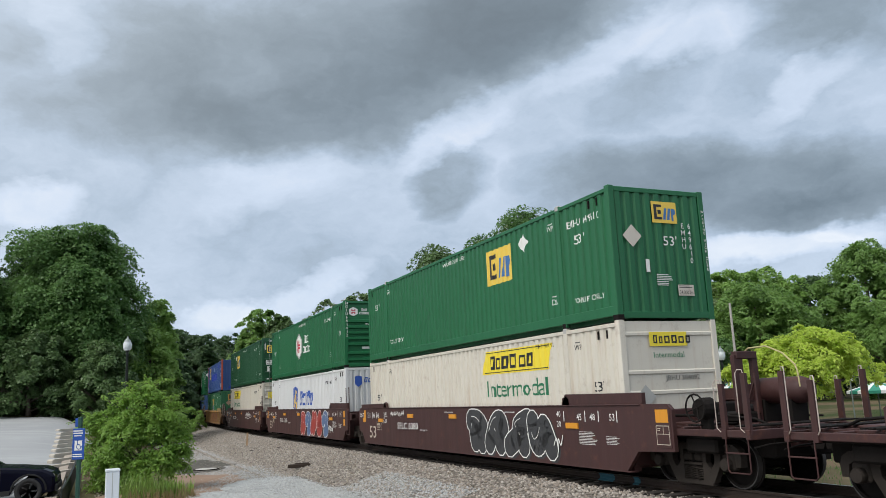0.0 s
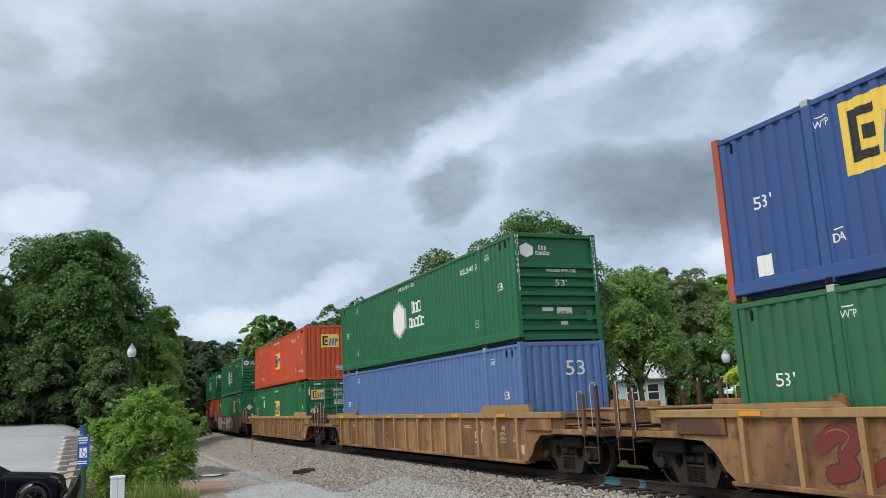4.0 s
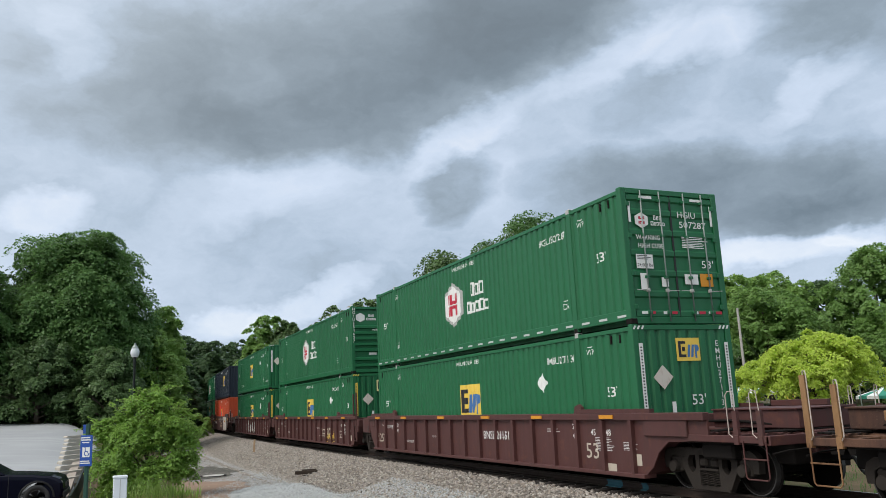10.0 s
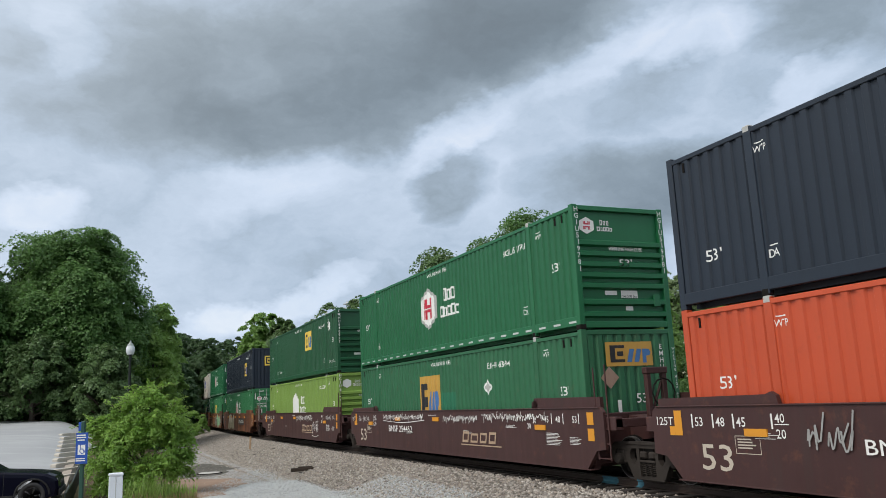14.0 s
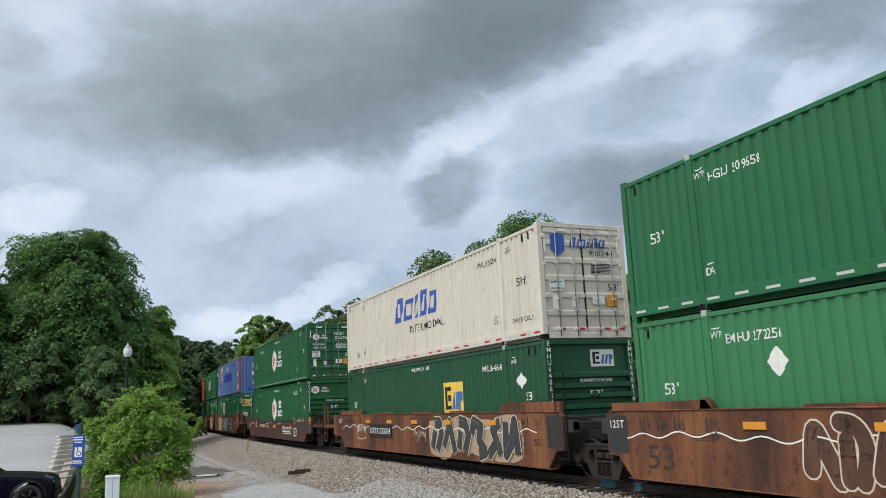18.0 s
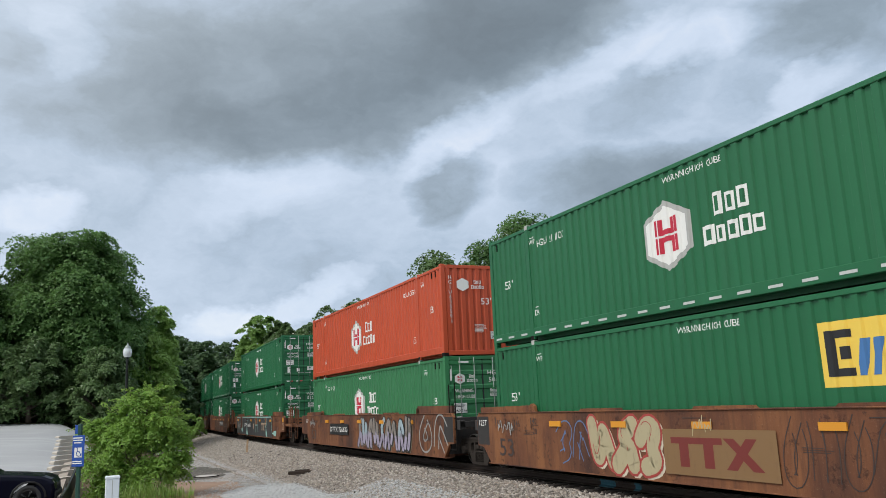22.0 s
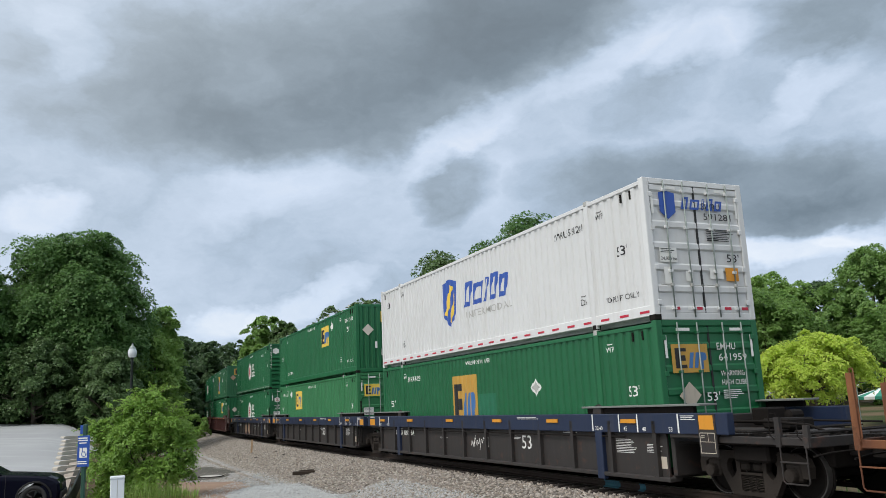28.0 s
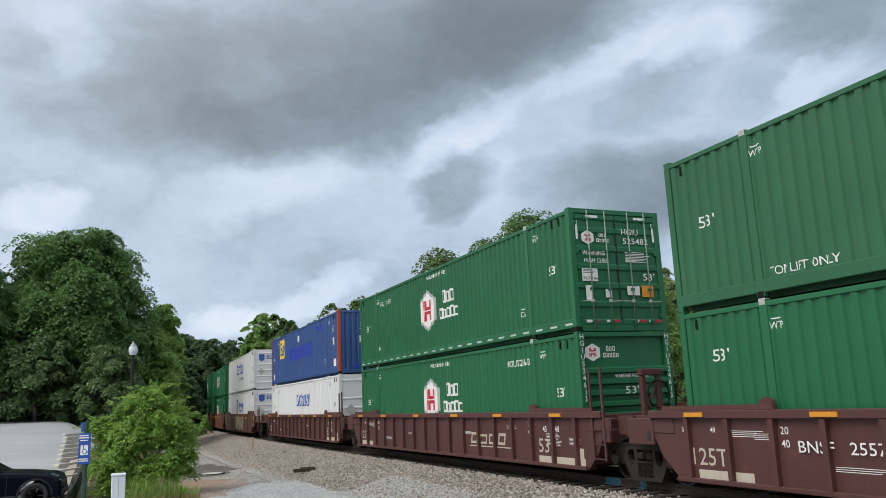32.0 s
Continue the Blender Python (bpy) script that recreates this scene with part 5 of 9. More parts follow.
# sprayed strokes in a unit cell: drop, crook, chevron, claw, hook, slab, twin bars, swell
STROKES = (
    [[(.02, .46), (-.22, .05), (-.20, -.30), (.05, -.44), (.26, -.26), (.20, .08), (.04, .30)]],
    [[(-.30, -.44), (-.16, .30), (.10, .44), (.30, .10)], [(-.02, .02), (.22, -.44)]],
    [[(-.36, -.30), (-.06, .44), (.10, .06), (.36, -.44)]],
    [[(-.30, .42), (.10, .40), (.32, .06), (.12, -.44)], [(-.20, .16), (-.24, -.40)]],
    [[(.32, .44), (-.06, .24), (.12, -.06), (-.30, -.44)], [(.20, -.10), (.32, -.40)]],
    [[(-.28, .42), (-.24, -.42), (.04, -.14), (.16, .42), (.34, -.40)]],
    [[(-.22, .44), (-.14, .10), (-.28, -.42)], [(.16, .40), (.26, .02), (.10, -.44)]],
    [[(-.34, .10), (-.10, .44), (.24, .30), (.06, -.06), (.30, -.34), (-.08, -.46)]],
)


def letter_forms(x0, x1, z0, z1, letters, rnd, soft, fill):
    """Lines of each letter-like form across the space, and the stroke's width."""
    w, h = (x1 - x0) / letters, z1 - z0
    last = -1
    for i in range(letters):
        k = rnd.choice([j for j in range(len(STROKES)) if j != last])
        last = k
        cx, cz = x0 + w * (i + .5), (z0 + z1) / 2 + rnd.uniform(-.02, .02) * h
        lean = rnd.uniform(-.12, .16) * w
        t = fill * min(w, h * .8) * rnd.uniform(.9, 1.1)
        sx, sz = w * 1.28 - t * .45, h - t * .9
        got = []
        for line in STROKES[k]:
            pts = [(cx + (a + rnd.uniform(-.03, .03)) * sx + lean * b * 2, cz + (b * 1.1 + rnd.uniform(-.02, .02)) * sz) for a, b in line]
            got.append(rounded(pts) if soft else pts)
        yield got, t


def layered(name, polys, mat, car, y, label=""):
    """Paint in overlapping coats: (outline, lift) pairs in one mesh."""
    b = Bag()
    for i, (q, lift) in enumerate(polys):
        b.add([(x, y - lift - .00015 * (i % 7), z) for x, z in q], [tuple(range(len(q)))])
    return part(name, b.mesh(name, M[mat]), car, label)


def graffiti(car, y, x0, x1, z0, z1, fill, edge, seed, letters=5, inner=None, soft=True, fat_by=.46, drop="k", cloud=None, second=None, alt=None):
    """Sprayed letter-like forms, each over the one before: drop, rim, body, and thin inner strokes; no readable word."""
    rnd = random.Random(seed)
    h = z1 - z0
    low, rim, body, other, fine, spots = [], [], [], [], [], []
    z1 = min(z1, 1.44)
    for i, (got, t) in enumerate(letter_forms(x0, x1, z0 + .03, z1 - .03, letters, rnd, soft, fat_by)):
        up = .0036 + .0034 * i
        for pts in got:
            low += [([(a + .07, c - .05) for a, c in q], .0012) for q in fat(pts, t + .05, soft)]
            rim += [(q, up) for q in fat(pts, t + (.10 if edge in ("k", "red_s") else .06), soft)]
            for q in fat(pts, t, soft):
                foot = second and sum(c for a, c in q) / len(q) < z0 + h * .46
                (spots if foot else other if alt and i % 3 == 1 else body).append((q, up + .0014))
            hi = [(a - t * .26, c + t * .20) for a, c in pts]
            k = len(hi)
            fine += [(q, up + .0036) for q in ribbon(hi[k // 5:max(k // 5 + 2, k * 3 // 5)], .016)]
    if cloud:
        haze = [(blob(x0 + (x1 - x0) * (q + .5) / 4, (z0 + z1) / 2 + rnd.uniform(-.08, .08) * h, (x1 - x0) / 3.4, h * rnd.uniform(.72, .95), rnd), .0006) for q in range(4)]
        layered("graffiti_ground", haze, cloud, car, y, "hazy sprayed ground under the graffiti")
    g = layered("graffiti_shadow", low, drop, car, y, "sprayed graffiti")
    layered("graffiti_outline", rim, edge, g, y)
    layered("graffiti_fill", body, fill, g, y)
    if other:
        layered("graffiti_fill", other, alt, g, y)
    if spots:
        layered("graffiti_fill", spots, second, g, y, "darker lower half of the sprayed letters")
    layered("graffiti_detail", fine, inner or edge, g, y)


def tag(car, y, x0, x1, z0, z1, col, seed, w=.020):
    """A quick sprayed scrawl of thin strokes."""
    rnd = random.Random(seed)
    polys, x, h = [], x0, z1 - z0
    while x < x1 - .08:
        ln = min(rnd.uniform(.35, .8) * h + .12, x1 - x)
        pts, n = [], rnd.randint(5, 8)
        for i in range(n):
            pts.append((x + ln * (i / (n - 1)) * .9 + rnd.uniform(-.12, .12) * h, (z0 + z1) / 2 + (.5 if i % 2 else -.5) * h * rnd.uniform(.25, 1.0)))
        polys += [(q, .030) for q in fat(rounded(pts, 1 + (rnd.random() < .6)), w)]
        x += ln * .86
    if rnd.random() < .6:
        polys += [(q, .030) for q in fat(rounded([(x0 - .05, z0 + .02), ((x0 + x1) / 2, z0 - .06), (x1 + .1, z0 + .05)]), w)]
    layered("graffiti_scrawl", polys, col, car, y, "sprayed scrawl")


def ghost(car, y, x0, x1, z0, z1, col, seed, letters=4, w=.03):
    """Only the outlines of broad letter-like forms."""
    rnd = random.Random(seed)
    polys = []
    for got, t in letter_forms(x0, x1, z0, z1, letters, rnd, True, .40):
        for pts in got:
            for sg in (-1, 1):
                side = []
                for i, p in enumerate(pts):
                    a, b = pts[max(0, i - 1)], pts[min(len(pts) - 1, i + 1)]
                    d = Vector((b[0] - a[0], b[1] - a[1]))
                    d = d.normalized() if d.length > 1e-6 else Vector((1, 0))
                    side.append((p[0] - d.y * t / 2 * sg, p[1] + d.x * t / 2 * sg))
                polys += [(q, .003) for q in fat(side, w)]
    layered("graffiti_line", polys, col, car, y, "sprayed outlines of letter-like forms")


def sign_panel(x0, x1, z0, z1, ground, mark):
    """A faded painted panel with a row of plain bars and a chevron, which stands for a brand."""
    def go(car, y):
        w, h = x1 - x0, z1 - z0
        side_mark("painted_panel", [rect(x0, x1, z0, z1)], M[ground], car, y, .0270, "faded painted sign panel")
        b0, b1 = z0 + h * .18, z0 + h * .82
        bars = [rect(x0 + w * .08, x0 + w * .56, b1 - h * .14, b1), rect(x0 + w * .16, x0 + w * .25, b0, b1 - h * .14), rect(x0 + w * .39, x0 + w * .48, b0, b1 - h * .14)]
        bars += [[(x0 + w * p, b0), (x0 + w * (p + .09), b0), (x0 + w * (p + .27), b1), (x0 + w * (p + .18), b1)] for p in (.58,)] + [[(x0 + w * .80, b0), (x0 + w * .89, b0), (x0 + w * .66, b1), (x0 + w * .57, b1)]]
        side_mark("panel_bars", bars, M[mark], car, y, .0285)
    return go


def soot_end(e):
    """Blackened end of the side plate."""
    def go(car, y):
        side_mark("soot_coat", [rect(*sorted((e * 8.26, e * 8.93)), .665, 1.40)], M["soot"], car, y, .0018, "soot-blackened end of the side")
    return go


def wheel_mesh():
    prof = [(.09, -.09), (.10, -.085), (.11, -.03), (.36, .015), (.385, .02), (.39, -.045), (.434, -.05), (.455, -.05), (.455, .055), (.488, .062), (.488, .09), (.40, .095), (.385, .06), (.12, .04), (.10, .08), (.09, .085)]
    me = Bag().lathe([(r * .95, h) for r, h in prof], "y", 28).mesh("wheel", M["iron"], False)
    me.materials.append(M["rim"])
    for i in range(6 * 28, 8 * 28):
        me.polygons[i].material_index = 1
    return me


def truck(car, x):
    """Three-piece truck with its two wheelsets."""
    # The low box and cross beams between the wheels are added to block light.
    bol = part("truck", cached("truck_bolster", lambda: Bag().box(-.17, .17, -1.02, 1.02, .42, .70, .03).box(-.62, .62, -.58, .58, .30, .44, .03).box(-.60, -.46, -.85, .85, .26, .38, .02).box(.46, .60, -.85, .85, .26, .38, .02).lathe([(.22, .68), (.22, .80), (.16, .80)], "z", 16).mesh("truck", M["iron"])), car, "cast iron three-piece truck", Matrix.Translation((x, 0, 0)))
    wm = cached("wheel", wheel_mesh)
    ax = cached("axle", lambda: Bag().tube([(0, -1.13, 0), (0, 1.13, 0)], .085, 10).mesh("axle", M["iron"], True))
    for dx in (-.89, .89):
        part("axle", ax, bol, at=Matrix.Translation((dx, 0, .435)))
        for sg in (-1, 1):
            m = Matrix.Translation((dx, sg * .755, .435)) @ Matrix.Rotation(0 if sg < 0 else math.pi, 4, "Z")
            part("wheel", wm, bol, at=m)
    for sg in (-1, 1):
        def frame_side(b, sg=sg):
            y0, y1 = sorted((sg * .93, sg * 1.07))
            b.prism([(-1.20, .40), (-1.22, .58), (-1.17, .70), (-1.05, .77), (-.60, .79), (.60, .79), (1.05, .77), (1.17, .70), (1.22, .58), (1.20, .40), (1.08, .40), (1.06, .58), (.98, .63), (.78, .63), (.70, .60), (.60, .64), (.26, .66), (-.26, .66), (-.60, .64), (-.70, .60), (-.78, .63), (-.98, .63), (-1.06, .58), (-1.08, .40)], y0, y1)
            for e in (-1, 1):
                for q in ([(.72, .63), (.70, .42), (.50, .09), (.30, .07), (.46, .33), (.55, .44), (.565, .56), (.50, .65)], [(.25, .67), (.35, .67), (.335, .45), (.40, .365), (.47, .33), (.31, .09), (.25, .09)]):
                    b.prism([(e * u, w) for u, w in (q if e < 0 else q[::-1])], y0 + .008, y1 - .008)
            b.prism([(-.48, .05), (.48, .05), (.46, .13), (-.46, .13)], y0 + .003, y1 - .003)
            b.prism([(-1.02, .735), (1.02, .735), (.95, .765), (-.95, .765)], y0 - .02, y1 + .02)
            return b
        quick("side_frame", M["cast"], frame_side, bol, key=("side_frame", sg))

        cap = cached(("bearing", sg), lambda sg=sg: Bag().lathe([(.02, sg * 1.17), (.10, sg * 1.165), (.115, sg * 1.13), (.115, sg * .90)], "y", 12).box(-.155, .155, *sorted((sg * .92, sg * 1.06)), -.10, .19, .03).mesh("bearing_cap", M["cast"]))
        for dx in (-.89, .89) if sg < 0 else ():
            part("bearing_cap", cap, bol, at=Matrix.Translation((dx, 0, .435)))

        def springs(b, sg=sg):
            for j, dx in enumerate((-.19, 0, .19)):
                for yy in (sg * .98, sg * 1.05):
                    pts = [(dx * .85 + .068 * math.cos(a), yy + .068 * math.sin(a), .13 + .24 * a / 37.7) for a in [q * 1.57 for q in range(25)]]
                    b.tube(pts, .017, 3)
            b.box(-.24, .24, *sorted((sg * .95, sg * 1.08)), .38, .43, .015).box(-.24, -.04, *sorted((sg * .97, sg * 1.08)), .46, .60, .03).box(.04, .24, *sorted((sg * .97, sg * 1.08)), .46, .60, .03)
            return b
        quick("spring_group", M["cast"], springs, bol, key=("springs", sg))
    return bol


def end_platform(car, sg, body, rods, tall=False, wheel=False, wide=False, bare=False, posts=None):
    """Deck, coupler, ladders and rails beyond the well, at the +x (sg=1) or -x end."""
    X = lambda a, b: sorted((sg * a, sg * b))
    quick("center_sill", body, lambda b: b.box(*X(8.3, 11.45), -.36, .36, .72, 1.10, .02), car, key=("csill", sg))
    quick("bulkhead", body, lambda b: b.box(*X(8.25, 8.36), -1.36, 1.36, .3, 1.36, .015).box(*X(8.36, 9.6), -1.46, -1.34, 1.0, 1.34, .015).box(*X(8.36, 9.6), 1.34, 1.46, 1.0, 1.34, .015), car, key=("bulk", sg))

    def deck(b):
        for y in (-1.42, 1.36):
            b.box(*X(9.5, 11.5), y, y + .06, .93, 1.05, .01)
        b.box(*X(11.44, 11.52), -1.42, 1.42, .90, 1.06, .01)
        b.box(*X(9.75, 9.83), -1.36, 1.36, .98, 1.08, .01)
        b.box(*X(10.6, 10.67), -1.36, 1.36, .98, 1.06, .01)
        for y in (-.95, -.6, .6, .95):
            b.box(*X(9.0, 11.45), y - .03, y + .03, 1.0, 1.07, .008)
        return b
    quick("end_deck", body, deck, car, key=("deck", sg))

    def walk_slats(b):
        for x in (9.9, 10.03, 10.16, 11.05, 11.18, 11.31):
            b.box(*X(x, x + .09), -1.32, 1.32, 1.10, 1.125, .004)
        return b
    quick("walkway_grating", M["iron"], walk_slats, car, key=("slats", sg))
    for y in (-1.40, 1.40):
        for x, zt, up in ((10.92, 1.36, 0), (11.46, 1.24, 0)) if bare else ((10.80, 2.12, .34), (11.34, 2.10, .12)) if wide and tall else ((10.80, 1.46, .26), (11.34, 1.46, .26)) if body is M["maroon_red"] else ((10.92, 1.82, 0), (11.46, 1.98, 0)):
            quick("end_post", posts or body, lambda b, x=x, y=y, zt=zt: b.prism([(x - .055, .92), (x + .055, .92), (x + .048, zt), (x - .048, zt)] if sg > 0 else [(-x - .055, .92), (-x + .055, .92), (-x + .048, zt), (-x - .048, zt)], y - .03, y + .03).box(*X(x - .05, x + .05), y - .045, y + .045, .90, 1.06, .006), car, key=("epost", sg, x, y, zt))
            quick("grab_iron", rods, lambda b, x=x, y=y, zt=zt, zu=zt + up: b.tube([(sg * (x - .06), y * 1.03, 1.02), (sg * (x - .12), y * 1.045, 1.08), (sg * (x - .12), y * 1.045, zu), (sg * (x - .09), y * 1.03, zu + .06), (sg * (x - .02), y * 1.01, zu + .06), (sg * x, y, zt - .04)], .0095, 6), car, key=("grab", sg, x, y, zt))
    if wide and not bare:
        quick("draft_box", body, lambda b: b.box(*X(9.4, 11.4), -.62, .62, 1.13, 1.44, .015).box(*X(9.4, 11.42), -.66, .66, 1.44, 1.47, .006).box(*X(9.6, 10.9), .64, .74, 1.47, 1.74 if tall else 1.58, .01), car, key=("draft", sg, tall))
    y = -1.44
    quick("stirrup_step", posts or body, lambda b: b.tube([(sg * 10.95, y, .97), (sg * 10.95, y, .40), (sg * 10.99, y, .36), (sg * 11.41, y, .36), (sg * 11.45, y, .40), (sg * 11.45, y, .97)], .013, 6), car, key=("stir", sg))
    for z in (.68,):
        quick("step_rung", posts or body, lambda b, z=z: b.tube([(sg * 10.93, y, z), (sg * 11.47, y, z)], .014, 6), car, key=("rung", sg, z))
    quick("brake_pipe", M["iron"], lambda b: b.tube([(sg * 8.4, -.62, 1.24), (sg * 10.0, -.66, 1.26), (sg * 10.8, -.60, 1.20), (sg * 11.5, -.5, .95)], .025, 6).tube([(sg * 8.5, .5, 1.24), (sg * 11.2, .6, 1.20)], .018, 6), car, key=("bpipe", sg), smooth=True)
    quick("valve_box", M["iron"], lambda b: b.box(*X(8.6, 9.0), .35, .85, 1.14, 1.46, .03).lathe([(.03, -.16), (.10, -.14), (.10, .14), (.03, .16)], "y", 10, (sg * 9.4, .6, 1.32)).box(*X(9.7, 10.3), -.5, .1, 1.12, 1.30, .03), car, key=("valve", sg))
    quick("under_box", M["iron"], lambda b: b.box(*X(8.5, 11.3), -.72, .72, .55, .92, .03).box(*X(8.4, 11.2), -1.3, 1.3, .895, .93, .01).box(*X(9.7, 10.5), -1.25, -.7, .62, .90, .04), car, key=("ubox", sg))

    def coupler(b):
        b.box(*X(11.40, 11.66), -.10, .10, .80, 1.0, .02)
        b.prism([(11.58, .70), (11.82, .70), (11.86, .78), (11.86, 1.02), (11.80, 1.09), (11.58, 1.09)] if sg > 0 else [(-11.58, .70), (-11.58, 1.09), (-11.80, 1.09), (-11.86, 1.02), (-11.86, .78), (-11.82, .70)], -.20, .12)
        b.box(*X(11.74, 11.88), .06, .19, .74, 1.06, .02)
        return b
    quick("coupler", M["iron"], coupler, car, key=("coupler", sg))
    quick("air_hose", M["black"], lambda b: b.tube([(sg * 11.4, .38, .82), (sg * 11.5, .40, .62), (sg * 11.65, .36, .42), (sg * 11.80, .25, .38)], .028, 7), car, key=("hose", sg), smooth=True)
    quick("uncoupling_lever", M["iron"], lambda b: b.tube([(sg * 11.55, -1.42, .78), (sg * 11.57, -1.1, .82), (sg * 11.58, -.3, .84), (sg * 11.7, -.05, .95)], .014, 6), car, key=("lever", sg))
    if wheel:
        ring = [(sg * 10.3 + .24 * math.cos(a), -1.46, 1.42 + .24 * math.sin(a)) for a in [q * .3927 for q in range(17)]]

        def hand_wheel(b):
            b.tube(ring, .017, 6)
            for a in (.3, 1.87, 3.44, 5.01):
                b.tube([(sg * 10.3, -1.42, 1.42), (sg * 10.3 + .24 * math.cos(a), -1.46, 1.42 + .24 * math.sin(a))], .012, 5)
            return b
        quick("brake_wheel", M["iron"], hand_wheel, car, key=("bwheel", sg))
        quick("brake_housing", M["iron"], lambda b: b.lathe([(.05, -1.40), (.17, -1.38), (.20, -1.28), (.20, -1.12), (.05, -1.10)], "y", 14, (sg * 10.3, 0, 1.40)).box(*X(10.18, 10.42), -1.28, -1.14, 1.0, 1.36, .03), car, key=("bhouse", sg), smooth=False)
        if tall and not wide:
            quick("air_tank", body, lambda b: b.lathe([(.05, -.62), (.2, -.58), (.24, -.45), (.24, .45), (.2, .58), (.05, .62)], "x", 16, (sg * 10.6, .35, 1.66)), car, key=("tank", sg), smooth=True)
        tall and quick("tank_saddle", M["iron"], lambda b: b.box(*X(10.25, 10.33), .15, .55, 1.05, 1.5, .01).box(*X(10.87, 10.95), .15, .55, 1.05, 1.5, .01), car, key=("saddle", sg))
    if tall:
        def rack(b):
            y0, y1 = (-.55, .45) if wide else (-.34, .06)
            for yy, hw in ((y0, .035 if wide else .11), (y1, .035 if wide else .07)):
                b.box(*X(10.2, 10.3), yy - hw, yy + hw, 1.05, 2.34, .012)
            b.box(*X(10.18, 10.32), y0 - .05, y1 + .05, 2.26, 2.40, .012)
            b.box(*X(10.22, 10.26), y0 + .03, y1 - .03, 1.5, 2.2 if wide else 1.8, .01)
            b.tube([(sg * 10.25, y0, 1.1), (sg * 10.65, y0, 1.9)], .022, 6).tube([(sg * 10.65, y0, 1.06), (sg * 10.65, y0, 2.0)], .024, 6)
            return b
        quick("brake_rack", body, rack, car, key=("rack", sg, wide))
        side_mark("rack_reflector", [rect(sg * 10.25 - .06, sg * 10.25 + .06, 2.27, 2.38)], M["amber"], car, -.60 if wide else -.35, .004, "", ("rackref", sg, wide))
        if not wide:
            quick("curved_handrail", M["olive_rod"], lambda b: b.tube([(sg * 10.25, -.1, 2.40), (sg * 10.32, -.1, 2.45), (sg * 10.75, -.1, 2.46), (sg * 11.1, -.1, 2.32), (sg * 11.36, -.1, 2.10), (sg * 11.40, -.1, 1.95), (sg * 11.41, -.1, 1.72)], .015, 6), car, key=("crail", sg))


def mat_dark(m):
    return m.name.startswith(("rusted", "weathered", "sooty"))


def joint(car, sg, body, ladder, tall=False):
    """Articulated end: a tongue over the shared truck."""
    X = lambda a, b: sorted((sg * a, sg * b))
    quick("bulkhead", body, lambda b: b.box(*X(8.25, 8.36), -1.36, 1.36, .3, 1.36, .015), car, key=("bulk2", sg))
    quick("tongue", body, lambda b: b.prism([(sg * 8.3, .74), (sg * 9.7, .86), (sg * 9.7, 1.14), (sg * 8.3, 1.30)], -.40, .40).box(*X(8.36, 9.25), -1.42, -1.22, 1.02, 1.30, .015).box(*X(8.36, 9.25), 1.22, 1.42, 1.02, 1.30, .015).box(*X(9.1, 9.25), -1.4, 1.4, 1.08, 1.26, .012), car, key=("tongue", sg))
    if tall and sg > 0:
        def rack(b):
            for y in (-.32, .10):
                b.box(*X(8.95, 9.07), y - .06, y + .06, 1.1, 2.28, .015)
            b.box(*X(8.93, 9.09), -.40, .18, 2.16, 2.30, .015)
            b.tube([(sg * 9.0, -.32, 1.2), (sg * 9.0, .10, 2.1)], .03, 6)
            return b
        quick("brake_rack", body, rack, car, key=("rackj", sg))
        quick("hand_wheel", M["iron"], lambda b: b.tube([(sg * 9.12, .30 * math.cos(a), 1.75 + .30 * math.sin(a)) for a in [q * .5236 for q in range(13)]], .018, 5), car, key=("hwheel", sg))
    if ladder:
        for y in (-1.44, 1.44) if body is not M["maroon_red"] else (-1.44,):
            low = body is M["grey_side"]
            h0, h1 = (1.46, 2.05) if low else (2.34, 2.38)

            def rungs(b, y=y, low=low, h0=h0, h1=h1):
                b.tube([(sg * 8.62, y, .42), (sg * 8.62, y, h0)], .019 if body is not M["maroon_red"] else .03, 6).tube([(sg * 9.05, y, .42), (sg * 9.05, y, h1)], .032 if low or body is M["maroon_red"] else .019, 6)
                for z in (.45, .75, 1.05) if low else (.45, .75, 1.05, 1.35):
                    b.tube([(sg * 8.62, y, z), (sg * 9.05, y, z)], .014, 5)
                return b
            quick("ladder", M["iron"] if low or mat_dark(body) else body, rungs, car, key=("ladder", sg, y, low))


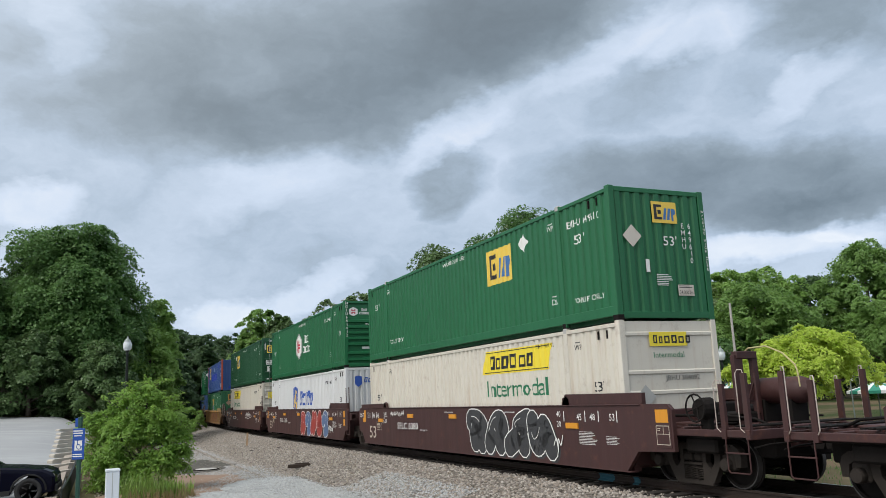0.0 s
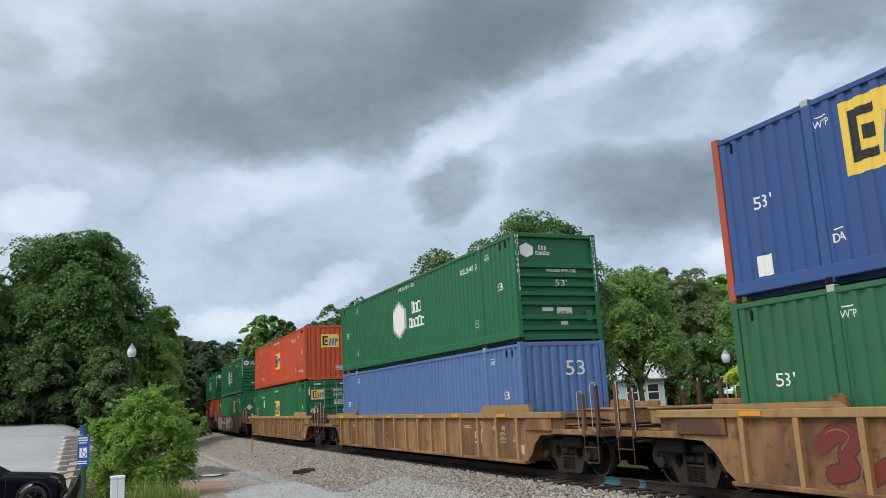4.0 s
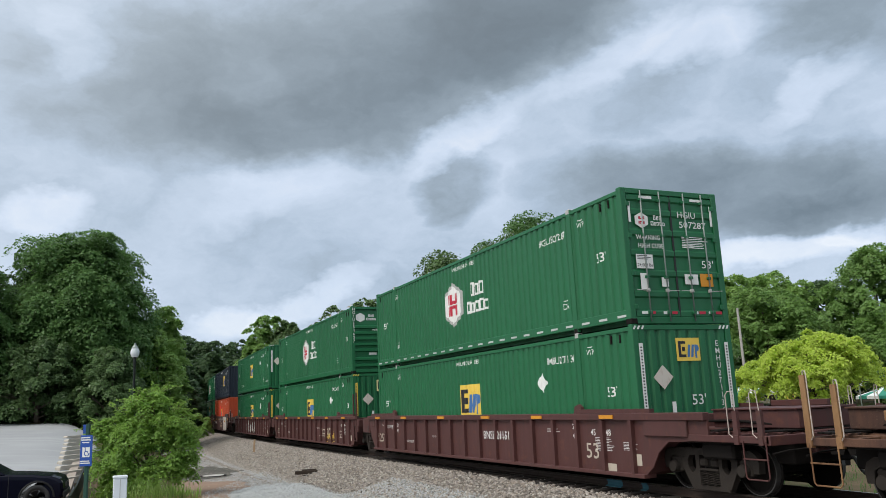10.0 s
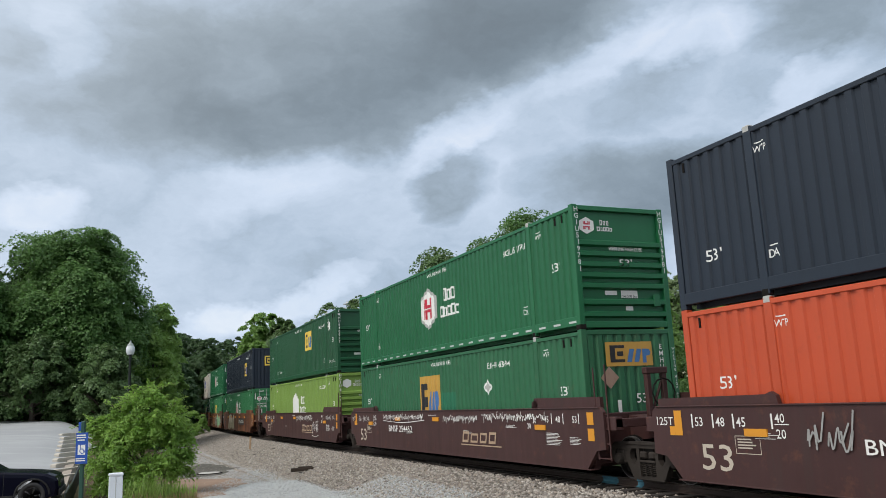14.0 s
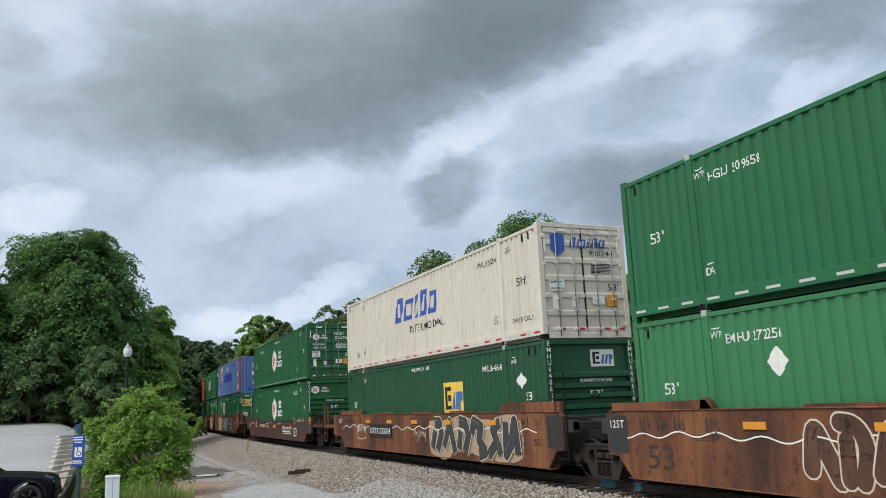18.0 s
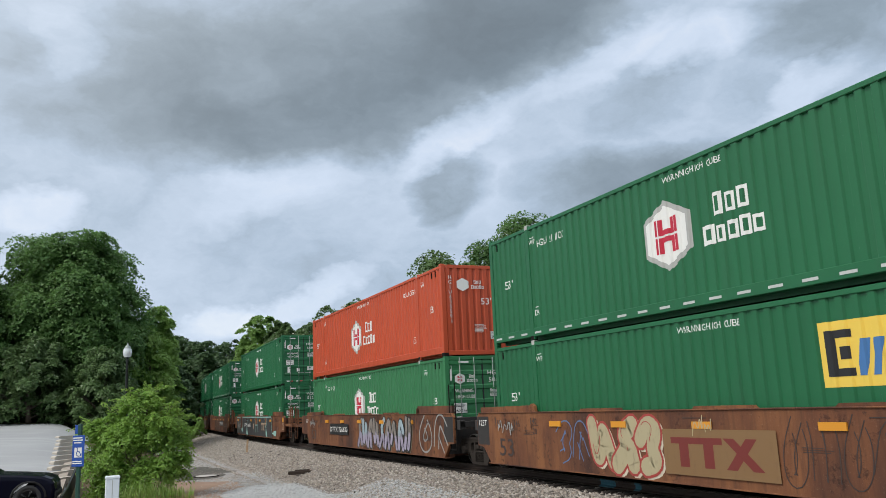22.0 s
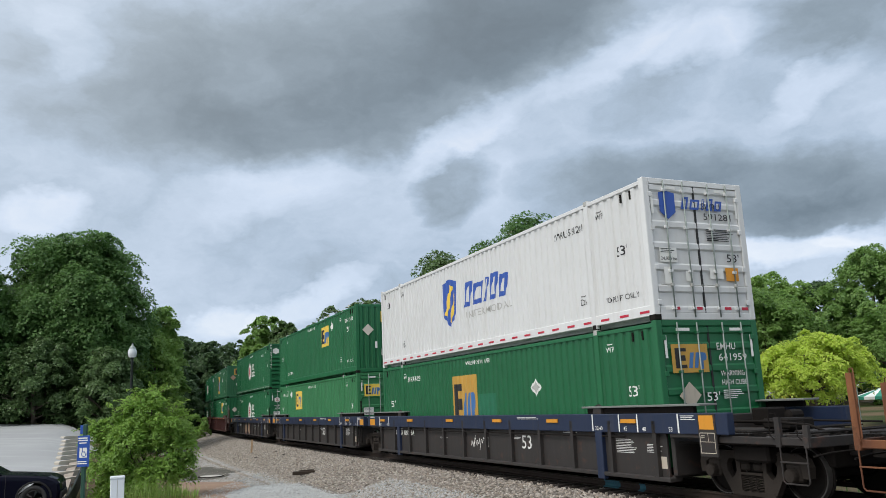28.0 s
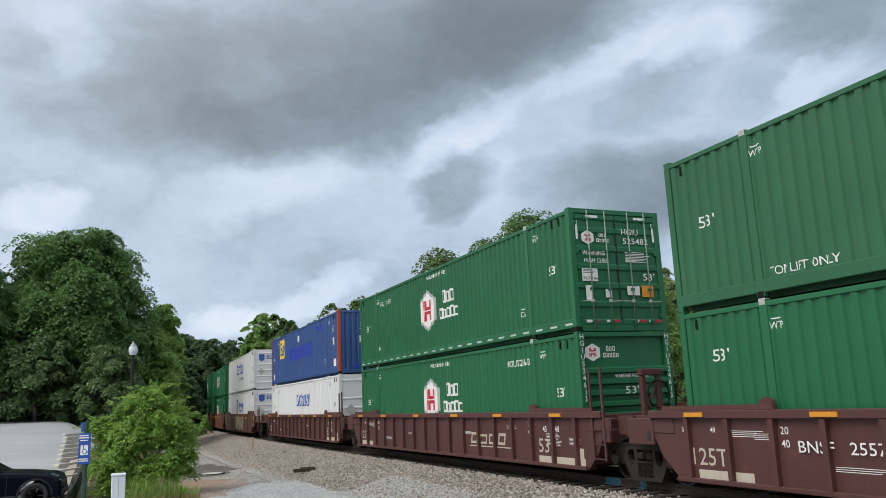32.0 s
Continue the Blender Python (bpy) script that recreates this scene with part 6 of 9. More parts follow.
def well_car(style, mat, front, rear, ring, **o):
    """style: smooth, ribbed or navy. front, rear: True where the car ends in a coupler."""
    body = M[mat]
    chord = M[o.get("chord", mat)]
    words = {"maroon": "maroon", "maroon_red": "red-maroon", "oxide": "dull brown", "rust": "rusty orange-brown", "brown": "weathered brown", "tan": "weathered yellow-brown", "grey_side": "grey-navy"}[mat]
    car = thing("well_car", f"{words} {'ribbed' if style != 'smooth' else 'smooth-sided'} steel railway well car{', with graffiti' if o.get('art') else ''}, on rails", "well car", "cars of the train")
    top = 1.20 if o.get("low") else 1.50 if style == "smooth" else 1.44
    Y = 1.49
    far_end = 9.92 if style == "navy" else 10.1
    near_end = 9.5 if style == "navy" else 9.0
    C0, C1 = far_end if front else near_end, far_end if rear else near_end
    L0, L1 = 9.70 if front else 8.95, 9.70 if rear else 8.95
    quick("well_floor", body, lambda b: [b.box(x - .12, x + .12, -1.34, 1.34, .22, .32, .01) for x in (-7.9, -6.1, -4, -2, 0, 2, 4, 6.1, 7.9)] and b.box(-8.3, 8.3, -1.36, -1.20, .20, .30).box(-8.3, 8.3, 1.20, 1.36, .20, .30), car)
    for sg in (-1, 1):
        S = lambda a, b: sorted((sg * a, sg * b))
        if style == "smooth":
            def plate(b, S=S):
                if o.get("low"):
                    return b.prism([(-L1, .64), (-8.62, .60), (-8.22, .20), (8.22, .20), (8.62, .60), (L0, .64), (L0, 1.34), (8.7, 1.34), (6.25, 1.31), (6.05, 1.20), (-6.05, 1.20), (-6.25, 1.31), (-8.7, 1.34), (-L1, 1.34)], *S(1.41, 1.49))
                return b.prism([(-L1, .64), (-8.62, .60), (-8.22, .20), (8.22, .20), (8.62, .60), (L0, .64), (L0, 1.40), (L0 - .12, 1.50), (-L1 + .12, 1.50), (-L1, 1.40)], *S(1.41, 1.49))
            quick("side_plate", body, plate, car, key=("splate", sg, front, rear, bool(o.get("low"))))
            quick("top_flange", body, lambda b, S=S: b.box(-6.0, 6.0, *S(1.33, 1.515), 1.182, 1.205, .006) if o.get("low") else b.box(-8.8, 8.8, *S(1.33, 1.515), 1.482, 1.505, .006), car, key=("tfl", sg, bool(o.get("low"))))
            quick("bottom_flange", body, lambda b, S=S: b.box(-8.35, 8.35, *S(1.30, 1.50), .185, .21, .006), car, key=("bfl", sg))
            for e in (-1, 1) if not o.get("low") else ():
                quick("raised_sill", body, lambda b, S=S, e=e: b.prism([(e * 5.9, 1.505), (e * 8.8, 1.505), (e * 8.8, 1.72), (e * 6.05, 1.74)] if e > 0 else [(-8.8, 1.505), (-5.9, 1.505), (-6.05, 1.66), (-8.8, 1.64)], *S(1.35, 1.44)), car, key=("rsill", sg, e))
        else:
            def plate(b, S=S):
                if style == "navy":
                    return b.box(-8.2, 8.2, *S(1.36, 1.40), .20, 1.30)
                fr = [(8.20, .20), (8.50, .42), (8.70, .70), (9.0, .90), (10.0, .94), (10.1, .94), (10.1, 1.30)] if front else [(8.30, .20), (8.75, .60), (8.95, .95), (8.95, 1.30)]
                bk = [(-10.1, 1.30), (-10.1, .94), (-10.0, .94), (-9.0, .90), (-8.70, .70), (-8.50, .42), (-8.20, .20)] if rear else [(-8.95, 1.30), (-8.95, .95), (-8.75, .60), (-8.30, .20)]
                return b.prism(bk + fr, *S(1.36, 1.40))
            quick("side_plate", body, plate, car, key=("rplate", sg, front, rear, style))
            quick("top_chord", chord, lambda b, S=S: b.box(-C1, C0, *S(1.33, Y), 1.07 if style == "navy" else 1.30, 1.44, .012), car, key=("tch", sg, style, C0, C1))
            quick("bottom_chord", body, lambda b, S=S: b.box(-8.30, 8.30, *S(1.34, Y), .19, .27, .012), car, key=("bch", sg))
            xs = o.get("ribs", 14)
            for i in range(xs) if sg < 0 else (0, xs // 2, xs - 1):
                x = -7.95 + 15.9 * i / (xs - 1)
                me = cached(("rib", sg, mat), lambda S=S: Bag().prism([(-.045, .26), (.045, .26), (.055, 1.30), (-.055, 1.30)], *S(1.395, Y)).mesh("rib", M[o.get("rib", mat)]))
                part("rib", me, car, at=Matrix.Translation((x, 0, 0)))
            hi = mat != "maroon_red" or front and o.get("tall")
            for e in (-1, 1):
                quick("raised_sill", M["iron"] if style == "navy" else chord, lambda b, S=S, e=e: b.box(*sorted((e * 5.6, e * 9.0)), *S(1.30, 1.38), 1.443, 1.56, .008) if style == "navy" else b.prism([(5.9, 1.444), (8.6, 1.444), (8.6, 1.63 if hi else 1.52), (6.0, 1.64 if hi else 1.53)] if e > 0 else [(-8.6, 1.444), (-5.9, 1.444), (-6.0, 1.53), (-8.6, 1.52)], *S(1.35, 1.46)), car, key=("rsill2", sg, e, style == "navy", hi))
            if style == "navy":
                for e in (-1, 1):
                    quick("deck_plank", M["planks"], lambda b, S=S, e=e: b.box(*sorted((e * 5.5, e * 9.25)), *S(1.05, 1.46), 1.562, 1.60, .006), car, key=("plank", sg, e))
                for x in (-6.1, 6.1):
                    quick("side_post", chord, lambda b, S=S, x=x: b.box(x - .12, x + .12, *S(1.38, Y + .004), .12, 1.10, .012), car, key=("spost", sg, x))
                quick("side_pipe", M["iron"], lambda b, S=S: b.tube([(-7.9, sg * 1.47, .99), (7.0, sg * 1.47, .99)], .018, 6), car, key=("pipe", sg))
        for x in (6.05, -6.05):
            quick("corner_guide", M["rust"] if style == "smooth" and mat == "rust" else body, lambda b, S=S, x=x: b.prism([(x - .16, top), (x + .16, top), (x + .13, top + .14), (x + .02, top + .20), (x - .12, top + .15)], *S(1.36, 1.44)), car, key=("guide", sg, x, top))
        for x in (-3.2, 0.4, 3.4):
            if style == "smooth" and mat == "rust":
                quick("sill_lip", body, lambda b, S=S, x=x: b.prism([(x - .75, top), (x + .75, top), (x + .68, top + .055), (x - .68, top + .055)], *S(1.38, 1.47)), car, key=("lip", sg, x))
    if mat == "rust":
        for e, end in ((1, front), (-1, rear)):
            if not end:
                soot_end(e)(car, -Y)
    for sg, end in ((1, front), (-1, rear)):
        if end:
            end_platform(car, sg, body, M["whiterod"] if mat in ("maroon", "maroon_red", "brown", "tan") else M["iron"] if style == "navy" else body, tall=o.get("tall", False) and sg > 0, wheel=o.get("wheel", False) and sg > 0, wide=style != "smooth", bare=style == "navy" or mat == "oxide", posts=chord if mat == "brown" else M["brown"] if mat == "tan" else None)
            truck(car, sg * (9.9 if style == "navy" else 9.65))
        else:
            joint(car, sg, M["soot"] if mat == "rust" else body, o.get("ladder", True) and sg > 0, o.get("tall", False))
            if o.get("tank") and sg > 0:
                quick("air_tank", M["iron"], lambda b: b.lathe([(.05, -.42), (.17, -.40), (.21, -.32), (.21, .32), (.17, .40), (.05, .42)], "x", 16, (9.15, -.55, 1.66)).box(8.9, 8.98, -.75, -.35, 1.2, 1.5, .01).box(9.3, 9.38, -.75, -.35, 1.2, 1.5, .01), car, key=("jtank",))
            if style == "ribbed":
                for e in (-1, 1):
                    quick("end_panel", body, lambda b, sg=sg, e=e: b.box(*sorted((sg * 8.95, sg * (9.22 if sg > 0 else 9.74))), *sorted((e * 1.36, e * 1.44)), .80, 1.30, .012).box(*sorted((sg * 9.22, sg * 9.76)), *sorted((e * 1.14, e * 1.20)), .95, 1.34, .01), car, key=("epanel", sg, e))
                side_mark("lift_slot", [rect(sg * 9.08 - .045, sg * 9.08 + .045, .88, 1.06)], M["k"], car, -1.444, .003, "", ("slot", sg))
            if sg < 0:
                truck(car, -9.775)
    # reflectors and stencils
    y = -Y
    if style == "navy":
        plates = [(8.99, 9.47)] * (not front) + [(-9.18, -8.61) if not rear else (-9.90, -9.40)]
        for x, x1 in plates:
            side_mark("reflector", [rect(x, x1, 1.115, 1.345)], M["amber"], car, y, .004, "yellow reflector plate", ("endref", x))
        side_mark("handling_note", lines(-9.18, -8.61, 1.43, 2, .016, .014) if not rear else lines(-9.05, -8.55, 1.41, 2, .022, .028), M["w"], car, y, .004, "", ("hnote", rear))
        side_mark("stencil_numbers", text_polys("53", -7.98, 1.11, .12) + text_polys("48", -7.25, 1.11, .12) + [rect(x, x + .045, 1.085, 1.43) for x in (-8.09, -7.06)], M["w"], car, y, .004, "", ("rsten",))
        if rear:
            quick("brake_reservoir", M["black"], lambda b: b.lathe([(.04, -.25), (.17, -.24), (.22, -.17), (.22, .17), (.17, .24), (.04, .25)], "x", 14, (-9.27, 0, 1.84)).box(-9.42, -9.12, -.16, .16, 1.06, 1.66, .02).tube([(-9.27, -.26 * math.cos(q * .35), 1.95 + .27 * math.sin(q * .35)) for q in range(10)], .016, 5), car, "black reservoir with a hoop handle", key=("brakeres",))
    yp = -Y if style == "smooth" else -1.40
    for x in o["ambers"] if o.get("ambers") else {"maroon": (-6.36, -3.4, 0.0, 6.36), "oxide": (-8.2, -5.7, -2.05, .35, 5.0)}.get(mat, (-4.9, -2.5, -.1, 2.6, 5.5)) if style == "smooth" else (-7.7, -4.9, -1.6, 1.5, 4.3, 7.2):
        z = (1.00 if mat == "maroon" and abs(x) > 5 else 1.17) if style == "smooth" else 1.26 if style == "navy" else 1.33
        z = o.get("amber_z", z)
        me = cached(("refl", style, z), lambda: Bag().box(-.24, .24, y - .030, y - .001, z, z + (.12 if style == "smooth" else .075)).mesh("reflector", M["amber"]))
        part("reflector", me, car, at=Matrix.Translation((x, 0, 0)))
    side_mark("reflector", [rect(9.24, 9.60, 1.16, 1.40)], M["amber"], car, y - .012, .003, "yellow reflector plate", ("bigref",)) if style != "ribbed" and front else None
    if style != "ribbed" and front:
        side_mark("data_board", ribbon([(9.24, .76), (9.60, .76), (9.60, 1.10), (9.24, 1.10), (9.24, .75)], .014) + ribbon([(9.24, .95), (9.60, .95)], .010) + ribbon([(9.44, .95), (9.44, 1.10)], .010) + lines(9.27, 9.4, 1.06, 2, .014, .02), M["wfade"], car, y - .012, .003, "", ("dboard",))
    quick("placard_holder", body, lambda b: b.box(9.20, 9.64, y - .012, y + .02, .70, 1.43, .004), car, key=("holder", style)) if style != "ribbed" and front else None
    ink = M["w"] if mat in ("maroon", "maroon_red", "oxide", "grey_side") else M["kfade" if style == "smooth" else "wfade"]
    small = [p for q in (text_polys("53", 7.75, 1.18, .20), text_polys("48", 7.05, 1.18, .20), text_polys("45", 6.55, 1.18, .20), text_polys("40", 5.72, 1.25, .18), text_polys("20", 5.72, 1.03, .18)) for p in q] + [rect(x, x + .03, 1.15, 1.38) for x in (8.0, 7.36, 6.86, 6.02)] if style == "smooth" else [p for q in (text_polys("53", 7.8, .98, .19), text_polys("48", 7.0, .98, .19), text_polys("45", 6.45, .98, .19), text_polys("20", 5.72, 1.10, .17), text_polys("40", 5.72, .90, .17)) for p in q]
    if style == "navy":
        small = [p for q in (text_polys("20/40", 6.02, 1.11, .12), text_polys("45", 7.02, 1.11, .12), text_polys("48", 7.62, 1.11, .12), text_polys("53", 8.40, 1.11, .12)) for p in q] + [rect(x, x + .04, 1.085, 1.43) for x in (5.92, 6.86, 7.46, 8.66)] + lines(2.6, 3.9, 1.38, 2, .012, .02) + lines(8.75, 9.15, 1.40, 3, .014, .018)
    side_mark("stencil_numbers", small, ink, car, -Y - .003 if style == "navy" else yp, key=("sten", style, ink.name))
    side_mark("length_stencil", text_polys("53", 5.6 if o.get("low") else {"smooth": -7.72, "navy": 2.6}.get(style, 5.3 if mat != "maroon_red" else 6.2), .42 if style == "smooth" else .62 if mat != "maroon_red" else .50, .62 if style == "smooth" else .46, .78 if style == "smooth" else .50), (M["wfade"] if mat in ("maroon", "maroon_red") else ink) if mat != "rust" else M["kfade"], car, yp, key=("w53", style, mat))
    side_mark("data_stencil", lines(6.6, 7.3, .94, 9, .010, .022) + lines(2.0, 2.6, .92, 3, .010, .022) + lines(7.6, 8.1, .86, 6, .009, .020) + lines(-6.4, -5.9, 1.06, 4, .009, .02) + lines(4.6, 5.2, 1.10, 3, .009, .02) + lines(-2.6, -1.9, .80, 2, .009, .02) + lines(-.6, .3, 1.36, 1, .016) + lines(3.2, 4.0, 1.36, 1, .016), ink, car, yp, key=("data", style, ink.name)) if not o.get("low") else side_mark("data_stencil", lines(-1.0, -.2, 1.10, 1, .02) + lines(.3, 1.1, .98, 2, .012, .025) + lines(1.5, 2.2, 1.08, 3, .012, .02) + lines(-2.3, -1.8, 1.06, 1, .03), ink, car, yp, key=("data low",))
    side_mark("data_label", [rect(8.0, 8.16, .42, .64)], M["wfade"], car, yp, key=("dlab", style)) if style != "smooth" else None
    dz = -.21 if o.get("low") else 0.0
    if style == "smooth" and mat in ("maroon", "oxide", "rust"):
        if mat != "oxide":
            side_mark("load_stencil", text_polys("125T", -8.86, 1.16, .21, .50), M["w"], car, yp, key=("125", mat))
        tail = [p for x, n in ((-7.78, "53"), (-7.26, "48"), (-6.78, "45")) for p in text_polys(n, x, 1.15 + dz, .22)] + text_polys("40", -5.95, 1.22 + dz, .20) + text_polys("20", -5.95, .98 + dz, .20)
        side_mark("stencil_numbers", tail + [rect(x, x + .035, 1.12 + dz, 1.36 + dz) for x in (-7.86, -7.34, -6.86, -6.03)] + [rect(-5.96, -5.68, 1.185 + dz, 1.20 + dz)], ink, car, yp, .006, key=("strail", mat))
        if mat == "maroon":
            side_mark("reflector", [rect(-8.32, -8.12, .98, 1.42), rect(-8.46, -8.32, .98, 1.14)], M["amber"], car, yp, .006, "yellow reflector bracket", ("yl",))
            side_mark("data_board", ribbon([(-6.84, .72), (-6.30, .72), (-6.30, 1.0), (-6.84, 1.0), (-6.84, .71)], .012) + lines(-6.79, -6.35, .96, 4, .022, .024), M["wfade"], car, yp, .006, "", ("dbr",))
            if not front:
                side_mark("reflector", [rect(8.34, 8.58, 1.14, 1.40), rect(8.34, 8.58, .80, 1.06)], M["amber"], car, yp, .006, "yellow reflector plates", ("yr",))
    if mat == "maroon_red":
        side_mark("load_stencil", text_polys("125T", -8.0, .50, .42, .95), M["wfade"], car, yp, key=("125r",))
        side_mark("stencil_numbers", text_polys("20", -5.85, 1.06, .17) + text_polys("53", -8.16, 1.06, .13) + text_polys("48", -7.42, 1.06, .13) + text_polys("40", -5.85, .86, .17) + lines(-6.9, -6.2, 1.1, 4, .010, .02) + lines(-4.9, -4.0, .62, 3, .010, .02), ink, car, yp, key=("strr",))
    if ring:
        side_mark("car_number", text_polys(ring, o.get("nx", 2.0), .80, o.get("nh", .30), o.get("nw", 2.6)), M["w"], car, yp, .0320)
        if o.get("board"):
            side_mark("number_board", [rect(o["nx"] - .12, o["nx"] + o.get("nw", 2.6) + .14, .68, 1.14)], M["k"], car, yp, .0285)
    for kind, *a in o.get("art", ()):
        more = a.pop() if isinstance(a[-1], dict) else {}
        {"g": graffiti, "t": tag, "o": ghost}[kind](car, yp, *a, **more)
    for fn in o.get("extra", ()):
        fn(car, yp)
    if o.get("logo"):
        lx, mt = o["logo"]
        side_mark("brand_word", blocks(lx, .60, (.40, .45, .40, .40), .30, .14, .25) + [rect(lx - .1, lx + 2.4, .52, .55)], M[mt], car, yp, .009)
    return car


def charcoal_coat(car, y):
    """Charcoal panels with teal rims, rust left showing in notches between them, and plain sand-coloured bars."""
    coat = [rect(-8.7, -6.92, .30, 1.42), rect(-6.92, -5.83, .26, .56), rect(-5.83, -4.17, .24, 1.42), rect(-4.17, -3.62, .24, .96), rect(-3.62, -.30, .24, 1.42), rect(-.30, .65, .24, .92), rect(.65, 3.55, .24, 1.42), rect(3.55, 4.07, .24, .98), rect(4.07, 5.72, .24, 1.42), [(5.72, .24), (6.02, .24), (5.98, .50), (5.74, 1.42), (5.72, 1.42)]]
    side_mark("spray_coat", coat, M["charcoal"], car, y, .0025, "charcoal coat sprayed over the rust")
    edge = ribbon([(-8.72, 1.44), (-6.96, 1.44), (-6.92, .56)], .06) + ribbon([(-5.83, .56), (-5.83, 1.44), (5.74, 1.44), (5.98, .52), (6.45, .48), (7.3, .44)], .07)
    edge += ribbon([(-4.17, 1.44), (-4.10, 1.0), (-3.90, .94), (-3.66, 1.0), (-3.60, 1.44)], .055) + ribbon([(-.30, 1.44), (-.14, .94), (-.02, .46)], .06) + ribbon([(.65, 1.44), (.76, .94), (.90, .48)], .06) + ribbon([(-.14, .93), (.76, .93)], .06)
    edge += ribbon([(3.53, 1.44), (3.66, 1.04), (3.93, .78), (4.10, 1.02), (4.08, 1.44)], .06)
    edge += [[(-3.98, .42), (-4.00, .25), (-3.30, .25), (-3.55, .50), (-3.83, .78)], [(3.82, .50), (3.95, .25), (4.38, .25), (4.25, .52), (3.94, .74)], blob(-6.0, .56, .7, .26, random.Random(5), 14), blob(6.9, .50, .9, .30, random.Random(6), 14)]
    side_mark("spray_edge", edge, M["teal"], car, y, .006, "pale teal sprayed edge")
    bars = [rect(2.25, 2.83, .98, 1.08), rect(2.45, 2.63, .70, .98), rect(2.38, 2.71, .63, .70), rect(2.90, 3.48, .98, 1.08), rect(3.08, 3.27, .70, .98), rect(3.0, 3.35, .63, .70), [(3.62, 1.08), (3.72, 1.08), (3.93, .88), (3.90, .82)], rect(3.74, 4.06, 1.0, 1.09), blob(-.84, .86, .26, .36, random.Random(7), 14)]
    side_mark("panel_bars", bars, M["sand"], car, y, .008)


def putty_patch(car, y):
    side_mark("spray_coat", [[(4.78, .24), (8.16, .24), (8.2, .36), (8.08, .66), (7.96, .9), (7.99, 1.1), (8.06, 1.28), (8.0, 1.46), (4.72, 1.46), (4.70, 1.3), (4.80, 1.12), (4.86, .8), (4.79, .5)]], M["putty"], car, y, .0025, "pale grey patch sprayed over the side")
    side_mark("graffiti_line", ribbon([(5.7, .70), (6.1, .52), (6.2, .40), (6.42, .40), (6.62, .50), (6.66, .66)], .014), M["k"], car, y, .008, "thin dark line of spray paint")


def white_label(x0, x1):
    def go(car, y):
        side_mark("primer_patch", [rect(x0, x1, .24, .42)], M["wfade"], car, y, .003, "pale primer patch")
    return go


def circle_badge(x):
    def go(car, y):
        ring = [(x + .17 * math.cos(a), .94 + .17 * math.sin(a)) for a in [q * .3142 for q in range(21)]]
        side_mark("plate_circle", ribbon(ring, .016) + lines(x - .09, x + .09, 1.03, 3, .03, .03), M["w"], car, y, .006)
    return go


def wave_line(car, y):
    side_mark("spray_line", ribbon([(x * .12, 1.04 + .05 * math.sin(x * .75) + .03 * math.sin(x * .21)) for x in range(-69, 66)], .026), M["w"], car, y, .005, "wavy white sprayed line")


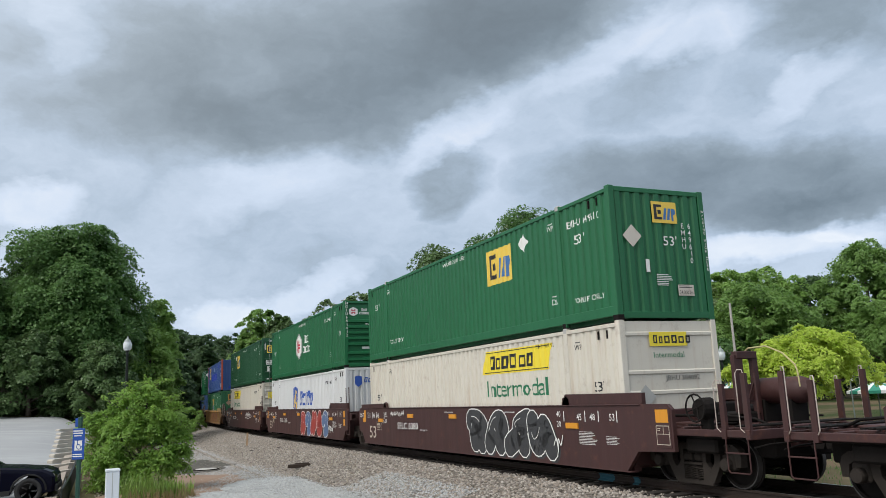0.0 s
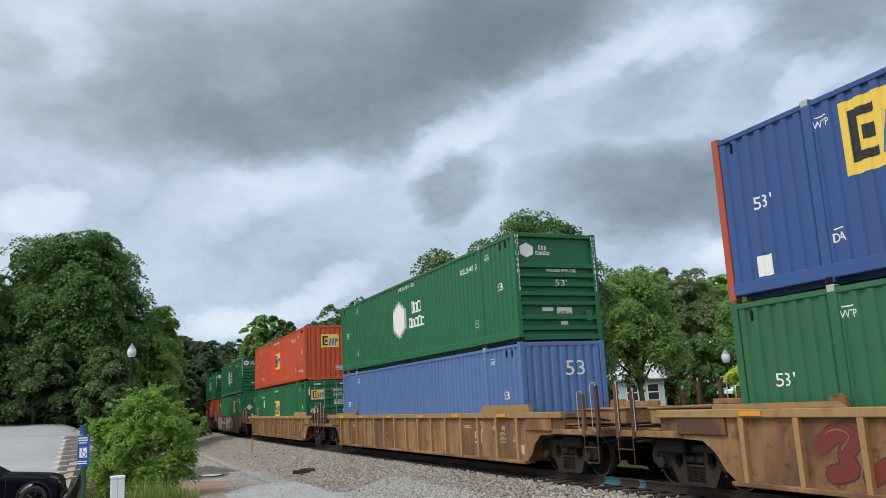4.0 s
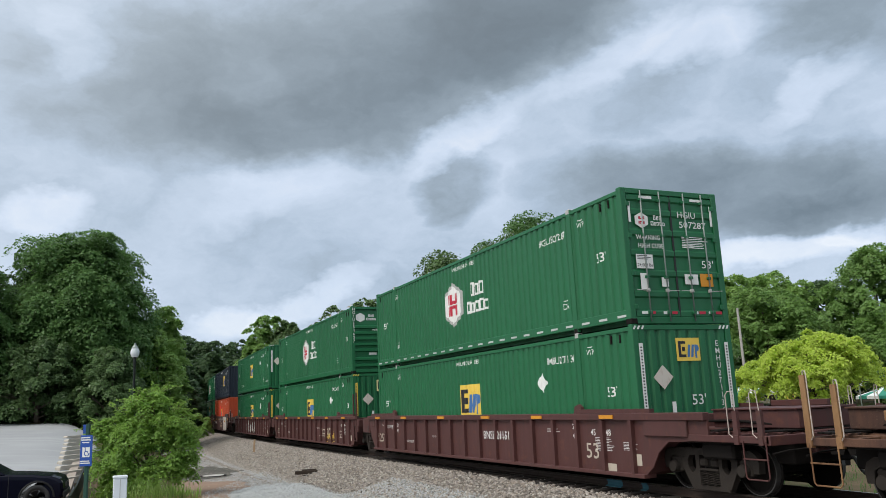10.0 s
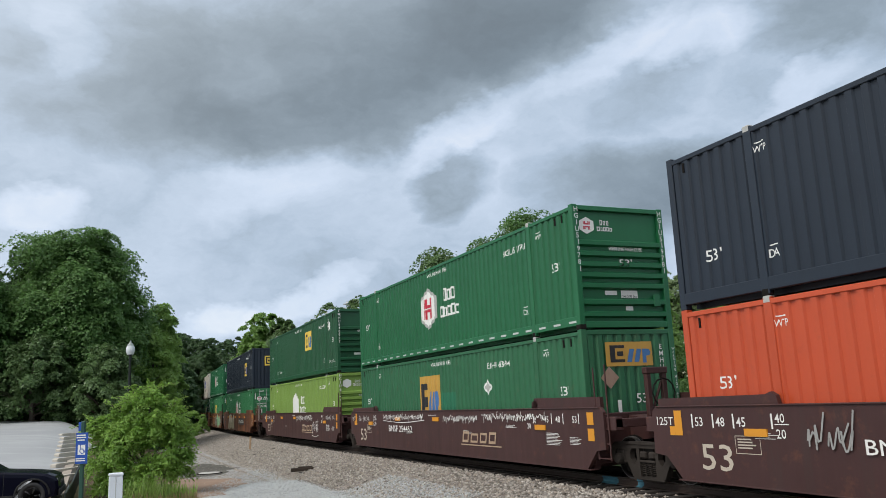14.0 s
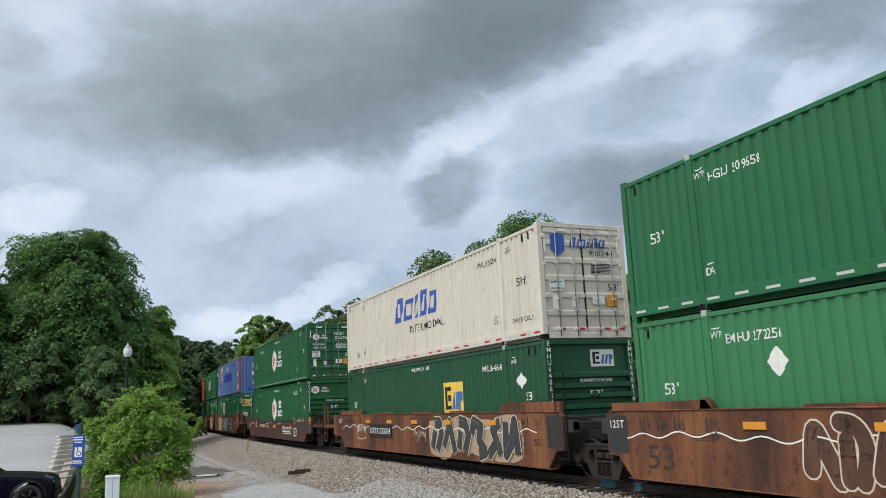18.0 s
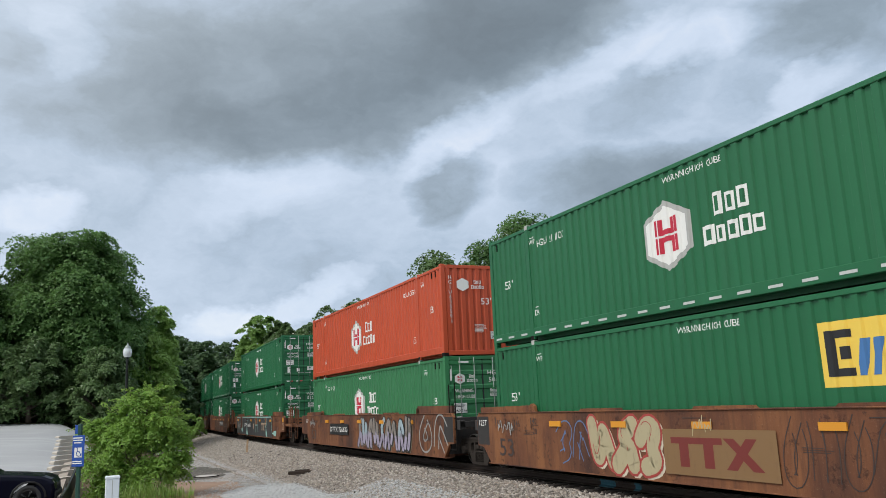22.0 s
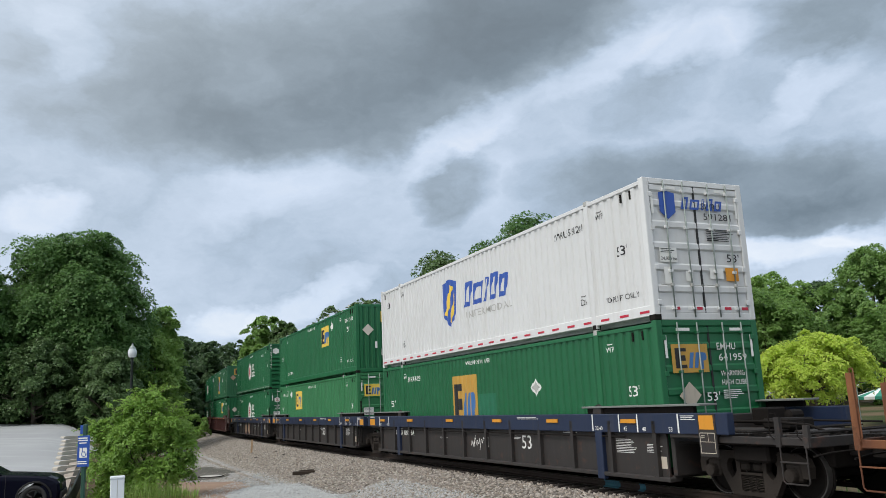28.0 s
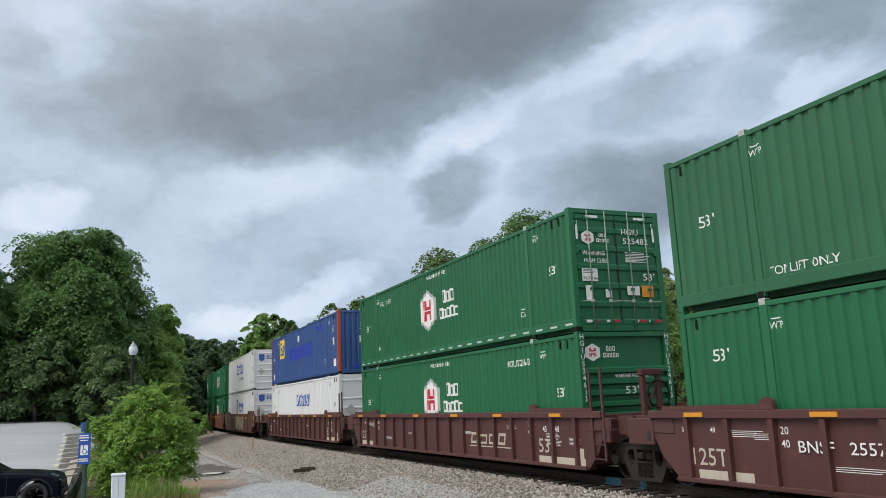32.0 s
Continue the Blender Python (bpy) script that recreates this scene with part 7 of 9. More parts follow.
# the train, front to back: place of each car's middle at the start, upper box, lower box, car
E_, J_ = True, False
TRAIN = [
    (32.2, None, None, lambda: well_car("smooth", "maroon", E_, E_, "")),
    (8.5, ("emp", "green", "corrugated", "EMHU649610", dict(at=(2.95, 2.0), diamond=4.3, rz=1.95, split=True, f53=(6.62, 1.86), wx=5.50, sx=6.36)), ("jb", "cream", "level", "JBHU304092", dict(sx=4.62, sz=2.62, ss=.15)),
     lambda: well_car("smooth", "maroon", E_, J_, "SFLC 6380", nx=-4.6, nw=1.9, wheel=True, tall=True, art=(("g", 1.1, 5.55, .24, 1.48, "charcoal", "w", 3, 4, None, dict(fat_by=.62, drop="charcoal")), ("t", 5.6, 6.0, .35, 1.1, "w", 7, .03), ("t", -5.3, -3.9, 1.18, 1.42, "w", 8)))),
    (-11.0, ("hub", "green", "ribbed", "HGIU641412", dict()), ("swift", "white", "corrugated", "SWRU944691", dict(nodia=True)),
     lambda: well_car("smooth", "maroon", J_, J_, "SFLC 6380", nx=-4.6, nw=1.9, tall=True, art=(("g", .5, 5.95, .22, 1.48, "red_s", "w", 15, 5, None, dict(fat_by=.56, alt="blue_s", drop="maroon")), ("t", 6.0, 6.8, .45, .85, "w", 9, .03)))),
    (-30.6, ("emp", "green_dark", "doors", "EMHU651780", dict(at=(-3.4, 1.95), diamond=-4.7, f53=(6.7, 1.88))), ("jb", "cream", "doors", "JBHU295945", dict(jx=-5.9)),
     lambda: well_car("smooth", "maroon", J_, E_, "SFLC 6380", nx=-4.6, nw=1.9, tall=True, art=(("t", 2.2, 4.6, .95, 1.4, "w", 4, .035),))),
    (-54.4, ("emp_blue", "blue", "corrugated", "", dict()), ("emp_old", "green_old", "corrugated", "EMHU634494", dict(sx=3.2)),
     lambda: well_car("ribbed", "tan", E_, E_, "", chord="tan_top", rib="tan_top", ribs=15, wheel=True, art=(("g", -6.6, 5.2, .33, 1.24, "wine", "brown", 11, 13, "tan", dict(fat_by=.34, drop="tan")),))),
    (-78.0, ("hub", "green", "ribbed", "HGIU648113", dict(red=False)), ("bare", "blue_light", "corrugated", "", dict()), lambda: well_car("ribbed", "tan", E_, E_, "", chord="tan_top", rib="tan_top", ribs=15)),
    (-101.3, ("emp", "orange", "corrugated", "EMHU200371", dict(at=(0.32, 1.5), red_patch=True, diamond=None, nodia=True, bigend=1.72)), ("emp", "green", "doors", "EMHU262263", dict(at=(.15, 1.55), diamond=-4.5, sx=-5.6)),
     lambda: well_car("ribbed", "tan", E_, E_, "", chord="tan_top", rib="tan_top", ribs=15, wheel=True, art=(("t", -4, 4, .4, 1.2, "sand", 21),))),
    (-125.0, ("hub", "green", "ribbed", "HGIU505681", dict(reflect="w")), ("emp", "green_mid", "corrugated", "EMHU264811", dict(at=(3.0, 1.95))),
     lambda: well_car("smooth", "brown", E_, E_, "DTTX 646258", nx=-4.72, nw=2.95, extra=(sign_panel(2.05, 4.75, .48, 1.16, "mustard", "wine"),), art=(("g", -8.9, -4.9, .26, 1.50, "mist", "taupe", 31, 4, "cream_s", dict(fat_by=.50, drop="brown", cloud="sand")), ("g", -1.4, 2.05, .24, 1.48, "putty", "k", 33, 4, "cream_s", dict(soft=False, fat_by=.44, cloud="sand", second="mist")), ("t", 2.8, 3.9, .28, .44, "k", 34, .022), ("t", -2.6, -1.7, .32, .44, "k", 35, .016), ("t", 2.4, 4.3, 1.22, 1.44, "silver", 36, .024)))),
    (-148.3, ("hub", "green", "ribbed", "HGIU519455", dict(reflect="w", hex=(-.92, 1.60))), ("hub", "orange", "corrugated", "HGIU635123", dict(red=False, border=False)),
     lambda: well_car("ribbed", "brown", E_, E_, "", ribs=14, rib="tan", art=(("t", -3.0, -2.3, .5, 1.0, "w", 41), ("t", -.8, .1, .8, 1.1, "w", 42), ("t", 3.2, 4.2, .5, 1.1, "sand", 43)))),
    (-171.9, ("hub", "green", "ribbed", "HGIU641294", dict(pale=True)), ("emp", "green", "doors", "EMHU249618", dict(at=(.65, 1.45), diamond=-4.5, sx=-5.6, patch=True)),
     lambda: well_car("ribbed", "brown", E_, E_, "DTTX 657543", nx=-6.4, nw=1.6, ribs=14, rib="tan", chord="tan", art=(("t", -5.9, -3.0, .35, .75, "w", 51, .035),), extra=(white_label(6.9, 7.6),), logo=(3.55, "w"))),
    (-195.65, ("hub", "green", "doors", "HGIU507287", dict(reflect="w")), ("emp", "green", "corrugated", "EMHU271134", dict(at=(.1, 1.5), bars="w")),
     lambda: well_car("ribbed", "maroon_red", E_, J_, "BNSF 21151", nx=1.2, nw=1.5, ribs=17, extra=(white_label(6.8, 7.3),))),
    (-215.3, ("hub", "green", "ribbed", "HGIU651627", dict(pale=True)), ("emp", "green", "corrugated", "EMHU269239", dict(at=(.1, 1.5), bars="y", wend="pale")),
     lambda: well_car("ribbed", "maroon_red", J_, J_, "", ribs=17, logo=(2.6, "wfade"), art=(("t", 3.9, 5.4, .3, .8, "y", 61),))),
    (-234.9, ("emp", "green", "corrugated", "EMHU269591", dict(at=(-.15, 1.56), bars="w", wend=True)), ("emp", "green", "corrugated", "EMHU265885", dict(at=(.05, 1.5), bars="y", wend="pale")),
     lambda: well_car("ribbed", "maroon_red", J_, E_, "", ribs=17, art=(("g", -1.75, 3.05, .30, 1.22, "w", "k", 71, 5, "k"),))),
    (-258.5, ("emp", "navy", "corrugated", "EMHU268361", dict(at=(2.9, 1.7), diamond=None, nodia=True, bigend=1.62, rz=.78)), ("emp", "orange", "corrugated", "EMHU200767", dict(at=(.3, 1.4), red_patch=True, diamond=None, nodia=True, bigend=1.80)),
     lambda: well_car("smooth", "maroon", E_, J_, "BNSF 254452", nx=-4.4, nw=2.2, tall=True, logo=(1.7, "sand"), extra=(putty_patch,), art=(("t", .3, 2.7, 1.02, 1.42, "silver", 81, .032), ("t", -5.4, -4.5, .70, 1.42, "silver", 82, .03), ("t", 3.4, 4.4, 1.0, 1.4, "w", 182)))),
    (-278.0, ("hub", "green", "ribbed", "HGIU519781", dict(reflect="w")), ("emp_old", "green_old", "corrugated", "EMHU633494", dict(sx=3.3)),
     lambda: well_car("smooth", "maroon", J_, J_, "BNSF 254452", nx=-4.3, nw=2.3, tall=True, logo=(1.9, "sand"), art=(("t", -4.8, -1.0, 1.15, 1.45, "w", 83), ("t", .6, 3.0, 1.12, 1.40, "w", 84), ("t", 3.4, 6.6, 1.15, 1.45, "w", 85)))),
    (-297.6, ("emp", "green_dark", "ribbed", "EMHU640977", dict(at=(2.4, 1.9))), ("hub", "lime", "ribbed", "HGIU634419", dict(red=False, border=False)),
     lambda: well_car("smooth", "maroon", J_, E_, "", tall=True, logo=(1.7, "sand"), art=(("t", .5, 4.0, 1.05, 1.42, "w", 86), ("t", 4.0, 5.2, .4, 1.2, "w", 87)))),
    (-320.9, ("emp", "navy", "corrugated", "EMHU268676", dict(at=(4.38, 1.54), wide=1.08, diamond=None, nodia=True, bigend=1.62, rz=.78)), ("hub", "green_light", "doors", "HGIU501051", dict(sx=-5.6)),
     lambda: well_car("smooth", "rust", E_, J_, "DTTX 723004", nx=2.15, nw=2.9, board=True, art=(("g", -4.75, -.95, .24, 1.44, "cream_s", "taupe", 91, 4, "k", dict(fat_by=.46, second="buff", drop="taupe")), ("t", -1.0, -.5, .95, 1.3, "silver", 92)))),
    (-340.3, ("hub", "green", "doors", "HGIU509658", dict(reflect="w", sx=-5.6)), ("emp", "green_light", "doors", "EMHU272256", dict(at=(-.3, 1.55), diamond=-4.5, sx=-5.6)),
     lambda: well_car("smooth", "rust", J_, J_, "", extra=(wave_line, sign_panel(-1.5, 1.35, .46, 1.22, "ochre", "wine")), art=(("g", 4.0, 6.9, .22, 1.46, "mint", "red_s", 93, 4, "w", dict(soft=False, fat_by=.50, drop="red_s")), ("g", 1.6, 3.4, .30, 1.36, "mist", "charcoal", 94, 3, None, dict(drop="rust")), ("g", -4.0, -1.6, .30, 1.44, "brown", "cream_s", 95, 4, "k", dict(drop="rust")), ("t", 6.9, 8.1, .5, 1.2, "silver", 96, .03)))),
    (-359.9, ("swift", "cream", "doors", "SWRU950244", dict(plainword=True, reflect="w", feet=True, rz=.55, rx=-6.92)), ("emp", "green_dark", "ribbed", "EMHU640614", dict(at=(2.6, 1.6))),
     lambda: well_car("smooth", "rust", J_, E_, "DTTX 723004", nx=-4.6, nw=2.2, board=True, extra=(wave_line,), art=(("g", 1.3, 7.0, .22, 1.48, "charcoal", "cream_s", 97, 6, "mist", dict(soft=False, fat_by=.34, cloud="sand", drop="taupe")), ("t", -.1, .9, .62, 1.1, "cream_s", 98), ("t", -6.2, -5.2, .6, 1.3, "w", 198)))),
    (-383.3, ("hub", "green_deep", "doors", "HGIU526761", dict(reflect="w", sx=-5.6)), ("hub", "green_deep", "ribbed", "HGIU525538", dict()),
     lambda: well_car("smooth", "oxide", E_, E_, "FEC 70887", nx=-4.25, nw=1.75, nh=.26, low=True, amber_z=.80, logo=(2.75, "w"), extra=(circle_badge(-1.45),), wheel=True)),
    (-407.2, ("emp_blue", "blue_light", "corrugated", "", dict()), ("emp", "green", "doors", "EMHU646211", dict(at=(-2.75, 1.86), diamond=-4.9)),
     lambda: well_car("smooth", "rust", E_, J_, "DTTX 726630", nx=3.1, nw=2.4, board=True, wheel=True, tall=True, art=(("g", -4.8, -2.1, .26, 1.50, "buff", "red_s", 101, 3, "red_s", dict(fat_by=.46, drop="cream_s")), ("g", -.85, 2.35, .24, 1.46, "powder", "k", 102, 5, "w", dict(fat_by=.54)), ("t", -1.85, -1.0, .75, 1.4, "silver", 103, .03), ("g", 3.8, 5.6, .34, 1.42, "lilac", "k", 104, 4, "k"), ("t", 6.6, 8.0, .8, 1.15, "buff", 105), ("t", 2.4, 3.1, 1.2, 1.42, "w", 106), ("t", 5.7, 6.3, .9, 1.4, "kfade", 107, .03)))),
    (-426.4, ("hub", "green", "doors", "HGIU511107", dict(reflect="w", sx=-5.6)), ("emp", "green", "ribbed", "EMHU646196", dict(at=(3.05, 1.93))),
     lambda: well_car("smooth", "rust", J_, J_, "", extra=(sign_panel(-1.15, 1.55, .36, 1.16, "ochre", "wine"),), art=(("g", -3.55, -1.2, .24, 1.50, "buff", "red_s", 105, 3, "red_s", dict(fat_by=.46, drop="cream_s")), ("o", -4.9, -3.6, .40, 1.36, "blue_s", 106, 2), ("o", 1.6, 4.3, .30, 1.44, "kfade", 206, 5, .018), ("g", 4.35, 7.6, .22, 1.50, "buff", "powder", 107, 4, "w", dict(fat_by=.5)), ("t", -7.7, -6.9, .95, 1.38, "silver", 108, .026), ("t", -.3, .2, 1.02, 1.4, "buff", 208)))),
    (-445.9, ("hub", "orange", "corrugated", "HGIU635591", dict(hex=(-.98, 1.42))), ("hub", "green_light", "doors", "HGIU506627", dict(sx=-5.6)),
     lambda: well_car("smooth", "rust", J_, E_, "DTTX 726630", nx=-4.3, nw=2.6, board=True, art=(("g", -.4, 5.6, .24, 1.48, "mist", "k", 109, 9, "silver", dict(fat_by=.32, second="lilac", alt="powder", drop="taupe")), ("o", 6.15, 8.6, .3, 1.5, "silver", 209, 2, .06), ("t", -7.9, -6.9, .9, 1.36, "silver", 110, .028), ("t", 5.1, 5.8, 1.0, 1.36, "kfade", 111)))),
    (-469.6, ("hub", "green", "doors", "HGIU649397", dict(sx=-5.6)), ("hub", "green", "doors", "HGIU512103", dict(sx=-5.6)),
     lambda: well_car("smooth", "rust", E_, E_, "DTTX 645433", nx=-4.75, nw=2.95, ambers=(-7.9, -1.85, 1.75, 5.55), extra=(charcoal_coat,), art=(("t", -8.0, -7.0, .4, 1.3, "silver", 112, .06),))),
    (-493.1, ("hub", "green", "doors", "HGIU528512", dict(reflect="w", sx=-5.6)), ("hub", "green", "ribbed", "HGIU651240", dict(border=False)),
     lambda: well_car("smooth", "rust", E_, J_, "DTTX 726510", nx=2.1, nw=2.9, board=True, art=(("g", -2.3, 1.5, .26, 1.46, "brown", "k", 113, 5, "sand", dict(fat_by=.48)), ("o", 5.1, 8.0, .4, 1.3, "taupe", 114, 5, .016), ("t", -4.3, -3.4, .95, 1.35, "mist", 214)))),
    (-512.6, ("hub", "green", "doors", "HGIU501398", dict(sx=-5.6)), ("hub", "green", "ribbed", "HGIU523911", dict(border=False)),
     lambda: well_car("smooth", "rust", J_, J_, "", art=(("g", -5.0, -2.0, .3, 1.42, "brown", "k", 115, 4, "wfade"), ("g", 0.5, 5.5, .3, 1.42, "taupe", "cream_s", 116, 6, None, dict(drop="brown"))))),
    (-531.8, ("hub", "green", "ribbed", "HGIU643105", dict(red=True, border=False)), ("hub", "green", "ribbed", "HGIU652048", dict(border=False)),
     lambda: well_car("smooth", "rust", J_, E_, "DTTX 726510", nx=-3.1, nw=3.0, board=True, extra=(sign_panel(-8.2, -7.3, .42, 1.0, "ochre", "ochre"),), art=(("g", -7.4, -3.3, .24, 1.46, "mist", "silver", 117, 5, "k", dict(drop="rust")), ("g", -3.2, .4, .24, 1.48, "taupe", "cream_s", 119, 4, "k", dict(drop="brown", cloud="taupe")), ("g", .6, 5.5, .24, 1.46, "brown", "k", 118, 5, "sand")))),
    (-555.6, ("swift", "white", "doors", "SWRU591281", dict(reflect="r", rz=2.15, rx=-7.5)), ("emp_old", "green", "doors", "EMHU641959", dict(sx=-5.6)),
     lambda: well_car("navy", "grey_side", E_, J_, "DTTX 888664", nx=-6.6, nw=1.9, chord="navy_top", ribs=12, art=(("t", -.3, .8, .5, .9, "w", 121),))),
    (-575.1, ("emp", "green", "corrugated", "EMHU650509", dict(at=(2.8, 2.0), diamond=4.1, split=True, f53=(6.62, 1.86), wx=5.50, sx=6.36)), ("emp", "green_light", "doors", "EMHU653355", dict(at=(-3.0, 2.0), diamond=-4.9, sx=-7.0)),
     lambda: well_car("navy", "grey_side", J_, J_, "", chord="navy_top", ribs=12)),
    (-594.7, ("hub", "green", "ribbed", "HGIU512182", dict(pale=True, reflect="w")), ("hub", "green", "doors", "HGIU502281", dict(sx=-5.6, border=False)),
     lambda: well_car("navy", "grey_side", J_, E_, "DTTX 888664", nx=-6.2, nw=2.0, tank=True, chord="navy_top", ribs=12, extra=(circle_badge(4.35),), art=(("g", -2.2, .8, .28, 1.28, "sand", "pink", 123, 4, "k"),))),
    (-618.4, ("emp_old", "green_old", "corrugated", "EMHU634208", dict(sx=4.06, tx=4.6, f53=(6.62, 1.45), diamond=3.0)), ("emp", "green", "corrugated", "EMHU637911", dict(at=(2.9, 2.0), diamond=4.3, wend=True, rz=1.95, f53=(6.62, 1.86), wx=5.50, sx=6.36)),
     lambda: well_car("ribbed", "maroon_red", E_, J_, "BNSF   25573", nx=-5.52, nw=1.65, nh=.25, ribs=17, logo=(2.0, "wfade"), tall=True, extra=(white_label(6.2, 8.2), white_label(-7.8, -6.5)))),
    (-638.0, ("hub", "green", "doors", "HGIU525482", dict(reflect="w", sx=-5.6)), ("hub", "green", "ribbed", "HGIU524613", dict()),
     lambda: well_car("ribbed", "maroon_red", J_, J_, "", ribs=17, logo=(2.4, "wfade"), tall=True, extra=(white_label(6.2, 8.2), white_label(-7.8, -6.5)))),
    (-657.6, ("emp_blue", "blue", "corrugated", "", dict()), ("stg", "white", "level", "", dict()), lambda: well_car("ribbed", "maroon_red", J_, E_, "", ribs=17, extra=(white_label(6.2, 8.2),))),
    (-681.2, ("swift", "white", "level", "", dict(plainword=True)), ("swift", "white", "level", "", dict()), lambda: well_car("smooth", "brown", E_, J_, "", art=(("g", -1, 4, .3, 1.4, "sand", "mint", 131, 5),))),
    (-700.8, ("hub", "green", "corrugated", "", dict()), ("hub", "green", "corrugated", "", dict()), lambda: well_car("smooth", "rust", J_, J_, "")),
    (-720.4, ("hub", "green", "corrugated", "", dict()), ("hub", "green", "corrugated", "", dict()), lambda: well_car("smooth", "rust", J_, E_, "")),
]
BASE_LOW, BASE_UP = 0.325, 3.225
MOVING = []
for _u, _up, _low, _make in TRAIN:
    MOVING.append((_make(), _u, 0.0))
    for _box, _z in ((_up, BASE_UP), (_low, BASE_LOW)):
        if _box:
            MOVING.append((container(*_box[:4], lower=_z == BASE_LOW, **_box[4]), _u, _z))


SURGE = {10: 0.15, 11: 0.5}     # slack running in and out between the cars, metres


def run(t):
    """How far the train has gone after t seconds."""
    return 20.607 * t - 0.020609 * t * t + 0.0001958 * t ** 3 + SURGE.get(t, 0.0)


def motions():
    for ob, u, z in MOVING:
        walk(ob, [(t, car_pose(u + run(t), z)) for t in range(0, 33)])


# ---- plants ----
def leaf_mesh(name, pts, outs, size, mat, rng, ratio=0.5, spread=0.9, tri=False):
    """One leaf spray at each point, turned mostly outwards: a bent diamond, or a plain triangle far off."""
    n = len(pts)
    nrm = outs + rng.normal(0, spread, (n, 3))
    nrm /= np.linalg.norm(nrm, axis=1)[:, None] + 1e-9
    a = np.cross(nrm, rng.normal(0, 1, (n, 3)))
    a /= np.linalg.norm(a, axis=1)[:, None] + 1e-9
    b = np.cross(nrm, a)
    ln = size * rng.uniform(0.6, 1.3, (n, 1))
    wd = ln * ratio
    bend = nrm * ln * 0.25
    c = 3 if tri else 4
    if tri:
        V = np.stack([pts - a * ln - bend, pts - b * wd * 1.5 + a * ln * .4, pts + b * wd * 1.5 + a * ln * .6], 1).reshape(-1, 3)
    else:
        V = np.stack([pts - a * ln, pts - b * wd + bend, pts + a * ln, pts + b * wd + bend], 1).reshape(-1, 3)
    me = bpy.data.meshes.new(name)
    me.vertices.add(n * c)
    me.vertices.foreach_set("co", V.astype(np.float32).ravel())
    me.loops.add(n * c)
    me.loops.foreach_set("vertex_index", np.arange(n * c, dtype=np.int32))
    me.polygons.add(n)
    me.polygons.foreach_set("loop_start", np.arange(0, n * c, c, dtype=np.int32))
    me.materials.append(mat)
    me.update(calc_edges=True)
    me.validate()
    return me


def crown_points(lobes, count, puff, rng, shell=0.14, per=190):
    """Leaves in boughs over the crown masses: each bough is a tilted, flattened fan of leaves, thick on top and open below."""
    pts, outs = [], []
    vol = np.array([(l[3] * l[4] * l[5]) ** (2 / 3) for l in lobes])
    up = np.array((0.0, 0.0, 1.0))
    for l, share in zip(lobes, vol / vol.sum()):
        for _ in range(max(2, int(count / per * share))):
            d = rng.normal(0, 1, 3)
            d[2] += 0.15
            d /= np.linalg.norm(d)
            r = (1.02 - abs(rng.normal(0, shell))) * (1 + 0.22 * noise.noise((d[0] * 2.4 + l[0], d[1] * 2.4 + l[1], d[2] * 2.4 + l[2])))
            if rng.random() < 0.16:
                r *= rng.uniform(0.45, 0.85)
            c = np.array(l[:3]) + d * r * np.array(l[3:6])
            k = int(per * rng.uniform(0.5, 1.5))
            s = puff * rng.uniform(0.6, 1.5)
            axis = up * 0.9 + d * 0.75 + rng.normal(0, 0.18, 3)
            axis /= np.linalg.norm(axis)
            a = np.cross(axis, rng.normal(0, 1, 3))
            a /= np.linalg.norm(a)
            b = np.cross(axis, a)
            q = rng.uniform(0, 1, (k, 1)) ** 0.55
            th = rng.uniform(0, 2 * math.pi, (k, 1))
            # ragged rim: the fan is cut into a few leafy fingers
            rim = 0.78 + 0.30 * np.cos(th * rng.integers(3, 7) + rng.uniform(0, 6)) * q
            flat = (a * np.cos(th) + b * np.sin(th) * rng.uniform(.6, .95)) * q * rim * s * 1.25
            dome = axis * (1 - q ** 2) * s * 0.42 - up * q ** 2 * s * 0.22
            pts.append(c + flat + dome + rng.normal(0, s * 0.07, (k, 3)))
            outs.append(axis * 0.9 + flat / s * 0.55 + up * 0.25)
    return np.concatenate(pts), np.concatenate(outs)


BARK = bark_mat("grey brown bark", (0.12, 0.095, 0.075))


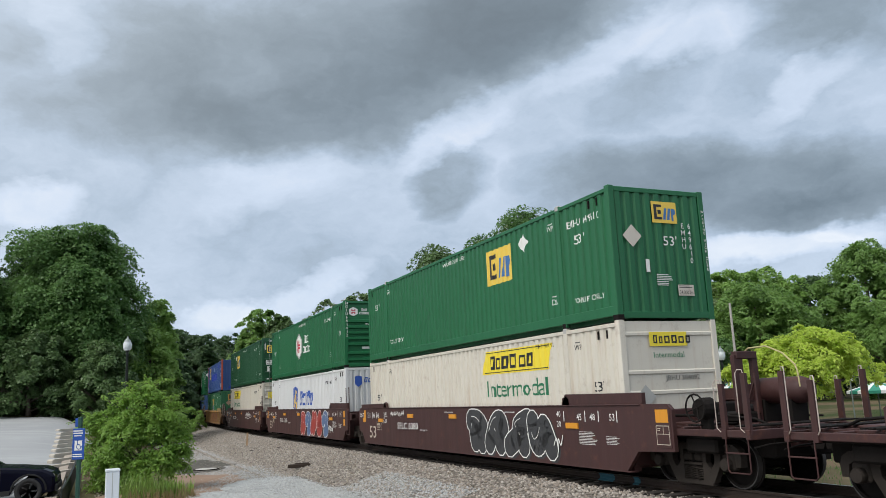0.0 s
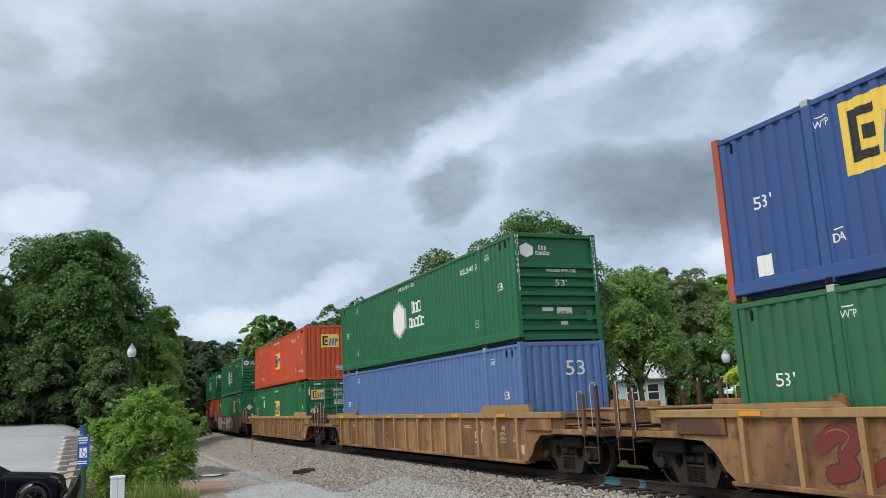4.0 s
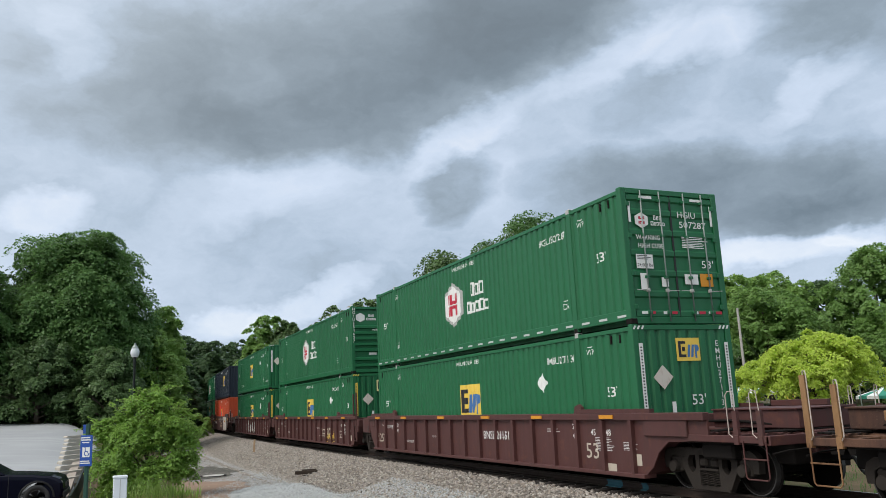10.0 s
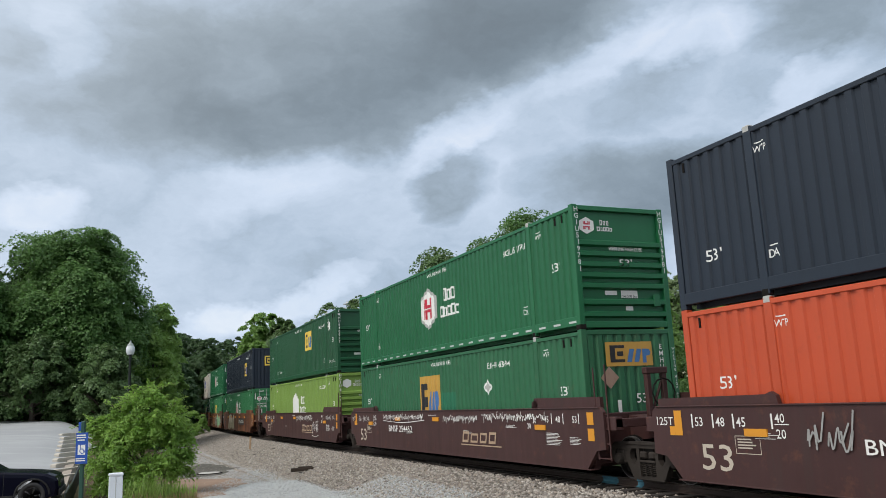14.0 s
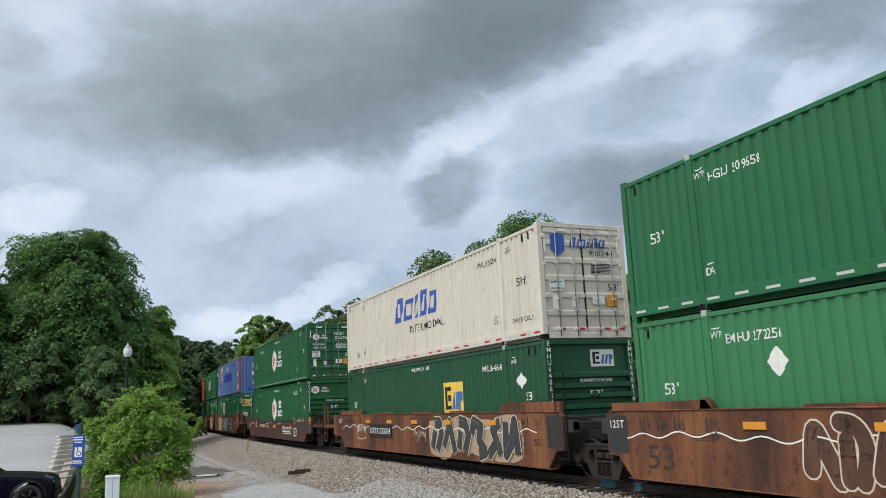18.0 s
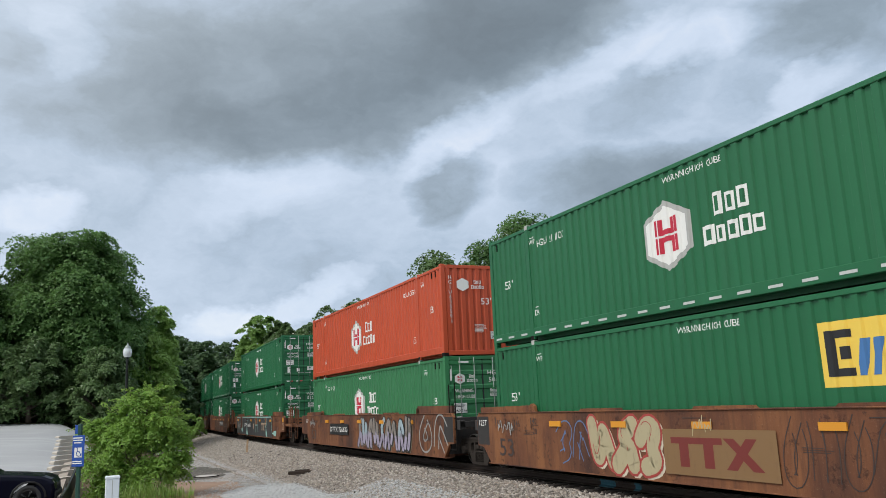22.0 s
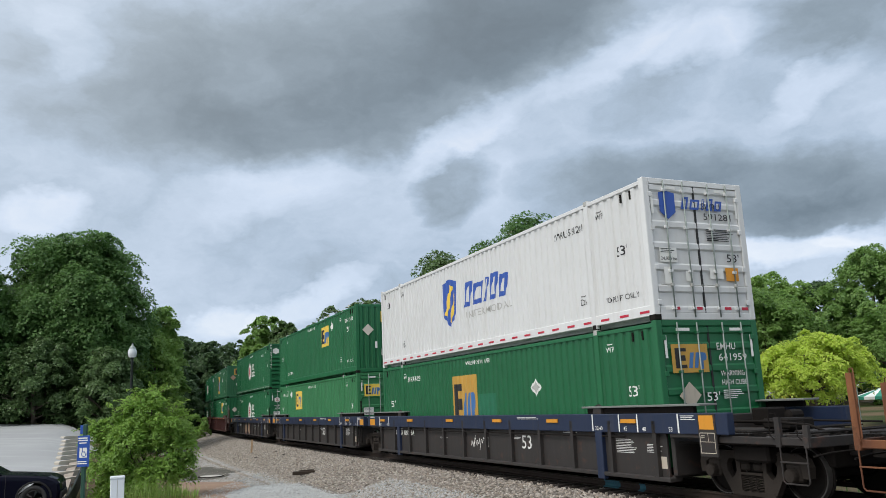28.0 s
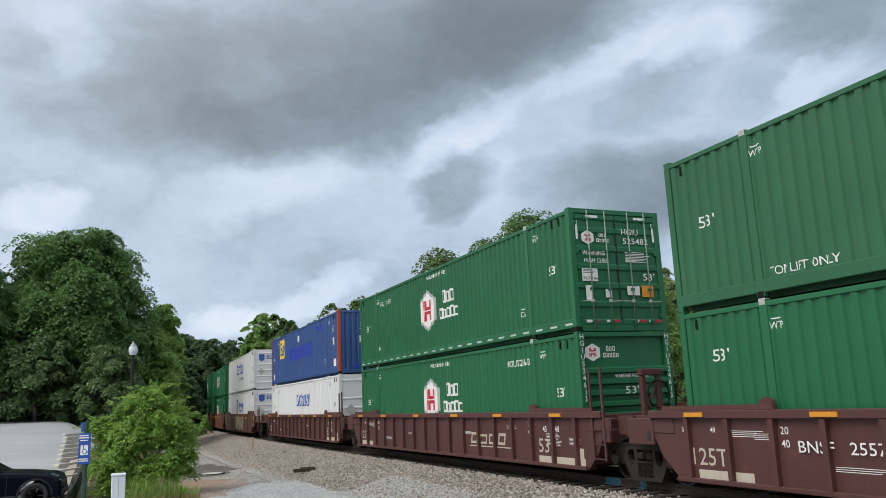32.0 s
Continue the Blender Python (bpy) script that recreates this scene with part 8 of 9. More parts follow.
def tree(x, y, lobes, count, size, leaf, label, seed, trunk_r=0.28, puff=0.6, name="tree", bloom=None, category="tree", ratio=0.5, shell=0.14, tri=True):
    """lobes: crown masses (x, y, z, rx, ry, rz) from the foot of the trunk."""
    rng = np.random.default_rng(seed)
    t = thing(name, label, category)
    t.matrix_basis = Matrix.Translation((x, y, ground_z(x, y) - 0.05))
    top = max(l[2] for l in lobes)
    b = Bag()
    pts = [(0.12 * math.sin(i * 1.3 + seed), 0.12 * math.cos(i * 1.7 + seed), top * 0.92 * i / 6) for i in range(7)]
    b.tube(pts, [trunk_r * (1.35 if i == 0 else 1 - 0.13 * i) for i in range(7)], 9)
    for i, l in enumerate(lobes[:14]):
        z0 = min(l[2] * 0.75, top * 0.55) * (0.5 + 0.12 * (i % 4))
        mid = Vector((l[0] * 0.45, l[1] * 0.45, (z0 + l[2]) / 2 + 0.2))
        b.tube([(0, 0, z0), mid, (l[0], l[1], l[2])], [trunk_r * .5, trunk_r * .33, trunk_r * .12], 6)
        for j in range(3):
            d = Vector(rng.normal(0, 1, 3).tolist()).normalized()
            b.tube([mid, (l[0] + d.x * l[3] * .8, l[1] + d.y * l[4] * .8, l[2] + abs(d.z) * l[5] * .7)], [trunk_r * .2, trunk_r * .05], 5)
    part("trunk", b.mesh("trunk", BARK, True), t)
    p, o = crown_points(lobes, count, puff, rng, shell)
    part("crown", leaf_mesh("crown", p, o, size, leaf, rng, ratio, 0.5, tri), t)
    if bloom:
        q, oo = crown_points(lobes, bloom[0] * 4, 0.25, rng, 0.05, 4)
        part("blossom", leaf_mesh("blossom", q, oo, 0.11, bloom[1], rng, 0.8), t, "white blossom")
    return t


def lobed(h, r, n, seed, low=0.25, squash=1.0, big=1.0):
    """A rounded crown of overlapping masses, h high over the foot and r in radius."""
    rnd = random.Random(seed)
    h *= 1.02
    out = [(0, 0, h * 0.60, r * .66, r * .66, h * 0.33)]
    for i in range(n * 3):
        a = 2.39996 * i + rnd.uniform(-.3, .3)
        u = (i + .5) / (n * 3)
        z = h * (low + .08 + (.90 - low - .08) * u)
        wide = math.sqrt(max(.05, 1 - max(0.0, (z / h - .42) / .58) ** 2)) * (1.0 if z / h > .3 else .72 + .28 * z / h / .3)
        q = r * rnd.uniform(.22, .36) * big
        f = max(0.0, wide * r * rnd.uniform(.86, 1.10) - q * .75)
        out.append((math.cos(a) * f, math.sin(a) * f, z, q, q, q * rnd.uniform(.65, .9) * squash))
    out.append((rnd.uniform(-.2, .2) * r, 0, h * .88, r * .36, r * .36, h * .10))
    return out


OAK = leaf_mat("dark oak leaves", (0.062, 0.140, 0.046), (0.165, 0.300, 0.088), 0.45, 0.42)
FAR_LEAF = leaf_mat("muted far leaves", (0.042, 0.085, 0.034), (0.100, 0.170, 0.068))
# Leaf colour with deep shade put in, for plants under and behind others.
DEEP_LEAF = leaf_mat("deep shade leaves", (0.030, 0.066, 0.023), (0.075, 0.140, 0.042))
MID_LEAF = leaf_mat("mid green leaves", (0.120, 0.230, 0.064), (0.28, 0.44, 0.12), 0.45, 0.45)
FRESH = leaf_mat("fresh green leaves", (0.15, 0.275, 0.070), (0.33, 0.50, 0.135), 0.45, 0.45)
LIME_LEAF = leaf_mat("yellow green leaves", (0.29, 0.44, 0.055), (0.66, 0.78, 0.15), 0.45, 0.5)
SHRUB = leaf_mat("bright shrub leaves", (0.088, 0.205, 0.037), (0.40, 0.60, 0.125), 0.45, 0.42)
MAGNOLIA = leaf_mat("leathery magnolia leaves", (0.062, 0.120, 0.044), (0.175, 0.270, 0.104), 0.35)
PALE_LEAF = leaf_mat("pale mixed leaves", (0.115, 0.175, 0.078), (0.31, 0.40, 0.20), 0.45, 0.45)
BLOOM = leaf_mat("cream blossom", (0.55, 0.50, 0.40), (0.78, 0.74, 0.62))
GRASS = leaf_mat("long grass", (0.09, 0.17, 0.035), (0.26, 0.36, 0.09))

# wood on the far side of the parking lot
tree(-27.6, 60.0, lobed(13.3, 4.6, 11, 1, .02, big=1.3) + [(-2.6, -1.6, 12.3, 2.2, 2.0, 1.1), (.6, -1.2, 12.9, 2.2, 2.0, 1.0)], 185000, .125, OAK, "large dense dark green oak beyond the parking lot", 1, .45, 1.15)
tree(-35.2, 55.5, lobed(10.8, 5.2, 10, 2, .02, big=1.35), 120000, .13, OAK, "large dense dark green oak beyond the parking lot", 2, .42, 1.1)
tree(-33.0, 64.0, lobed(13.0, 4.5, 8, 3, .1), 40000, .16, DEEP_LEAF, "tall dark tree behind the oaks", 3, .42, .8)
tree(-24.0, 66.0, lobed(11.7, 2.3, 8, 5, .05), 50000, .11, FRESH, "slender light green tree beside the oak", 5, .2, .45)
tree(-23.1, 54.4, lobed(6.2, 2.1, 8, 6, .03), 45000, .10, MAGNOLIA, "grey-green magnolia at the edge of the lot", 6, .16, .5)
tree(-28.4, 54.6, lobed(5.6, 2.9, 8, 7, .0), 50000, .10, MAGNOLIA, "grey-green magnolia at the edge of the lot", 7, .16, .5)
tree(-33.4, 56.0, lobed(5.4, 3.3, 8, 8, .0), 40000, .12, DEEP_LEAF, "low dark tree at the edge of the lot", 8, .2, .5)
tree(-22.9, 62.0, lobed(9.3, 2.1, 8, 9, .0), 36000, .11, FRESH, "slender light green tree beside the oak", 9, .25, .6)
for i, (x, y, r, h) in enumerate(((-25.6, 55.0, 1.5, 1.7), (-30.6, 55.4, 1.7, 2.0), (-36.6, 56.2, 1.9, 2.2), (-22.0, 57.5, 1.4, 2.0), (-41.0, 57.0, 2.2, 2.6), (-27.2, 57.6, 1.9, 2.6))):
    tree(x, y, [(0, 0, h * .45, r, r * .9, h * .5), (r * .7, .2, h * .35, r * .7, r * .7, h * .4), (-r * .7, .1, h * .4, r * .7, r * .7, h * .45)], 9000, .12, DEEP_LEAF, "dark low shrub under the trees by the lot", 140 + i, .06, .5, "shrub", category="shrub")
# far wood where the line goes out of sight
for i, (x, y, h, r) in enumerate(((-36, 122, 12.5, 6), (-44, 128, 14.0, 6.5), (-30, 142, 13.5, 6), (-52, 120, 13, 6.5), (-40, 148, 14.8, 6), (-33, 108, 9.5, 4.5), (-60, 112, 14, 7), (-38, 100, 11, 5.0), (-45, 92, 12, 5.5), (-30.5, 84, 8.5, 3.0), (-33, 92, 9.5, 3.6))):
    tree(x, y, lobed(h * 1.07, r * 1.08, 8, 20 + i, .0), 30000, .26, FAR_LEAF, "dark green tree in the far wood", 20 + i, .35, 1.0)
tree(-22.9, 69.5, [(0, 0, 1.0, 1.0, 1.0, .9), (.6, .3, .7, .6, .6, .6), (-1.1, .5, 1.2, 1.0, 1.0, 1.0)], 7000, .09, SHRUB, "low green shrub near the railway", 41, .06, .35, "shrub", category="shrub")
tree(-25.0, 78.0, [(0, 0, 1.3, 1.5, 1.5, 1.2), (1.2, .3, 1.0, .9, .9, .9)], 6000, .11, FRESH, "low green shrub near the railway", 42, .06, .35, "shrub", category="shrub")
# beyond the track
tree(-24.2, 107.5, lobed(15.6, 4.8, 8, 51, .05), 40000, .21, MID_LEAF, "green tree across the railway", 51, .3, .9)
tree(-19.5, 100.0, lobed(13.5, 4.1, 8, 52, .05), 36000, .20, MAGNOLIA, "magnolia with scattered blossom across the railway", 52, .3, .8, bloom=(60, BLOOM))
tree(-14.8, 90.0, lobed(12.3, 3.6, 8, 53, .05), 36000, .17, MAGNOLIA, "magnolia with scattered blossom across the railway", 53, .3, .7, bloom=(60, BLOOM))
tree(-8.6, 75.0, lobed(12.5, 4.4, 9, 54, .03), 50000, .15, MAGNOLIA, "magnolia with cream blossom across the railway", 54, .3, .7, bloom=(110, BLOOM))
tree(0.9, 56.0, lobed(12.9, 4.4, 10, 55, .02), 80000, .13, MAGNOLIA, "tall magnolia with cream blossom across the railway", 55, .34, .85, bloom=(150, BLOOM))
tree(5.5, 45.0, lobed(13.1, 3.5, 12, 56, .06) + [(2.6, -.5, 8.9, 1.3, 1.2, .8), (3.1, .2, 8.0, .9, .9, .6), (1.6, -.8, 10.6, 1.4, 1.2, .8), (-2.4, -.4, 10.9, 1.1, 1.0, .7)], 120000, .095, OAK, "large dark green tree with a spreading crown across the railway", 56, .36, .85, bloom=(24, BLOOM))
tree(13.6, 57.0, lobed(11.0, 3.3, 9, 57, .36), 80000, .11, MID_LEAF, "green tree in front of a pale house", 57, .22, .85, shell=.2)
tree(10.4, 60.0, lobed(5.2, 2.0, 8, 65, .0), 20000, .12, DEEP_LEAF, "low dark tree beside a pale house", 65, .16, .45)
tree(22.6, 68.5, lobed(6.4, 2.6, 8, 66, .0), 24000, .13, OAK, "low dark tree beside a pale house", 66, .18, .55, bloom=(16, BLOOM))
tree(24.5, 84.0, lobed(14.6, 5.2, 9, 58, .05), 60000, .17, PALE_LEAF, "tall sparse pale-leaved tree", 58, .32, .8)
tree(29.6, 86.5, lobed(13.8, 5.2, 9, 64, .05), 60000, .17, FRESH, "broad green tree beyond the street", 64, .34, .95)
tree(36.0, 88.0, lobed(14.4, 6.0, 10, 59, .05), 70000, .19, FRESH, "broad green tree beyond the street", 59, .36, .95)
tree(30.5, 76.0, lobed(11.4, 5.2, 10, 60, .03), 60000, .17, MID_LEAF, "broad green tree beyond the street", 60, .32, .9)
tree(43.5, 79.5, lobed(15.9, 5.4, 10, 61, .05), 70000, .17, MID_LEAF, "tall green tree beyond the street", 61, .36, .9, shell=.2)
tree(52.0, 72.0, lobed(14.6, 6.0, 10, 62, .05), 50000, .19, MID_LEAF, "tall green tree beyond the street", 62, .36, .9)
tree(40.0, 70.0, lobed(9.4, 4.4, 9, 63, .0), 50000, .15, MID_LEAF, "lower green tree beyond the street", 63, .28, .75)
for i, (x, y, h, r) in enumerate(((46, 98, 15, 7), (28, 102, 14.5, 7), (60, 86, 15, 7), (16, 96, 13, 6), (64, 60, 13, 6), (6, 84, 12, 5.5), (-4, 92, 12, 5.5))):
    tree(x, y, lobed(h, r, 8, 70 + i, .0), 26000, .28, MID_LEAF if i % 2 else DEEP_LEAF, "dark green tree in the far wood", 70 + i, .35, 1.1)
tree(17.3, 38.4, [(-.2, 0, 2.9, 2.3, 2.2, 1.4), (-2.0, .3, 2.5, 1.5, 1.4, 1.2), (1.7, -.2, 3.0, 1.4, 1.4, 1.0), (.6, -.6, 3.7, 1.6, 1.5, .9), (-.9, .2, 3.5, 1.3, 1.3, .8), (2.3, .3, 3.3, .8, .9, .6), (-1.6, -.5, 3.55, .8, .7, .55), (1.5, -.4, 4.15, .7, .7, .5), (.2, .2, 4.5, .6, .6, .45), (-3.2, 0, 2.7, .6, .6, .5), (3.4, 0, 2.6, .6, .6, .55), (2.4, -.5, 3.7, .6, .6, .4)], 48000, .08, LIME_LEAF, "small rounded yellow-green ornamental tree by the street", 80, .12, .42, tri=False)
tree(29.5, 32.0, [(0, 0, 2.4, 2.0, 2.0, 1.3), (1.2, .2, 2.0, 1.4, 1.4, 1.1)], 14000, .09, LIME_LEAF, "small rounded yellow-green ornamental tree by the street", 81, .12, .42)
# shrub by the lot
SHRUB_MASS = [(-.1, 0, 1.3, 1.1, 1.05, 1.2), (-.95, .1, 1.5, .72, .7, .9), (.72, .0, 1.4, .72, .7, .95), (.10, -.1, 2.70, .66, .62, .60), (.65, -.2, 2.3, .60, .6, .60), (-.75, 0, 2.35, .72, .6, .62), (-1.2, .1, .8, .60, .65, .8), (.85, -.1, .65, .62, .65, .70), (-.2, -.5, .5, 1.1, .6, .6), (-1.45, 0, 2.1, .35, .4, .35), (1.22, 0, 1.75, .36, .4, .40), (.22, 0, 3.15, .3, .3, .35), (-.4, -.1, 2.95, .38, .3, .32)]
bush = tree(-9.80, 26.0, SHRUB_MASS, 44000, .052, SHRUB, "dense bright green leafy shrub beside the parking lot", 90, .05, .34, "shrub", category="shrub", ratio=.5, tri=False)


def shoots():
    """Long leafy sprigs that arch out of the shrub."""
    rng = np.random.default_rng(12)
    pts, outs = [], []
    stems = Bag()
    for i in range(150):
        l = SHRUB_MASS[i % len(SHRUB_MASS)]
        d = rng.normal(0, 1, 3)
        d[2] = abs(d[2]) + .35
        d /= np.linalg.norm(d)
        a = np.array(l[:3]) + d * np.array(l[3:6]) * .8
        ln = rng.uniform(.25, .70)
        out = np.array((d[0], d[1], 0.0))
        line = [a + d * ln * u + out * ln * .35 * u * u - np.array((0, 0, ln * .30 * u * u)) for u in np.linspace(0, 1, 6)]
        stems.tube([q.tolist() for q in line], [.010 - .0014 * q for q in range(6)], 4)
        for u in np.linspace(0.08, 1, 26):
            q = a + d * ln * u + out * ln * .35 * u * u - np.array((0, 0, ln * .30 * u * u))
            pts.append(q + rng.normal(0, .045 * (1.15 - u * .6), 3))
            outs.append(d * .5 + np.array((0, 0, .8)))
    part("sprig_leaves", leaf_mesh("sprig_leaves", np.array(pts), np.array(outs), .058, SHRUB, rng, .45, .5), bush)
    part("sprig_stems", stems.mesh("sprig_stems", BARK), bush)


shoots()


def grass_patch(name, x, y, rx, ry, count, tall, mat, seed, label):
    rng = np.random.default_rng(seed)
    b = Bag()
    for _ in range(count):
        a, r = rng.uniform(0, 6.28), math.sqrt(rng.uniform(0, 1))
        px, py = x + math.cos(a) * r * rx, y + math.sin(a) * r * ry
        h = tall * rng.uniform(.35, 1.1)
        d = rng.uniform(0, 6.28)
        lx, ly = math.cos(d), math.sin(d)
        w = .008 + .006 * rng.random()
        z = ground_z(px, py)
        lean = rng.uniform(.1, .5) * h
        b.add([(px - ly * w, py + lx * w, z), (px + ly * w, py - lx * w, z), (px + lx * lean * .4 + ly * w * .8, py + ly * lean * .4 - lx * w * .8, z + h * .6), (px + lx * lean, py + ly * lean, z + h), (px + lx * lean * .4 - ly * w * .8, py + ly * lean * .4 + lx * w * .8, z + h * .6)], [(0, 1, 2, 4), (4, 2, 3)])
    tagged(new(name, b.mesh(name, mat)), label, "grass", kind="stuff")


grass_patch("long_grass", -8.6, 23.6, .9, .5, 300, .80, GRASS, 1, "long uncut grass at the foot of the shrub")
grass_patch("weeds", -8.4, 24.2, .85, .6, 520, .50, SHRUB, 2, "green weeds at the foot of the shrub")
grass_patch("dry_grass", -8.3, 23.6, 1.0, .8, 520, .38, leaf_mat("dry grass", (0.20, 0.15, 0.07), (0.38, 0.30, 0.16)), 3, "dry yellow grass beside the gravel")
grass_patch("verge_grass", 9.0, 27.0, 6.0, 9.0, 2500, .16, OAK, 4, "short grass verge across the railway")


# ---- street furniture and small things ----
DARK_METAL = plain("dark green black metal", (0.018, 0.024, 0.022), .5, .3, .2)
GLOBE = surface("frosted lamp glass", lambda k, b: k.put(b.inputs["Base Color"], (0.62, 0.66, 0.68, 1)), .25)
CONCRETE = plain("rough concrete", (0.42, 0.40, 0.37), .85, 0, .3, 18, .3)
WOOD = plain("bleached timber", (0.33, 0.28, 0.23), .85, 0, .35, 12, .3)


def street_lamp(x, y, base, top, label):
    t = thing("street_lamp", label, "street lamp", "street lamps")
    t.matrix_basis = Matrix.Translation((x, y, base))
    h = top - base
    g = h - .80
    part("pole", Bag().lathe([(.16, 0), (.17, .12), (.12, .5), (.075, .62), (.065, g - .25), (.09, g - .2), (.06, g - .12), (.10, g)], "z", 14).mesh("pole", DARK_METAL, True), t)
    part("globe", Bag().lathe([(.12, g), (.20, g + .08), (.235, g + .25), (.21, g + .42), (.15, g + .52)], "z", 16).mesh("globe", GLOBE, True), t, "frosted acorn globe")
    part("cap", Bag().lathe([(.17, g + .50), (.14, g + .58), (.06, g + .66), (.045, g + .70), (.05, g + .74), (.01, g + .80)], "z", 14).mesh("cap", M["galv"], True), t)
    part("collar", Bag().lathe([(.10, g - .03), (.14, g), (.13, g + .03)], "z", 14).mesh("collar", DARK_METAL), t)


street_lamp(-17.0, 42.75, ground_z(-17, 42.75), 5.77, "black post lamp with a frosted acorn globe by the lot")
street_lamp(15.2, 43.4, ground_z(15.2, 43.4), 3.92, "black post lamp with a frosted acorn globe by the street")


def utility_pole():
    t = thing("utility_pole", "bare pale wooden utility pole with a guy wire", "utility pole")
    t.matrix_basis = Matrix.Translation((24.2, 65.7, -.1))
    part("pole", Bag().tube([(0, 0, 0), (0, 0, 8.6)], [.13, .09], 10).mesh("pole", plain("grey pole wood", (.42, .40, .37), .85, 0, .25)), t)
    part("guy_wire", Bag().tube([(0, 0, 6.6), (3.6, -1.0, 0)], .018, 5).mesh("guy_wire", DARK_METAL), t)


utility_pole()

SIGN_BLUE = decal_paint("blue sign face", (0.015, 0.075, 0.36), .1)


def parking_sign():
    t = thing("parking_sign", "blue accessible parking sign on a green metal post", "parking sign")
    t.matrix_basis = Matrix.Translation((-4.97, 10.94, 0)) @ Matrix.Rotation(radians(-4), 4, "Z")
    z0 = ground_z(-4.93, 10.95)
    part("post", Bag().box(-.026, .026, .005, .045, z0, 1.74, .006).mesh("post", plain("green post paint", (.02, .07, .05), .5, .2)), t)
    p = part("sign_panel", Bag().box(-.085, .085, -.006, 0, 1.18, 1.59, .003).mesh("sign_panel", SIGN_BLUE), t, "blue sign panel with white symbol")
    wh = M["w"]
    part("symbol_square", Bag().add([(x, -.0085, z) for x, z in rect(-.052, .052, 1.30, 1.43)], [(0, 1, 2, 3)]).mesh("symbol_square", wh), p)
    ring = [(.012 + .034 * math.cos(a), 1.35 + .034 * math.sin(a)) for a in [2.2 + q * .42 for q in range(11)]]
    b = Bag()
    for q in ribbon(ring, .010) + ribbon([(-.012, 1.418), (-.010, 1.375), (.022, 1.375), (.036, 1.335)], .011) + [blob(-.013, 1.428, .016, .016, random.Random(1), 8)]:
        b.add([(x, -.0100, z) for x, z in q], [tuple(range(len(q)))])
    part("symbol", b.mesh("symbol", SIGN_BLUE), p)
    b = Bag()
    for q in lines(-.075, .075, 1.565, 2, .016, .014) + lines(-.06, .06, 1.500, 1, .014, .01) + lines(-.075, .075, 1.255, 2, .014, .012):
        b.add([(x, -.0085, z) for x, z in q], [tuple(range(len(q)))])
    part("sign_lettering", b.mesh("sign_lettering", wh), p)
    part("upper_sign", Bag().box(-.085, -.025, .047, .053, 1.61, 1.73, .002).mesh("upper_sign", SIGN_BLUE), t, "small blue plate above")


parking_sign()


def marker_post():
    t = thing("utility_pedestal", "white plastic utility pedestal in the grass", "utility pedestal")
    t.matrix_basis = Matrix.Translation((-6.46, 15.72, 0)) @ Matrix.Rotation(radians(24), 4, "Z")
    g = ground_z(-6.46, 15.72)
    part("body", Bag().box(-.125, .125, -.07, .07, g - .1, .655, .012).mesh("body", plain("white plastic", (.68, .72, .76), .45, 0, .06)), t)
    part("lid", Bag().box(-.135, .135, -.08, .08, .655, .71, .014).mesh("lid", plain("white plastic lid", (.70, .74, .78), .45, 0, .06)), t)
    part("seam", Bag().box(-.006, .006, -.0735, -.070, g, .64).mesh("seam", M["grey"]), t)


marker_post()


def wheel_stops():
    me = Bag().prism([(-.88, -.05), (.88, -.05), (.88, .12), (.80, .17), (-.80, .17), (-.88, .12)], -.12, .12).mesh("wheel_stop", plain("pale worn concrete", (0.46, 0.42, 0.36), .85, 0, .3, 18, .3))
    for i in range(10):
        u = i / 9
        x, y = -13.9 - 7.65 * u, 29.45 + 16.6 * u
        ob = new("wheel_stop", me)
        ob.matrix_basis = Matrix.Translation((x, y, ground_z(x, y) + .03)) @ Matrix.Rotation(radians(80 + (i * 37 % 9 - 4)), 4, "Z")
        tagged(ob, "worn concrete wheel stop on the parking lot", "wheel stop", "wheel stops")


wheel_stops()


def low_fence():
    t = thing("rail_fence", "low bleached timber kerb and black metal fence", "fence")
    a, b = Vector((-10.2, 21.6)), Vector((-15.4, 34.2))
    n = 64
    post = Bag().box(-.02, .02, -.045, .045, 0, .56, .004).mesh("picket", DARK_METAL)
    for i in range(n + 1):
        p = a.lerp(b, i / n)
        part("picket", post, t, at=Matrix.Translation((p.x, p.y, ground_z(p.x, p.y))))
    za, zb = ground_z(*a), ground_z(*b)
    for z, r in ((.54, .03), (.30, .02), (.12, .022)):
        part("fence_rail", Bag().tube([(p.x, p.y, ground_z(p.x, p.y) + z) for p in [a.lerp(b, q / 8) for q in range(9)]], r, 6).mesh("fence_rail", DARK_METAL), t)
    kerb = Bag()
    c = [Vector((-11.0, 23.0)).lerp(Vector((-16.5, 35.9)), q / 10) for q in range(11)]
    vs = []
    for p in c:
        z = ground_z(p.x, p.y)
        vs += [(p.x - .36, p.y, z - .05), (p.x - .36, p.y, z + .17), (p.x - .02, p.y, z + .17), (p.x - .02, p.y, z - .05)]
    fs = [(0, 1, 2, 3), tuple(len(vs) - 4 + q for q in (3, 2, 1, 0))]
    for q in range(10):
        fs += [(q * 4 + j, q * 4 + 4 + j, q * 4 + 4 + (j + 1) % 4, q * 4 + (j + 1) % 4) for j in range(4)]
    part("timber_kerb", kerb.add(vs, fs).mesh("timber_kerb", WOOD), t)


low_fence()


